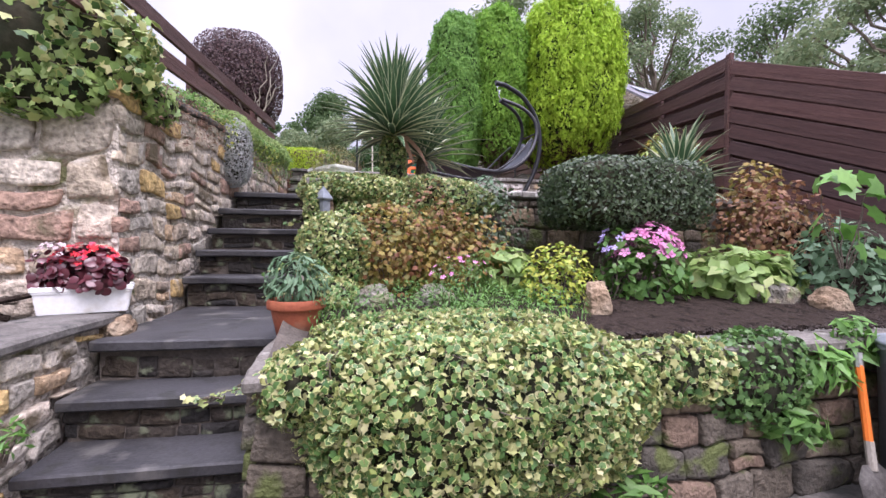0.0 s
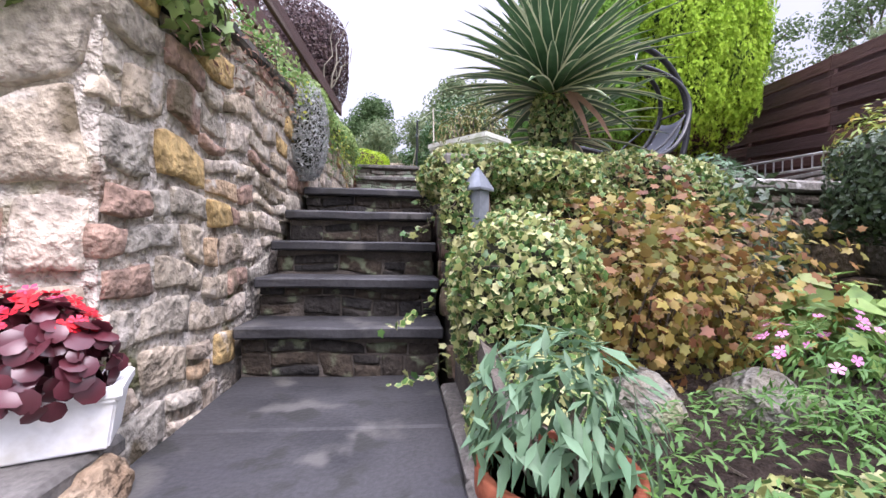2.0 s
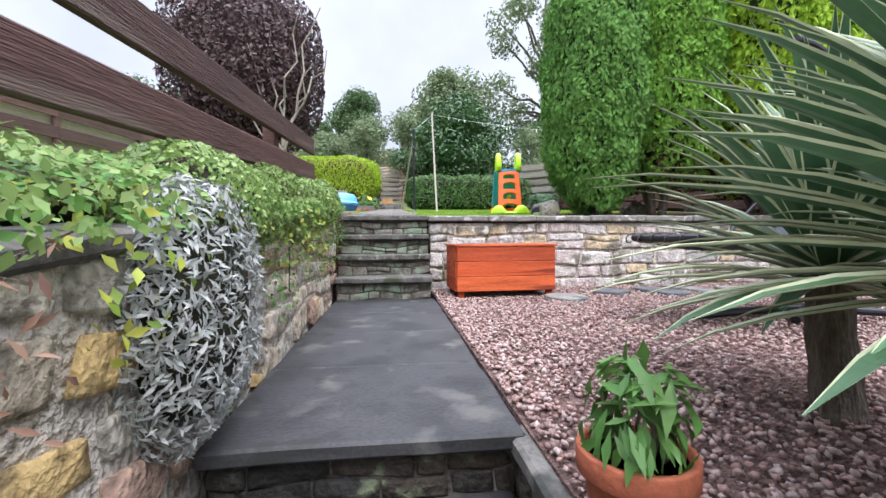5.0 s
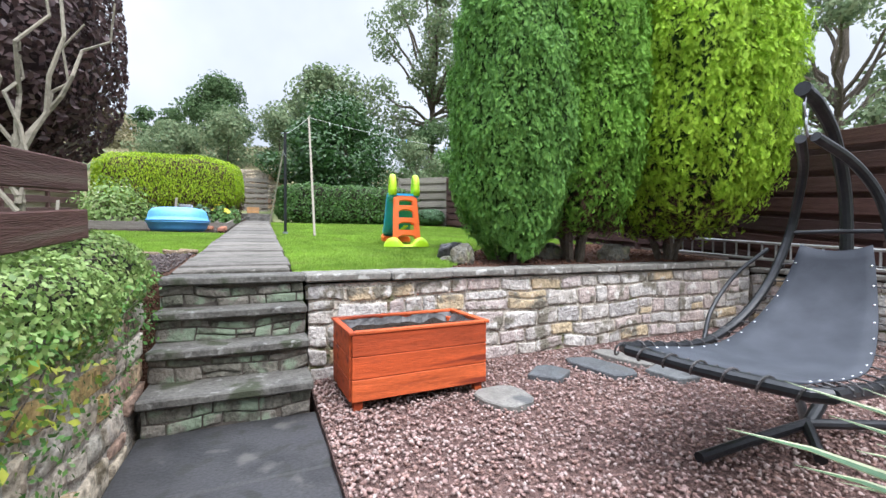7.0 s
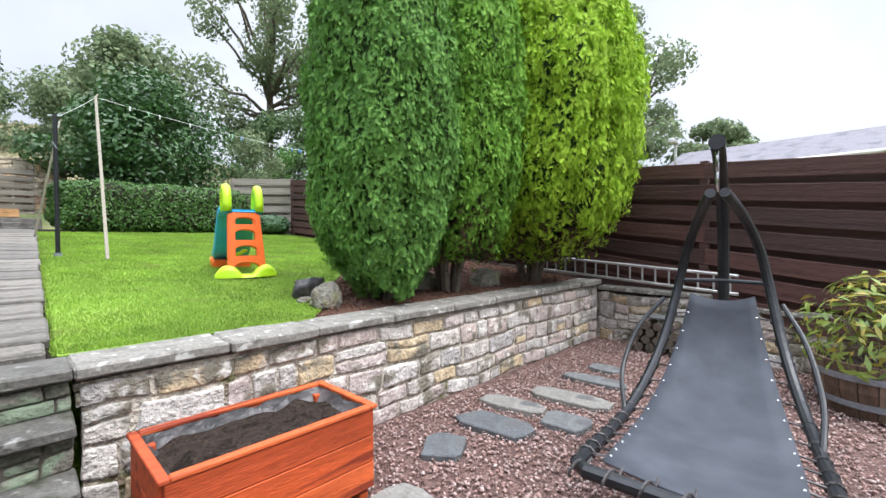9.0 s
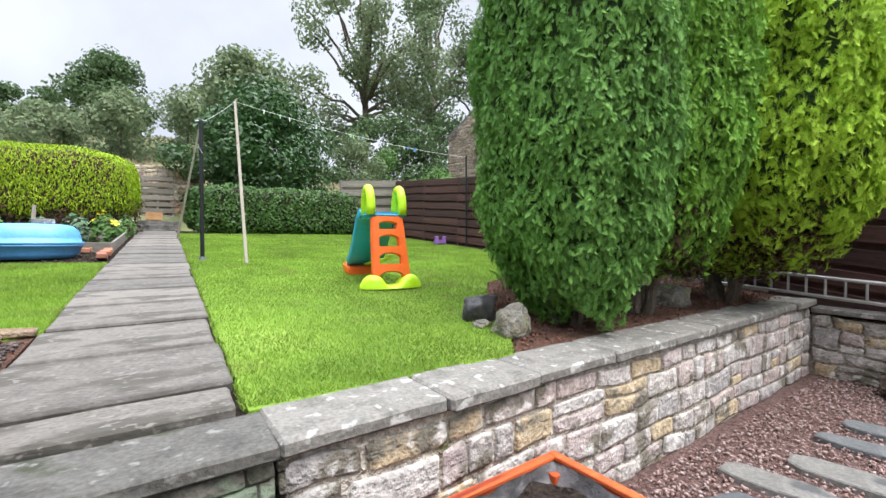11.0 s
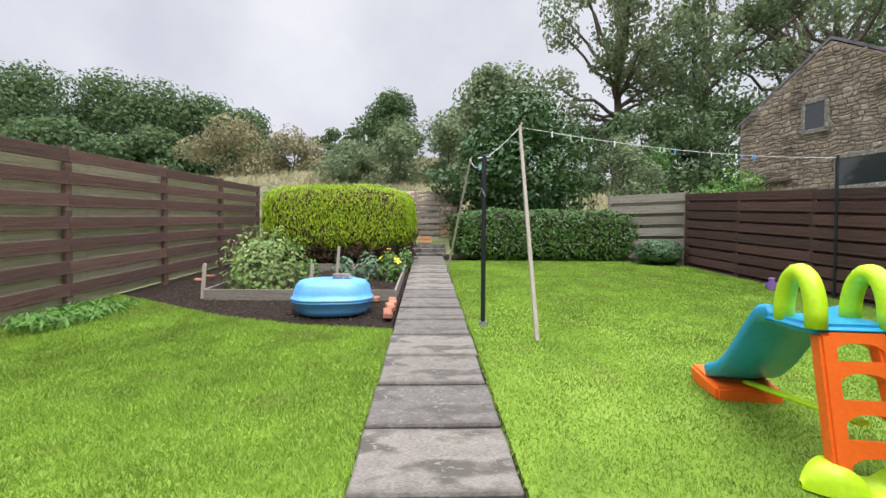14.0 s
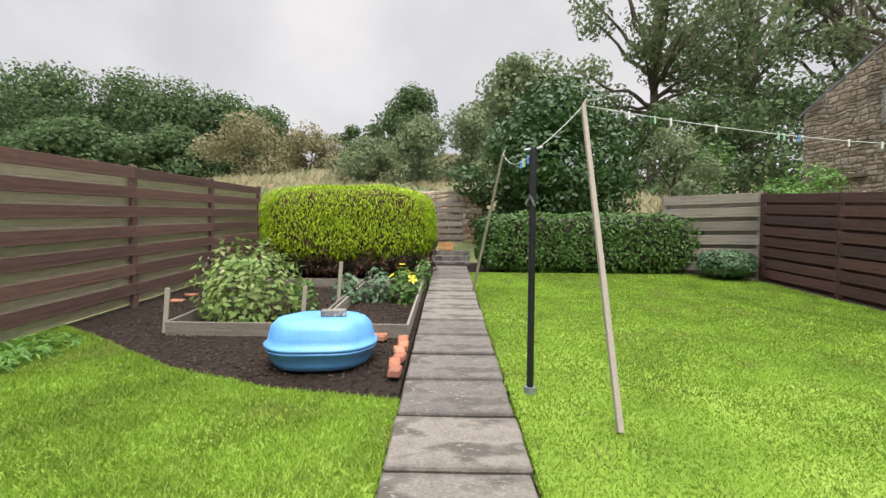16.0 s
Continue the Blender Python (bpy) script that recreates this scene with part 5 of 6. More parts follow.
for k, (x, y, h, r) in enumerate(((-37, 40, 9.3, 6.5), (-31.5, 42, 9.7, 6.5), (-27, 43, 9.2, 6), (-23, 44, 8.2, 5.2), (-19.5, 45, 6.6, 4.2), (-43, 38, 8.8, 6.5), (-29, 35, 4.6, 4.5), (-23, 37, 4.4, 3.8))):
    far_tree("broad dark hedgerow tree on the hillside", (x, y), h, r, 26, L_TREE, 230 + k, .36, 480, False, low=.05)
for k, (x, y) in enumerate(((-11, 48), (-8.5, 50))):
    far_tree("small far tree on the skyline", (x, y), 4.2, 2.0, 10, L_TREE, 240 + k, .34, 220, False, low=.1)
for k, (x, y, h, r) in enumerate(((-13.5, 30, 4.2, 3.2), (-10, 32, 3.2, 2.4))):
    far_tree("brownish dry thicket on the bank", (x, y), h, r, 14, L_SCRUB, 250 + k, .22, 420, False, "thicket", "thicket", .05)
for k, (x, y, h, r) in enumerate(((-1.6, 24, 3.6, 2.2), (1.2, 25, 4.2, 2.3), (-5, 26, 2.6, 2.2))):
    far_tree("pale green thicket behind the garden wall", (x, y), h, r, 12, L_TREE_PALE, 260 + k, .2, 420, False, "thicket", "thicket", .05)
far_tree("big glossy dark-leaved evergreen behind the hedge", (3.3, 14.4), 4.6, 2.5, 34, L_HEDGE, 270, .17, 520, low=.2, name="evergreen")
far_tree("glossy dark-leaved evergreen behind the hedge", (1.6, 14.3), 3.6, 1.4, 14, L_HEDGE, 271, .16, 380, low=.15, name="evergreen")
far_tree("pale young tree in the garden corner", (6.2, 13.6), 3.7, 1.3, 16, L_TREE_PALE, 272, .12, 300, low=.15)
far_tree("leafy young tree behind the fence corner", (7.6, 14.2), 3.2, 1.2, 12, L_MID, 273, .12, 260, low=.1)
far_tree("rambling hedge of green climbers behind the fence", (9.5, 13.2), 2.6, 1.2, 12, L_FRESH, 274, .11, 260, low=.05, name="climber", cat="climber")
for k, (x, y, h, r) in enumerate(((14, 24, 6, 3), (17.5, 25, 7, 3.2), (11, 24, 5, 2.6))):
    far_tree("dark shrubby tree beside the stone house", (x, y), h, r, 14, L_TREE, 280 + k, .26, 360, low=.05)


def scrub():
    rng = np.random.default_rng(300)
    n = 26000
    x, y = rng.uniform(-40, 16, n), 16 + 30 * rng.random(n) ** 1.1
    z = np.array([far_z(a, b) for a, b in zip(x, y)])
    g = np.array([noise.noise(Vector((a * .25, b * .25, 4))) for a, b in zip(x, y)])
    keep = g > -.25
    P = np.column_stack([x, y, z + .25])[keep]
    tagged(link("hillside_grass", leaf_mesh("hillside_grass", P, np.tile([0, -1, .4], (len(P), 1)), .75, LANCE, [L_SCRUB], 300, .5, (0, 0, 1), .3)), "tall dry grass and reeds on the bank", "tall grass", kind="stuff")
    P2 = np.column_stack([x, y, z + .15])[~keep]
    tagged(link("hillside_scrub", leaf_mesh("hillside_scrub", np.repeat(P2, 3, 0) + rng.normal(0, .5, (len(P2) * 3, 3)) * [1, 1, .4], np.tile([0, -.6, .8], (len(P2) * 3, 1)), .35, OVAL, [L_TREE_PALE], 301, .8)), "low green scrub on the bank", "scrub", kind="stuff")


scrub()


# ---------------------------------------------------------------- materials of the things
BLACK_METAL = surface("black_painted_steel", [(.012, .013, .016), (.02, .021, .024)], 8, 60, .3, .4, .15, metal=.2, spec=.5)
FABRIC = surface("dark_grey_mesh_fabric", [(.045, .05, .062), (.06, .065, .078)], 5, 400, .3, .75, .5, relief=.001)
CHROME = surface("bright_steel", [(.6, .6, .62)], 5, 50, .1, .25, 0, metal=1.0)
ALU = surface("dull_aluminium", [(.48, .48, .47), (.56, .56, .55)], 6, 60, .25, .45, .2, metal=.7)
ZINC = surface("grey_zinc", [(.24, .265, .30), (.31, .335, .375)], 4, 40, .3, .5, .15, metal=.5)
TERRACOTTA = surface("terracotta", [(0.336, 0.104, 0.048), (0.288, 0.08, 0.04), (0.384, 0.128, 0.064)], 6, 60, .25, .75, .3, stain=((.30, .17, .11), .3, 5))
WHITE_PLASTIC = surface("white_plastic", [(.78, .78, .77), (.72, .72, .70)], 4, 50, .12, .45, .1, stain=((.55, .53, .46), .22, 5))
CREAM_STONE = surface("weathered_white_trough", [(.66, .66, .60), (.58, .59, .53)], 5, 50, .2, .7, .3, stain=((.36, .38, .28), .35, 6))
BLUE_SHELL = surface("sky_blue_plastic", [(.115, .36, .76), (.14, .40, .80)], 3, 40, .15, .4, .08, spec=.5)
BLUE_SLIDE = surface("bright_blue_plastic", [(.02, .33, .60), (.025, .37, .65)], 3, 40, .15, .35, .05, spec=.5)
ORANGE = surface("orange_plastic", [(.82, .13, .012), (.86, .15, .015)], 3, 40, .12, .4, .05, spec=.5)
LIME = surface("lime_plastic", [(.50, .78, .015), (.54, .82, .02)], 3, 40, .12, .4, .05, spec=.5)
ROCK = surface("garden_rock", [(0.245, 0.209, 0.144), (0.202, 0.194, 0.166), (0.288, 0.238, 0.158)], 5, 40, .5, .9, .9, stain=((.20, .22, .12), .3, 6), relief=.03)
ROCK_RUST = surface("rusty_sandstone", [(.30, .20, .12), (.25, .20, .14)], 5, 40, .5, .9, .9, relief=.03)
FLAG = surface("grey_flagstone", [(.15, .155, .155), (.22, .21, .19), (.11, .115, .12)], 4, 50, .4, .8, .6, "object", stain=((.10, .10, .10), .35, 4))
BRICK = surface("red_brick", [(.36, .15, .09), (.42, .20, .12), (.30, .13, .09)], 8, 60, .4, .9, .5, "object")
OAK = surface("dark_barrel_oak", [(.13, .085, .06), (.20, .14, .10)], 6, 50, .5, .8, .5, "object", stretch=(4, 4, .6))
ROPE = surface("line_rope", [(.55, .56, .55)], 5, 50, .1, .8, 0)
BLACK_PLASTIC = surface("black_liner", [(.03, .03, .03), (.10, .09, .09)], 9, 30, .3, .35, .5, relief=.02)
SLATE_ROOF = surface("slate_roof", [(.13, .13, .15), (.19, .18, .20), (.16, .15, .17)], 2, 20, .4, .8, .6)
HOUSE_STONE = surface("house_rubble", [(.28, .23, .18), (.34, .28, .22), (.24, .20, .16), (.38, .32, .25), (.27, .24, .21)], 2, 20, .5, .95, .8, "island", stain=((.13, .11, .09), .35, 1.2), relief=.03)
GLASS = surface("window_glass", [(.03, .035, .04)], 2, 10, .1, .05, 0, spec=.8)


# ---------------------------------------------------------------- patio things
def planter():
    t = thing("wooden_planter", "orange-red stained plank planter with dark soil", "planter", (1.115, -.40, 0), 2)
    W, D, H, f = .46, .255, .465, .06
    for k in range(3):
        z0, z1 = f + (H - f) * k / 3, f + (H - f) * (k + 1) / 3
        for s in (-1, 1):
            part("plank", worn(box_bm(-W, W, s * D - .012, s * D + .012, z0 + .0015, z1 - .0015, .004), .002, 5, 1), WOOD_RED, t)
            part("plank", worn(box_bm(s * W - .012, s * W + .012, -D + .013, D - .013, z0 + .0015, z1 - .0015, .004), .002, 5, 1), WOOD_RED, t)
    for sx in (-1, 1):
        for sy in (-1, 1):
            part("leg", box_bm(sx * (W - .045) - .028, sx * (W - .045) + .028, sy * (D - .042) - .026, sy * (D - .042) + .026, 0, H - .03, .004), WOOD_RED, t)
        part("rim", box_bm(sx * W - .02, sx * W + .02, -D - .02, D + .02, H, H + .02, .004), WOOD_RED, t)
        part("rim", box_bm(-W + .021, W - .021, sx * D - .02, sx * D + .02, H, H + .02, .004), WOOD_RED, t)
    bm = bmesh.new()
    bmesh.ops.create_grid(bm, x_segments=28, y_segments=16, size=1)
    for v in bm.verts:
        x, y = v.co.x * (W - .016), v.co.y * (D - .016)
        e = max(abs(v.co.x), abs(v.co.y))
        v.co = Vector((x, y, H - .085 + .03 * noise.noise(Vector((x * 14, y * 14, 2))) + (.085 * max(0, e - .86) / .14 if e > .86 else 0)))
    part("liner", bm, BLACK_PLASTIC, t, "crumpled black plastic liner", True)
    bm = bmesh.new()
    bmesh.ops.create_grid(bm, x_segments=30, y_segments=16, size=1)
    for v in bm.verts:
        x, y = v.co.x * (W - .035), v.co.y * (D - .03)
        v.co = Vector((x, y, H - .05 + .03 * noise.noise(Vector((x * 9, y * 9, 5)))))
    part("soil", bm, SOIL, t, "dark crumbly soil")


planter()


def swing():
    t = thing("hanging_lounger", "black steel hanging lounger with grey mesh fabric", "lounger", (2.80, -1.90, 0), 9)
    for a, l in ((168, .78), (205, .34), (20, .62), (-28, .66)):
        c, s = math.cos(radians(a)), math.sin(radians(a))
        part("base_leg", tube_bm([(0, 0, .07), (c * l * .6, s * l * .6, .05), (c * l, s * l, .03)], .026, 10), BLACK_METAL, t)
    part("stand_arc", tube_bm(bez((0, 0, .05), (.30, .0, .22), (.56, .0, .75), (.56, 0, 1.25), (.34, 0, 1.60), (.06, 0, 1.755), (-.12, 0, 1.785), n=8), .032, 12), BLACK_METAL, t)
    prof = [(-1.04, .535), (-.85, .51), (-.55, .47), (-.25, .47), (.05, .58), (.27, .78), (.40, 1.05), (.38, 1.28), (.22, 1.45), (-.06, 1.555)]
    half = [.36, .365, .37, .36, .32, .27, .22, .17, .10, .03]
    for s in (-1, 1):
        part("side_rail", tube_bm(bez(*[(u, s * h, z) for (u, z), h in zip(prof, half)], n=6), .025, 10), BLACK_METAL, t)
    part("foot_bar", tube_bm([(-1.04, -.36, .535), (-1.075, -.32, .535), (-1.085, 0, .53), (-1.075, .32, .535), (-1.04, .36, .535)], .026, 10), BLACK_METAL, t)
    part("head_bar", tube_bm([(.405, -.215, 1.08), (.42, 0, 1.085), (.405, .215, 1.08)], .012, 8), BLACK_METAL, t)
    V, F = [], []
    mp = bez(*[(u, h, z) for (u, z), h in zip(prof[:7], half[:7])], n=5)
    mp = mp[1:-1]
    for p in mp:
        for k in range(9):
            q = k / 4 - 1
            V.append((p.x + .01, q * (p.y - .075), p.z + .012 - .035 * (1 - q * q)))
    for i in range(len(mp) - 1):
        for k in range(8):
            a = i * 9 + k
            F.append((a, a + 1, a + 10, a + 9))
    mat_ob = link("fabric", mesh("fabric", V, F, FABRIC, smooth=True), t, "dark grey stretched mesh fabric")
    so = mat_ob.modifiers.new("thick", "SOLIDIFY")
    so.thickness = .006
    for i in range(1, len(mp) - 1):
        if i % 2 == 0:
            for s in (-1, 1):
                p = mp[i]
                e = Vector((p.x + .01, s * (p.y - .088), p.z + .012))
                bm = bmesh.new()
                bmesh.ops.create_uvsphere(bm, u_segments=8, v_segments=5, radius=.008, matrix=Matrix.Translation(e))
                part("eyelet", bm, CHROME, t)
                ring = [Vector((p.x + dx, s * (p.y + .028 * math.cos(a)), p.z + .028 * math.sin(a))) for a, dx in [(k * .7, .004 * k) for k in range(8)]]
                part("lacing", tube_bm([e] + ring, .0045, 5), BLACK_PLASTIC, t)
    for k in range(7):
        y = -.33 + .11 * k
        part("lacing", tube_bm([Vector((-.97, y, .53))] + [Vector((-1.075 + .034 * math.cos(a), y + .005 * j, .532 + .03 * math.sin(a))) for j, a in enumerate([.5 * q for q in range(12)])], .005, 5), BLACK_PLASTIC, t)
    part("hook", tube_bm(bez((-.10, 0, 1.76), (-.12, 0, 1.71), (-.09, 0, 1.66), (-.07, 0, 1.70), (-.09, 0, 1.62), (-.06, 0, 1.56), n=5), .007, 6), CHROME, t, "chrome snap hook")
    part("end_cap", tube_bm([(-.11, 0, 1.785), (-.145, 0, 1.788)], .036, 12), BLACK_METAL, t)
    part("support_bow", tube_bm(bez((-.30, .37, .47), (-.08, .43, .62), (.12, .39, .82), (.27, .28, .98), n=6), .012, 8), BLACK_METAL, t)
    part("support_bow", tube_bm(bez((-.30, -.37, .47), (-.08, -.39, .62), (.12, -.35, .82), (.29, -.27, .98), n=6), .012, 8), BLACK_METAL, t)


swing()


def barrel():
    t = thing("half_barrel", "dark oak half barrel with steel hoops", "barrel planter", (4.98, -2.5, 0))
    n = 22
    for i in range(n):
        a0, a1 = 2 * math.pi * i / n + .008, 2 * math.pi * (i + 1) / n - .008
        V = []
        for r, z in ((.33, 0), (.385, .2), (.395, .40)):
            for rr in (r, r - .03):
                for a in (a0, a1):
                    V.append((rr * math.cos(a), rr * math.sin(a), z))
        F = []
        for k in (0, 4):
            F += [(k, k + 1, k + 5, k + 4), (k + 3, k + 2, k + 6, k + 7), (k + 1, k + 3, k + 7, k + 5), (k + 2, k, k + 4, k + 6)]
        F += [(8, 9, 11, 10), (1, 0, 2, 3)]
        link("stave", mesh("stave", V, F, OAK), t)
    for z, r in ((.1, .362), (.30, .394)):
        part("hoop", lathe_bm([(r - .012, z - .022), (r + .004, z - .022), (r + .008, z + .022), (r - .012, z + .022)], 40), ZINC, t, "dull steel hoop")
    part("soil", lathe_bm([(.34, .30), (.35, .33)], 24), SOIL, t)


barrel()
bush("rhododendron", "rhododendron with yellowing leaves in the barrel", (4.98, -2.5, .33), (.50, .46, .46), 620, .115, LANCE, leafmat("rhododendron_leaf", [(.20, .28, .05), (.28, .34, .07), (.14, .22, .05), (.42, .30, .05)], .25, .4), 131, cat="shrub", depth=.4)


def stepping_stones():
    rng = random.Random(12)
    for x, y, w, d, a in ((1.62, -.83, .17, .17, 10), (2.2, -.55, .16, .14, 30), (2.68, -.58, .14, .28, 8), (3.06, -.45, .12, .27, 12), (3.06, -.92, .14, .17, 5), (3.5, -.70, .13, .32, 8), (4.06, -.66, .1, .28, 6), (4.47, -.58, .1, .16, 0)):
        n = 10
        base = [(w * (1 + rng.uniform(-.12, .12)) * math.copysign(abs(math.cos(2 * math.pi * i / n)) ** .6, math.cos(2 * math.pi * i / n)), d * (1 + rng.uniform(-.12, .12)) * math.copysign(abs(math.sin(2 * math.pi * i / n)) ** .6, math.sin(2 * math.pi * i / n))) for i in range(n)]
        V = [(px, py, -.03) for px, py in base] + [(px, py, .022) for px, py in base] + [(px * .95, py * .95, .03) for px, py in base]
        F = [tuple(range(2 * n, 3 * n))] + [(k * n + i, k * n + (i + 1) % n, (k + 1) * n + (i + 1) % n, (k + 1) * n + i) for k in (0, 1) for i in range(n)]
        ob = link("stepping_stone", mesh("stepping_stone", V, F, FLAG), m=pose(x, y, 0, 0, 0, a))
        tagged(ob, "flat grey stepping stone set in gravel", "stepping stone", "stepping stones in the gravel")


stepping_stones()


def log_basket():
    t = thing("log_pile", "small heap of dark logs under a slate", "log pile", (5.62, -.72, 0))
    rng = random.Random(5)
    for k in range(4):
        for i in range(4 - (k == 3)):
            y = -.2 + .13 * i + .05 * (k % 2)
            part("log", tube_bm([(-.15, y, .06 + .085 * k), (.15, y + rng.uniform(-.02, .02), .06 + .085 * k)], .05, 8), BARK, t)
    part("slate", box_bm(-.12, .12, -.12, .1, .40, .42, .004), FLAG, t, "grey slate lying on top")


log_basket()


def ladder(a, b, width, n, label):
    t = thing("ladder", label, "ladder", a)
    v = Vector(b) - Vector(a)
    s = Vector((0, 0, width))
    for o in (Vector(), s):
        part("rail", tube_bm([o, o + v], .02, 6), ALU, t)
    for i in range(n):
        p = v * ((i + .5) / n)
        part("rung", tube_bm([p, p + s], .012, 6), ALU, t)


ladder((5.98, 1.4, .90), (5.85, -1.45, .72), .2, 18, "aluminium ladder lying along the fence on the wall")


def rock(label, at, r, seed, mat=ROCK, name="rock"):
    bm = bmesh.new()
    bmesh.ops.create_icosphere(bm, subdivisions=4, radius=1)
    for v in bm.verts:
        d = v.co.copy()
        k = 1 + .35 * noise.noise(d * 1.3 + Vector((seed * 3.7, 0, 0))) + .1 * noise.noise(d * 4 + Vector((seed, 1, 0)))
        d = Vector((math.copysign(abs(d.x) ** .75, d.x), math.copysign(abs(d.y) ** .75, d.y), math.copysign(abs(d.z) ** .75, d.z)))
        v.co = Vector((d.x * r[0], d.y * r[1], d.z * r[2])) * k
    ob = part(name, bm, mat, None, smooth=True)
    ob.location = (at[0], at[1], at[2] + r[2] * .55)
    return tagged(ob, label, name.replace("_", " "))


rock("grey rounded rock under the conifers", (4.15, .72, .80), (.2, .14, .12), 1)
rock("dark grey rock beside the conifer trunk", (3.35, .95, .82), (.16, .12, .11), 2)
rock("pale grey rock at the bed edge", (2.02, .62, .80), (.12, .09, .12), 3)
rock("small pale stone at the bed edge", (1.95, .84, .82), (.06, .05, .03), 4)
rock("crumpled black plastic bag beside a rock", (2.08, 1.02, .83), (.13, .10, .11), 14, BLACK_PLASTIC, "plastic_bag")
rock("upright rust-coloured rock on the border", (2.24, -5.35, -.97), (.085, .065, .15), 5, ROCK_RUST)
rock("pointed brown rock in dark soil", (4.0, -5.3, -.94), (.13, .09, .10), 6, ROCK_RUST)
rock("mossy grey rock among the hostas", (3.75, -5.1, -.92), (.16, .12, .11), 7)
rock("mossy round boulder among border plants", (1.3, -5.05, -.94), (.13, .11, .11), 8)
rock("mossy round boulder beside the ivy", (.92, -5.05, -.96), (.12, .10, .12), 9)
rock("orange sandstone block at the wall foot", (-.38, -5.2, -1.0), (.06, .1, .06), 10, ROCK_RUST)


# ---------------------------------------------------------------- pots and troughs
def pot(label, at, r, h, seed):
    t = thing("terracotta_pot", label, "plant pot", at)
    part("body", lathe_bm([(r * .62, 0), (r * .66, .004), (r * .88, h * .76), (r * .88, h * .77)], 32), TERRACOTTA, t, smooth=True)
    part("rim", lathe_bm([(r * .86, h * .76), (r * .99, h * .765), (r, h * .78), (r, h * .985), (r * .98, h), (r * .88, h), (r * .87, h * .9)], 32), TERRACOTTA, t, smooth=True)
    part("soil", lathe_bm([(r * .8, h * .86), (r * .88, h * .9)], 20), SOIL, t)
    return t


pot("terracotta pot with grey-green plant on the coping", (.545, -5.475, -.967), .138, .185, 1)
bush("potted_plant", "grey-green leafy plant in the terracotta pot", (.545, -5.475, -.81), (.15, .14, .16), 460, .06, LANCE, L_GREY, 141, along=(0, 0, 1), cat="plant")
pot("terracotta pot with dark green plant beside the landing", (.545, -3.62, -.027), .105, .185, 2)
bush("potted_plant", "dark green upright plant in the terracotta pot", (.545, -3.62, .12), (.1, .1, .14), 170, .075, LANCE, L_MID, 142, along=(0, 0, 1), cat="plant")


def trough(name, label, at, turn, w, d, h, mat, soil_h=.02, lip=.02):
    t = thing(name, label, "planter", at, turn)
    a = [(-w * .46, -d * .44), (w * .46, -d * .44), (w * .46, d * .44), (-w * .46, d * .44)]
    b = [(-w / 2, -d / 2), (w / 2, -d / 2), (w / 2, d / 2), (-w / 2, d / 2)]
    V, F = [], []
    for pts, z in ((a, 0), (b, h - .03), ([(x * 1.05, y * 1.08) for x, y in b], h - .028), ([(x * 1.05, y * 1.08) for x, y in b], h), ([(x * .93, y * .88) for x, y in b], h), ([(x * .9, y * .84) for x, y in b], h - .05)):
        V += [(x, y, z) for x, y in pts]
    for k in range(5):
        F += [(k * 4 + i, k * 4 + (i + 1) % 4, k * 4 + 4 + (i + 1) % 4, k * 4 + 4 + i) for i in range(4)]
    F.append((3, 2, 1, 0))
    bm = bmesh.new()
    me = mesh("tmp", V, F, mat)
    bm.from_mesh(me)
    bmesh.ops.bevel(bm, geom=bm.edges[:], offset=.005, segments=2, affect="EDGES")
    part("body", bm, mat, t)
    part("soil", box_bm(-w * .45, w * .45, -d * .42, d * .42, h * .5, h - soil_h, .003), SOIL, t)
    return t


trough("flower_trough", "white plastic trough of red begonias on the low wall", (-.545, -5.17, -.878), 24, .38, .17, .14, WHITE_PLASTIC)
bush("begonia", "dark-leaved begonias with red and pink flowers", (-.545, -5.17, -.77), (.2, .13, .15), 420, .045, ROUND, L_BEGONIA, 143, flowers=(F_RED, 90, .036, "red flowers"), cat="flowers")
bush("begonia", "pale pink begonia flowers at the trough end", (-.66, -5.22, -.76), (.1, .1, .15), 70, .04, ROUND, L_BEGONIA, 144, flowers=(F_WHITE, 34, .034, "pale pink flowers"), cat="flowers")
trough("stone_trough", "weathered white rectangular trough beside the ivy", (.59, -4.115, -.028), -49, .36, .18, .13, CREAM_STONE, .035)
bush("heather", "half-withered twiggy heather in the white trough", (.60, -4.105, .06), (.2, .15, .15), 1100, .026, LANCE, leafmat("heather_leaf", [(.20, .19, .06), (.26, .22, .09), (.16, .20, .06)], .2), 145, along=(0, 0, 1), cat="shrub", stems=22)


def lantern():
    t = thing("garden_lantern", "grey zinc lantern with pointed cap in ivy", "lantern", (.572, -4.51, -.40))
    part("body", lathe_bm([(.042, 0), (.046, .01), (.046, .2), (.042, .215)], 4), ZINC, t)
    part("cap", lathe_bm([(.064, .205), (.066, .214), (.034, .26), (.003, .30)], 4), ZINC, t, "pointed zinc cap")


lantern()


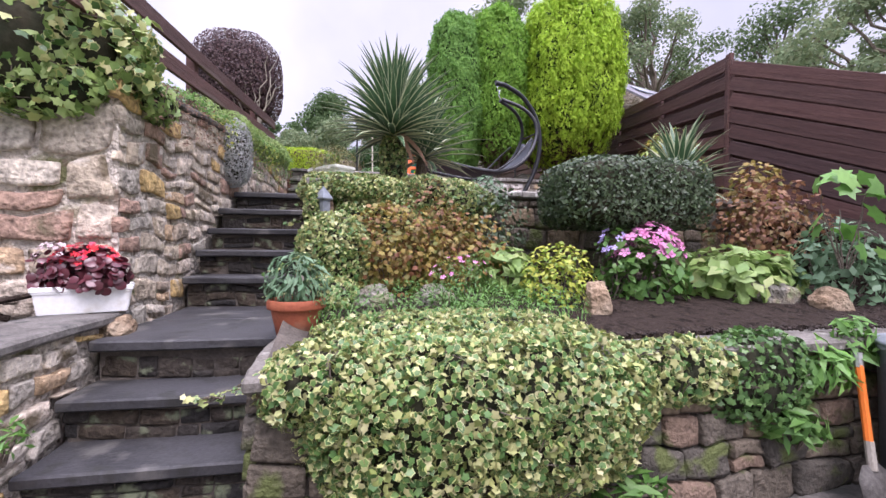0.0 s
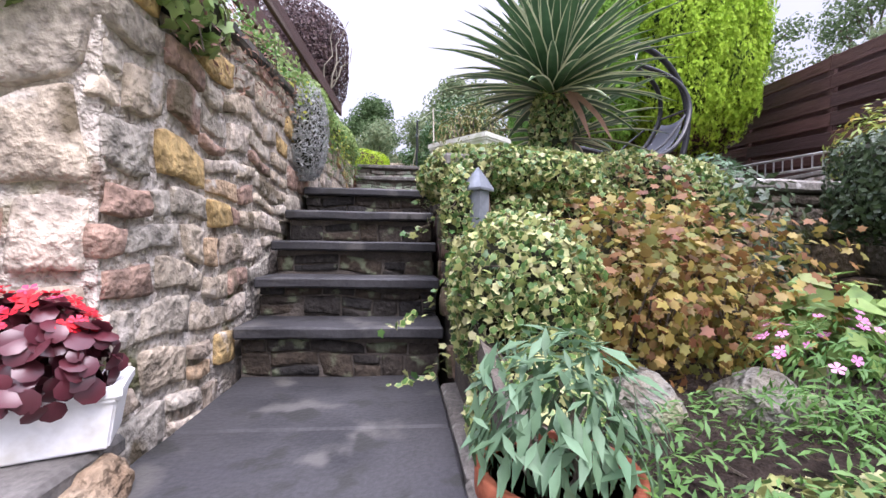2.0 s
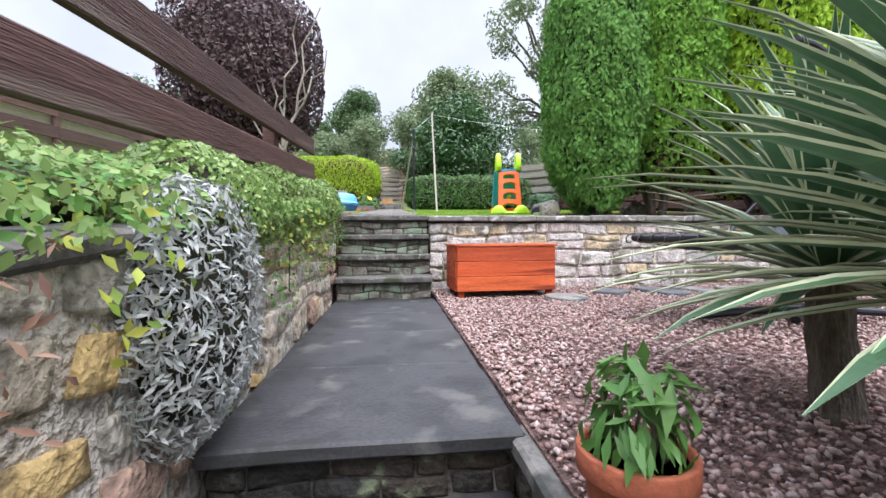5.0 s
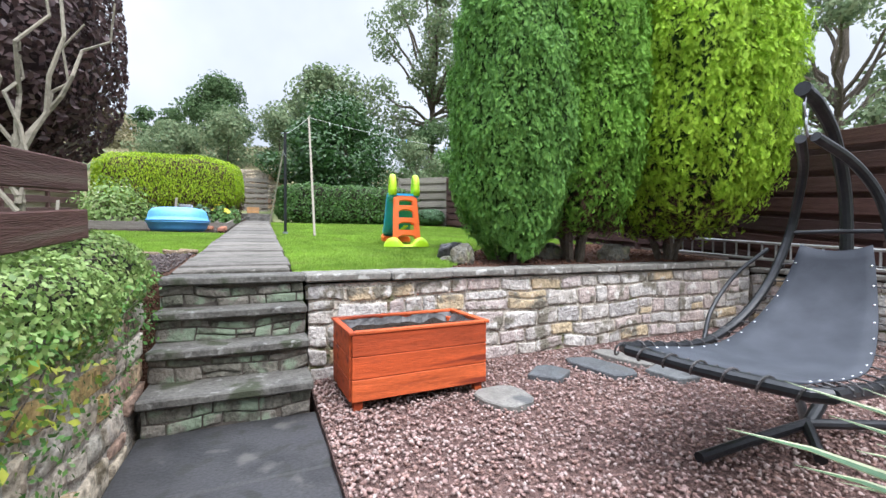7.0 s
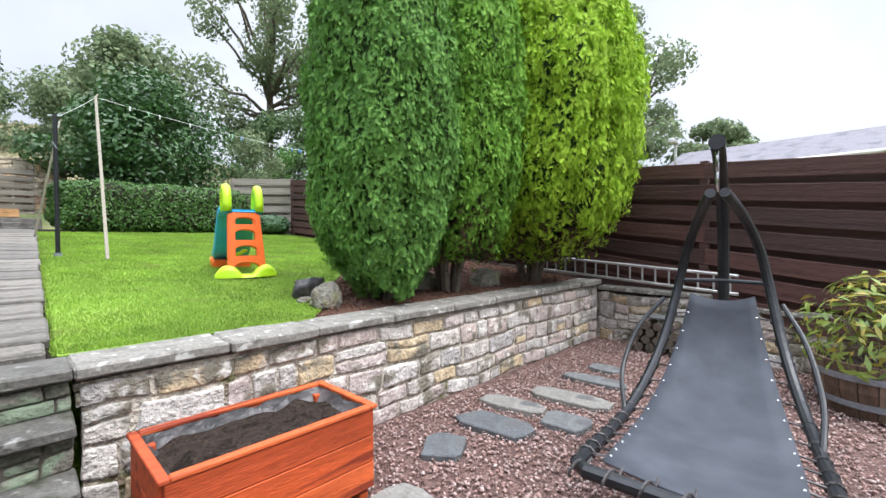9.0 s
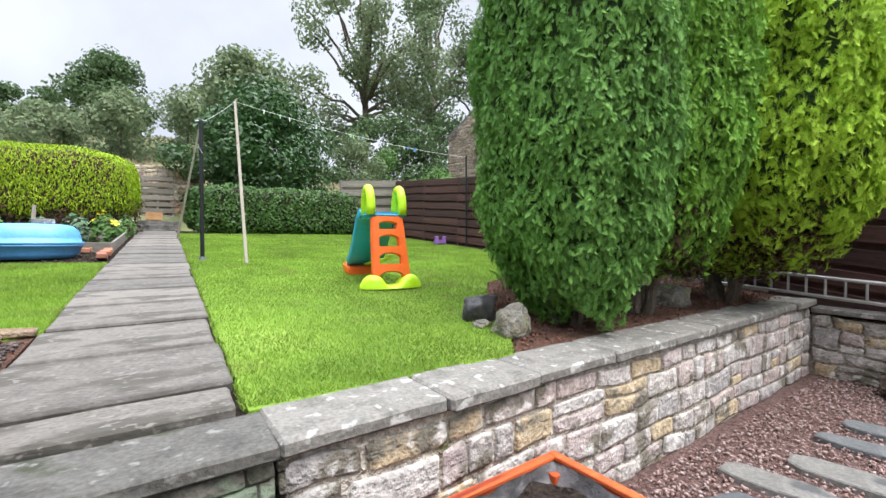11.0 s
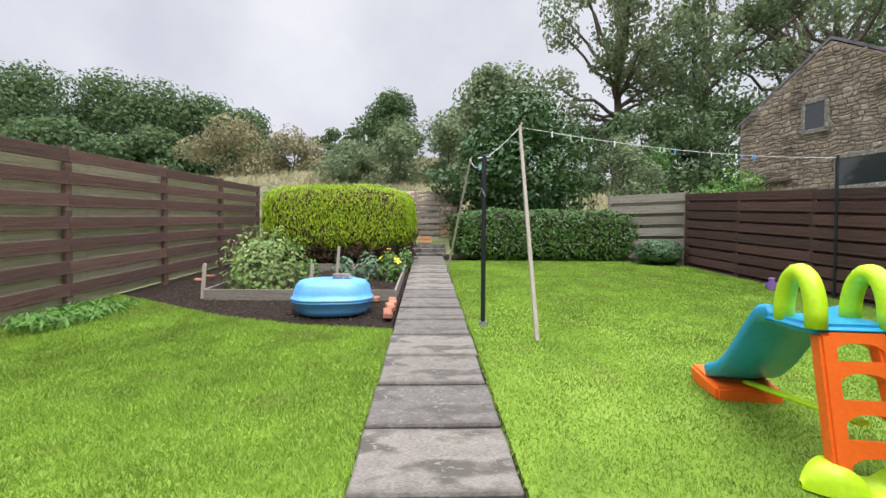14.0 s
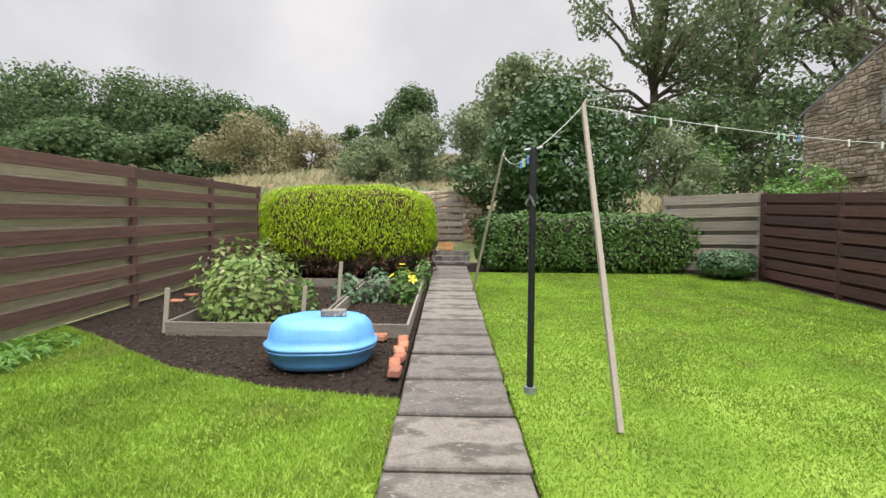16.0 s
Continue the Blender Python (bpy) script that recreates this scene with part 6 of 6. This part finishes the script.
def yard_things():
    t = thing("shovel", "shovel with orange shaft leaning on the wall", "shovel", (3.30, -5.99, -1.77))
    part("shaft", tube_bm([(0, -.02, .32), (.03, .05, .68)], .018, 8), surface("orange_shaft", [(.80, .20, .03)], 5, 40, .1, .5, 0), t, "orange plastic shaft")
    part("socket", tube_bm([(-.01, -.045, .2), (.0, -.02, .33)], .02, 8), WOOD_POST, t)
    part("grip", tube_bm([(.03, .05, .67), (.035, .062, .74)], .02, 8), ALU, t)
    V = [(-.09, -.09, 0), (0, -.1, -.005), (.09, -.09, 0), (-.1, -.05, .17), (0, -.075, .17), (.1, -.05, .17), (-.05, -.03, .22), (0, -.045, .23), (.05, -.03, .22)]
    ob = link("blade", mesh("blade", V, [(0, 1, 4, 3), (1, 2, 5, 4), (3, 4, 7, 6), (4, 5, 8, 7)], COPING_DARK, smooth=True), t, "worn steel blade")
    ob.modifiers.new("thick", "SOLIDIFY").thickness = .004
    b = thing("metal_bin", "pale grey metal bin standing by the wall", "bin", (3.66, -6.14, -1.77))
    part("body", lathe_bm([(.25, 0), (.26, .01), (.29, .76), (.3, .765), (.3, .79), (.285, .79)], 36), ZINC, b, smooth=True)
    part("lid", lathe_bm([(.285, .785), (.31, .79), (.31, .81), (.2, .84), (.0001, .85)], 36), ZINC, b, smooth=True)
    p = thing("old_plank", "weathered upright plank with an iron hook", "plank", (-1.15, -5.14, -.93))
    part("board", worn(box_bm(-.14, .12, -.02, .015, 0, .46, .01), .015, 6, 2), WOOD_GREY, p)
    part("hook", tube_bm(bez((-.06, -.03, .12), (-.06, -.045, .32), (-.02, -.045, .37), (.01, -.045, .33), (-.02, -.045, .3), n=5), .006, 6), BLACK_METAL, p, "rusty iron hook")
    c = thing("coal_heap", "heap of dark broken wood and debris", "debris", (-1.05, -5.3, -.93))
    rng = random.Random(3)
    for i in range(26):
        x, y, z = rng.uniform(-.3, .25), rng.uniform(-.2, .1), rng.uniform(.02, .13)
        part("stick", tube_bm([(x, y, z), (x + rng.uniform(-.15, .15), y + rng.uniform(-.1, .1), z + rng.uniform(-.02, .05))], rng.uniform(.012, .025), 5), SOIL if i % 2 else BARK, c)


yard_things()


# ---------------------------------------------------------------- lawn things
def slide():
    t = thing("toddler_slide", "orange, blue and lime plastic toddler slide", "slide", (2.0, 2.30, lawn_z(2.3)), -9)
    V, F, n = [], [], 32
    for i in range(n + 1):
        x = -.31 + .62 * i / n
        e = abs(x) / .31
        hump = max(.028 if e < .45 else .0, .125 * max(0, 1 - ((e - .60) / .42) ** 2) ** .7) + .006
        w = .012 + .10 * (1 - e ** 3)
        V += [(x, .02 + w * k, hump * q) for k, q in ((-1, 0), (-.92, .55), (-.6, 1), (.6, 1), (.92, .55), (1, 0))]
    for i in range(n):
        F += [(i * 6 + k, i * 6 + 6 + k, i * 6 + 7 + k, i * 6 + 1 + k) for k in range(5)]
    F += [tuple(range(5, -1, -1)), tuple(n * 6 + k for k in range(6))]
    link("base", mesh("base", V, F, LIME, smooth=True), t, "lime green base with two rounded feet")
    lean, top = .17, .70

    def at(x, u, off=0.0):
        return Vector((x, -.01 + lean * u + off, .05 + (top - .05) * u))
    for s in (-1, 1):
        bm = bmesh.new()
        w = lambda u: .155 - .03 * u
        R = [[bm.verts.new(at(s * (w(u) + dx), u, dy)) for dx, dy in ((-.038, -.03), (.038, -.03), (.038, .05), (-.038, .05))] for u in (0, .25, .5, .75, 1)]
        for A, B in zip(R, R[1:]):
            for k in range(4):
                bm.faces.new((A[k], A[(k + 1) % 4], B[(k + 1) % 4], B[k]))
        bm.faces.new(R[0][::-1])
        bm.faces.new(R[-1])
        bmesh.ops.recalc_face_normals(bm, faces=bm.faces)
        bmesh.ops.bevel(bm, geom=bm.edges[:], offset=.012, segments=2, affect="EDGES")
        part("stile", bm, ORANGE, t)
    for u, hh, arch in ((.22, .07, .06), (.49, .06, .07), (.76, .055, .07), (.965, .05, .05)):
        half = .15 - .03 * u
        bm = bmesh.new()
        top_line = [(half * (k / 5 - 1), hh / 2) for k in range(11)]
        low_line = [(x, -hh / 2 - arch * abs(x / half) ** 3) for x, _ in top_line]
        front, rear = [[(bm.verts.new((x, y, z0)), bm.verts.new((x, y, z1))) for (x, z0), (_, z1) in zip(low_line, top_line)] for y in (-.028, .03)]
        for k in range(10):
            for q in ((front[k][0], front[k + 1][0], front[k + 1][1], front[k][1]), (rear[k + 1][0], rear[k][0], rear[k][1], rear[k + 1][1]),
                      (front[k][1], front[k + 1][1], rear[k + 1][1], rear[k][1]), (front[k + 1][0], front[k][0], rear[k][0], rear[k + 1][0])):
                bm.faces.new(q)
        ob = part("rung", bm, ORANGE, t)
        ob.matrix_basis = Matrix.Translation(at(0, u)) @ Matrix.Rotation(-.255, 4, "X")
    part("platform", box_bm(-.21, .21, .13, .50, .69, .745, .025, 3), BLUE_SLIDE, t, "bright blue platform")
    curve = bez((0, .46, .72), (0, .56, .69), (0, .68, .56), (0, .84, .37), (0, .98, .25), (0, 1.12, .19), n=5)
    V, F = [], []
    prof = ((-.215, .05), (-.20, .075), (-.17, .07), (-.155, .0), (0, -.012), (.155, .0), (.17, .07), (.20, .075), (.215, .05), (.2, -.02), (0, -.035), (-.2, -.02))
    for p in curve:
        for x, z in prof:
            V.append((x, p.y, p.z + z))
    m = len(prof)
    for i in range(len(curve) - 1):
        for k in range(m):
            F.append((i * m + k, i * m + (k + 1) % m, (i + 1) * m + (k + 1) % m, (i + 1) * m + k))
    F += [tuple(range(m - 1, -1, -1)), tuple(range((len(curve) - 1) * m, len(curve) * m))]
    link("chute", mesh("chute", V, F, BLUE_SLIDE, smooth=True), t, "bright blue curved chute")
    bm = box_bm(-.215, .215, .94, 1.28, 0, .15, .02, 2)
    for v in bm.verts:
        if v.co.y > 1.2 and v.co.z > .08:
            v.co.z += .05
            v.co.y += .05
    part("end_block", bm, ORANGE, t, "orange end block")
    part("brace", box_bm(-.03, .03, .08, 1.0, -.012, .012, .008), LIME, t).matrix_basis = Matrix.Translation((0, 0, .30)) @ Matrix.Rotation(-.12, 4, "X")
    for s in (-1, 1):
        loop = [(s * .163, .27 + .115 * math.cos(a), .72 + .27 * math.sin(a) ** .8 if math.sin(a) > 0 else .72) for a in [math.pi * k / 14 for k in range(15)]]
        part("handle", tube_bm(loop, [.046] * 15, 10), LIME, t, "lime green loop handle", True)


slide()


def sandpit():
    t = thing("sandpit_shell", "closed sky-blue plastic shell sandpit", "sandpit", (-1.21, 5.70, lawn_z(5.70) - .02), 6)

    def bowl(name, levels, lab):
        V, F = [], []
        n = 48
        for k, z, sc in levels:
            for i in range(n):
                a = 2 * math.pi * i / n
                r = 1 + sc * abs(math.cos(3 * a)) - sc / 2
                V.append((.485 * k * r * math.copysign(abs(math.cos(a)) ** .82, math.cos(a)), .40 * k * r * math.copysign(abs(math.sin(a)) ** .82, math.sin(a)), z * 1.22))
        for q in range(len(levels) - 1):
            F += [(q * n + i, q * n + (i + 1) % n, (q + 1) * n + (i + 1) % n, (q + 1) * n + i) for i in range(n)]
        F += [tuple(range(n - 1, -1, -1)), tuple(range((len(levels) - 1) * n, len(levels) * n))]
        link(name, mesh(name, V, F, BLUE_SHELL, smooth=True), t, lab)
    bowl("bowl", [(.70, 0, 0), (.82, .01, .02), (.90, .05, .04), (.96, .125, .05), (1.0, .13, .03), (1.0, .145, .03), (.95, .147, .03)], "")
    bowl("lid", [(.97, .15, .03), (1.015, .152, .03), (1.015, .17, .03), (.955, .175, .05), (.93, .22, .07), (.88, .29, .08), (.78, .335, .07), (.60, .352, .03), (.3, .357, 0), (.05, .357, 0)], "")
    b = part("brick", box_bm(-.11, .11, -.05, .05, 0, .06, .008), COPING, None)
    b.matrix_world = pose(-1.09, 5.64, lawn_z(5.70) + .413, 0, 0, 12)
    tagged(b, "mossy grey brick weighing down the lid", "brick")


sandpit()


def washing_line():
    p = thing("line_pole", "black painted steel washing-line pole", "washing line pole", (.573, 5.09, 1.13))
    part("pole", tube_bm([(0, 0, -.1), (0, 0, 1.88)], .026, 12), BLACK_METAL, p)
    part("ground_socket", tube_bm([(0, 0, -.05), (0, 0, .06)], .045, 12), ZINC, p)
    part("cleat", tube_bm([(-.07, 0, 1.86), (.07, 0, 1.88)], .012, 8), ZINC, p)
    part("cleat", tube_bm([(-.05, 0, 1.45), (-.03, -.04, 1.52), (.01, -.02, 1.44)], .01, 6), ZINC, p)
    for a, b in (((1.03, 4.52, 1.11), (1.012, 5.31, 3.40)), ((.353, 8.87, 1.42), (.72, 8.0, 3.55))):
        t = thing("line_prop", "pale wooden clothes prop leaning under the line", "clothes prop", a, group="clothes props")
        v = Vector(b) - Vector(a)
        part("shaft", tube_bm([Vector(), v * .5, v], [.026, .025, .022], 4), WOOD_POST, t)
        part("fork", tube_bm([v, v + Vector((.03, 0, .05))], .012, 5), WOOD_POST, t)
    r = thing("washing_line", "thin white washing line with plastic pegs", "washing line", (.573, 5.09, 2.98))
    o = Vector((.573, 5.09, 2.98))
    far = Vector((6.05, 6.5, 3.36))
    runs = [(o, Vector((1.012, 5.31, 3.40)), .02), (Vector((1.012, 5.31, 3.40)), far, .10), (o, Vector((.72, 8.0, 3.55)), .12)]
    cols = [surface("peg_white", [(.7, .72, .72)], 5, 9, .1, .5, 0), surface("peg_blue", [(.12, .3, .7)], 5, 9, .1, .5, 0), surface("peg_green", [(.35, .6, .4)], 5, 9, .1, .5, 0)]
    for k, (a, b, sag) in enumerate(runs):
        pts = [a.lerp(b, i / 16) - o - Vector((0, 0, sag * 4 * (i / 16) * (1 - i / 16))) for i in range(17)]
        part("rope", tube_bm(pts, .004, 5), ROPE, r)
        if k:
            rng = random.Random(k)
            for i in range(13 if k == 1 else 9):
                u = rng.uniform(.06, .8) if k == 1 else rng.uniform(.02, .28)
                q = a.lerp(b, u) - o - Vector((0, 0, sag * 4 * u * (1 - u)))
                part("peg", box_bm(q.x - .008, q.x + .008, q.y - .006, q.y + .006, q.z - .055, q.z + .015, .003), cols[i % 3], r)
    f = thing("fence_pole", "black steel line pole on the fence", "washing line pole", (6.05, 6.5, 1.2))
    part("pole", tube_bm([(0, 0, -.1), (0, 0, 2.19)], .024, 10), BLACK_METAL, f)


washing_line()


def raised_beds():
    def frame_bed(label, x0, x1, y0, y1):
        t = thing("raised_bed", label, "raised bed", (0, 0, 0))
        for k, (a, b) in enumerate((((x0, y0), (x1, y0)), ((x1, y0), (x1, y1)), ((x1, y1), (x0, y1)), ((x0, y1), (x0, y0)))):
            board(t, a, b, lawn_z(a[1]) - .04, lawn_z(b[1]) - .04, .17, .03, 0, WOOD_GREY, "plank")
    frame_bed("weathered plank raised bed of dark soil", -3.15, -1.55, 6.42, 9.2)
    frame_bed("weathered plank raised bed beside the path", -1.48, -.50, 6.42, 9.2)
    for x, y, h in ((-3.22, 6.5, .48), (-1.85, 7.0, .42), (-1.62, 7.78, .62)):
        b = part("stake", box_bm(-.025, .025, -.012, .012, -.1, h, .003), WOOD_POST, None)
        b.matrix_world = pose(x, y, lawn_z(y), 0, 4, 10)
        tagged(b, "pale wooden stake beside the raised bed", "stake", "bed stakes")
    rng = random.Random(6)
    for i in range(9):
        b = part("brick", worn(box_bm(-.1, .1, -.05, .05, 0, .06, .008), .004, 9, 1), BRICK, None)
        x, y = ((-.50 - .02 * (i % 2), 5.35 + .16 * i) if i < 6 else (-.68 - .02 * i, 6.28))
        b.matrix_world = pose(x, y, lawn_z(y) + (.005 if i < 6 else .0), rng.uniform(-4, 4), rng.uniform(-8, 8), 90 + rng.uniform(-20, 20) if i < 6 else rng.uniform(-10, 10))
        tagged(b, "loose reddish brick edging the bed", "brick", "loose bricks")
    for x, y, a in ((-.62, 1.66, 20), (-.80, 1.52, 40), (-1.0, 1.36, 55), (-.5, 1.74, 5), (-4.0, 7.9, 10), (-4.05, 8.3, 60)):
        b = part("edging_stone", worn(box_bm(-.085, .085, -.05, .05, 0, .035, .008), .008, 9, 2), ROCK_RUST if x > -2 else BRICK, None)
        b.matrix_world = pose(x, y, lawn_z(y) - .005, 3, 4, a)
        tagged(b, "flat reddish edging stone beside the lawn", "edging stone", "edging stones")


raised_beds()


def small_lawn_things():
    t = thing("toy_castle", "small lilac plastic toy by the fence", "toy", (5.75, 7.2, lawn_z(7.2)))
    m = surface("lilac_plastic", [(.26, .13, .42)], 5, 30, .1, .5, 0)
    part("body", box_bm(-.12, .12, -.09, .09, .02, .11, .012, 2), m, t)
    for sx in (-1, 1):
        part("tower", lathe_bm([(.045, 0), (.045, .16), (.05, .165), (.05, .19), (.03, .2)], 12), m, t).location = (sx * .11, -.05, 0)


small_lawn_things()


# ---------------------------------------------------------------- end of the path
def garden_end():
    w = thing("wall_far", "old rubble wall closing the garden path", "wall", kind="structure")
    prism("mortar_core", [(-1.6, 14.6), (1.1, 14.6), (1.1, 15), (-1.6, 15)], lambda x, y: 1.2, lambda x, y: 3.75, MORTAR, w)
    rubble(w, (-1.6, 14.58), (1.1, 14.58), lambda s: 1.7, lambda s: 3.75, .2, STONE, 25, .016, .03, .03)
    g = thing("garden_gate", "weathered slatted timber gate at the path end", "gate", (-.05, 14.35, 1.95))
    for k in range(7):
        part("slat", box_bm(-.42, .42, -.02, .005, .12 + .2 * k, .25 + .2 * k, .005), WOOD_GREY, g)
    for x in (-.4, 0, .4):
        part("stile", box_bm(x - .03, x + .03, .006, .04, 0, 1.5, .005), WOOD_POST if x == 0 else WOOD_GREY, g)
    for k in range(3):
        b = part("end_step", worn(box_bm(-.5, .5, 12.45 + .35 * k, 12.83 + .35 * k, 1.2, 1.72 + .13 * k, .012), .006, 7, 2), COPING_DARK, None)
        tagged(b, "rough stone step at the path end", "step", "steps at the path end")
    x = thing("wooden_box", "small orange-brown wooden box on the step", "box", (-.12, 13.3, 1.98))
    for z in (.02, .13):
        part("slat", box_bm(-.2, .2, -.15, -.13, z, z + .1, .004), surface("fresh_timber", [(.45, .24, .10), (.52, .30, .14)], 5, 40, .3, .8, .3), x)
    part("body", box_bm(-.2, .2, -.128, .15, 0, .22, .006), WOOD_POST, x)


garden_end()


# ---------------------------------------------------------------- houses beyond the fence
def stone_house():
    h = thing("stone_house", "old rubble-stone gabled house behind the fence", "house", (13.4, 18.0, 0))
    a, b = Vector((0, 0, 0)), Vector((1.9, -6.0, 0))
    L = (b - a).length
    ang = math.atan2(b.y, b.x)
    m = Matrix.Rotation(ang, 4, "Z")
    eave, peak = 7.15, 9.35
    D = 9.0

    def gab(s):
        return eave + (peak - eave) * (1 - abs(2 * s / L - 1))
    V = [(0, .02, -2), (L, .02, -2), (L, .02, eave), (L / 2, .02, peak), (0, .02, eave), (0, D, -2), (L, D, -2), (L, D, eave), (L / 2, D, peak), (0, D, eave)]
    F = [(0, 1, 2, 3, 4), (9, 8, 7, 6, 5), (1, 6, 7, 2), (5, 0, 4, 9)]
    link("wall", mesh("wall", V, F, surface("house_side", [(.34, .27, .20), (.26, .20, .15)], 2, 9, .5, .95, .8)), h, m=m)
    wall = h
    rubble(wall, (0, 0), (b.x, b.y), lambda s: 2.2, lambda s: gab(s) - .05, .17, HOUSE_STONE, 26, .03, .03, .05, (.8, 2.0), "wall_stone", True)
    far = m @ Vector((L, 6, 0))
    rubble(wall, (b.x, b.y), (far.x, far.y), lambda s: 2.2, lambda s: eave - .15, .17, HOUSE_STONE, 27, .03, .03, .05, (.8, 2.0), "wall_stone", True)
    for sgn, s0 in ((-1, 0), (1, L)):
        bm = bmesh.new()
        o = .15 * sgn
        q = [(s0 + o, -.0, eave - .12), (s0 + o, D, eave - .12), (L / 2, D, peak + .06), (L / 2, -.0, peak + .06)]
        vs = [bm.verts.new(p) for p in q] + [bm.verts.new((p[0], p[1], p[2] + .12)) for p in q]
        for f in ((0, 1, 2, 3), (7, 6, 5, 4), (0, 4, 5, 1), (1, 5, 6, 2), (2, 6, 7, 3), (3, 7, 4, 0)):
            bm.faces.new([vs[i] for i in f])
        bmesh.ops.recalc_face_normals(bm, faces=bm.faces)
        part("roof", bm, SLATE_ROOF, h).matrix_basis = m
    for s, z, w, hh in ((2.75, 6.3, .6, .95), (4.4, 4.1, 1.8, .95)):
        wd = part("window", box_bm(s - w / 2, s + w / 2, -.075, .02, z, z + hh, .01), GLASS, h, "dark window set in stone")
        wd.matrix_basis = m
        for x0, x1, z0, z1 in ((s - w / 2 - .12, s - w / 2, z - .1, z + hh + .12), (s + w / 2, s + w / 2 + .12, z - .1, z + hh + .12), (s - w / 2 - .12, s + w / 2 + .12, z + hh, z + hh + .16), (s - w / 2 - .12, s + w / 2 + .12, z - .16, z)):
            part("surround", box_bm(x0, x1, -.10, .02, z0, z1, .01), COPING, wd)
    dr = part("hatch", box_bm(1.0, 2.0, -.09, .02, 2.2, 4.0, .01), surface("pale_pink_paint", [(.62, .50, .45)], 3, 20, .15, .7, .1), h, "pale boarded hatch")
    dr.matrix_basis = m
    part("beam", box_bm(.4, 2.0, -.2, .02, 4.5, 4.62, .01), BARK, h).matrix_basis = m
    sk = part("skylight", box_bm(L - 1.9, L - .9, 1.2, 2.4, 0, .06, .01), ZINC, h, "pale roof window")
    sl = math.atan2(eave - peak, L / 2)
    sk.matrix_basis = m @ Matrix.Translation((L / 2, 0, peak + .2)) @ Matrix.Rotation(-sl, 4, "Y") @ Matrix.Translation((-L / 2, 0, 0))


stone_house()


def brick_house():
    h = thing("brick_cottage", "long low brick building with slate roof", "house", (21, -9, -1.8))
    part("wall", box_bm(0, 7, 0, 13, 0, 6.1, .02), BRICK, h)
    bm = bmesh.new()
    q = [(-.3, -.3, 6.1), (-.3, 13.3, 6.1), (3.5, 13.3, 7.6), (3.5, -.3, 7.6), (7.3, -.3, 6.1), (7.3, 13.3, 6.1)]
    vs = [bm.verts.new(p) for p in q]
    for f in ((0, 3, 2, 1), (3, 4, 5, 2), (0, 4, 3), (1, 2, 5), (0, 1, 5, 4)):
        bm.faces.new([vs[i] for i in f])
    bmesh.ops.recalc_face_normals(bm, faces=bm.faces)
    part("roof", bm, SLATE_ROOF, h)
    part("gutter", tube_bm([(-.32, -.3, 6.08), (-.32, 13.3, 6.08)], .07, 8), WHITE_PLASTIC, h)
    s = thing("street_lamp", "tall pale street lamp behind the fence", "street lamp", (16.5, 2.3, -1.8))
    part("pole", tube_bm([(0, 0, 0), (0, 0, 6.5)], [.07, .05], 8), ALU, s)
    part("head", box_bm(-.5, .1, -.1, .1, 6.45, 6.6, .03), ALU, s)


brick_house()
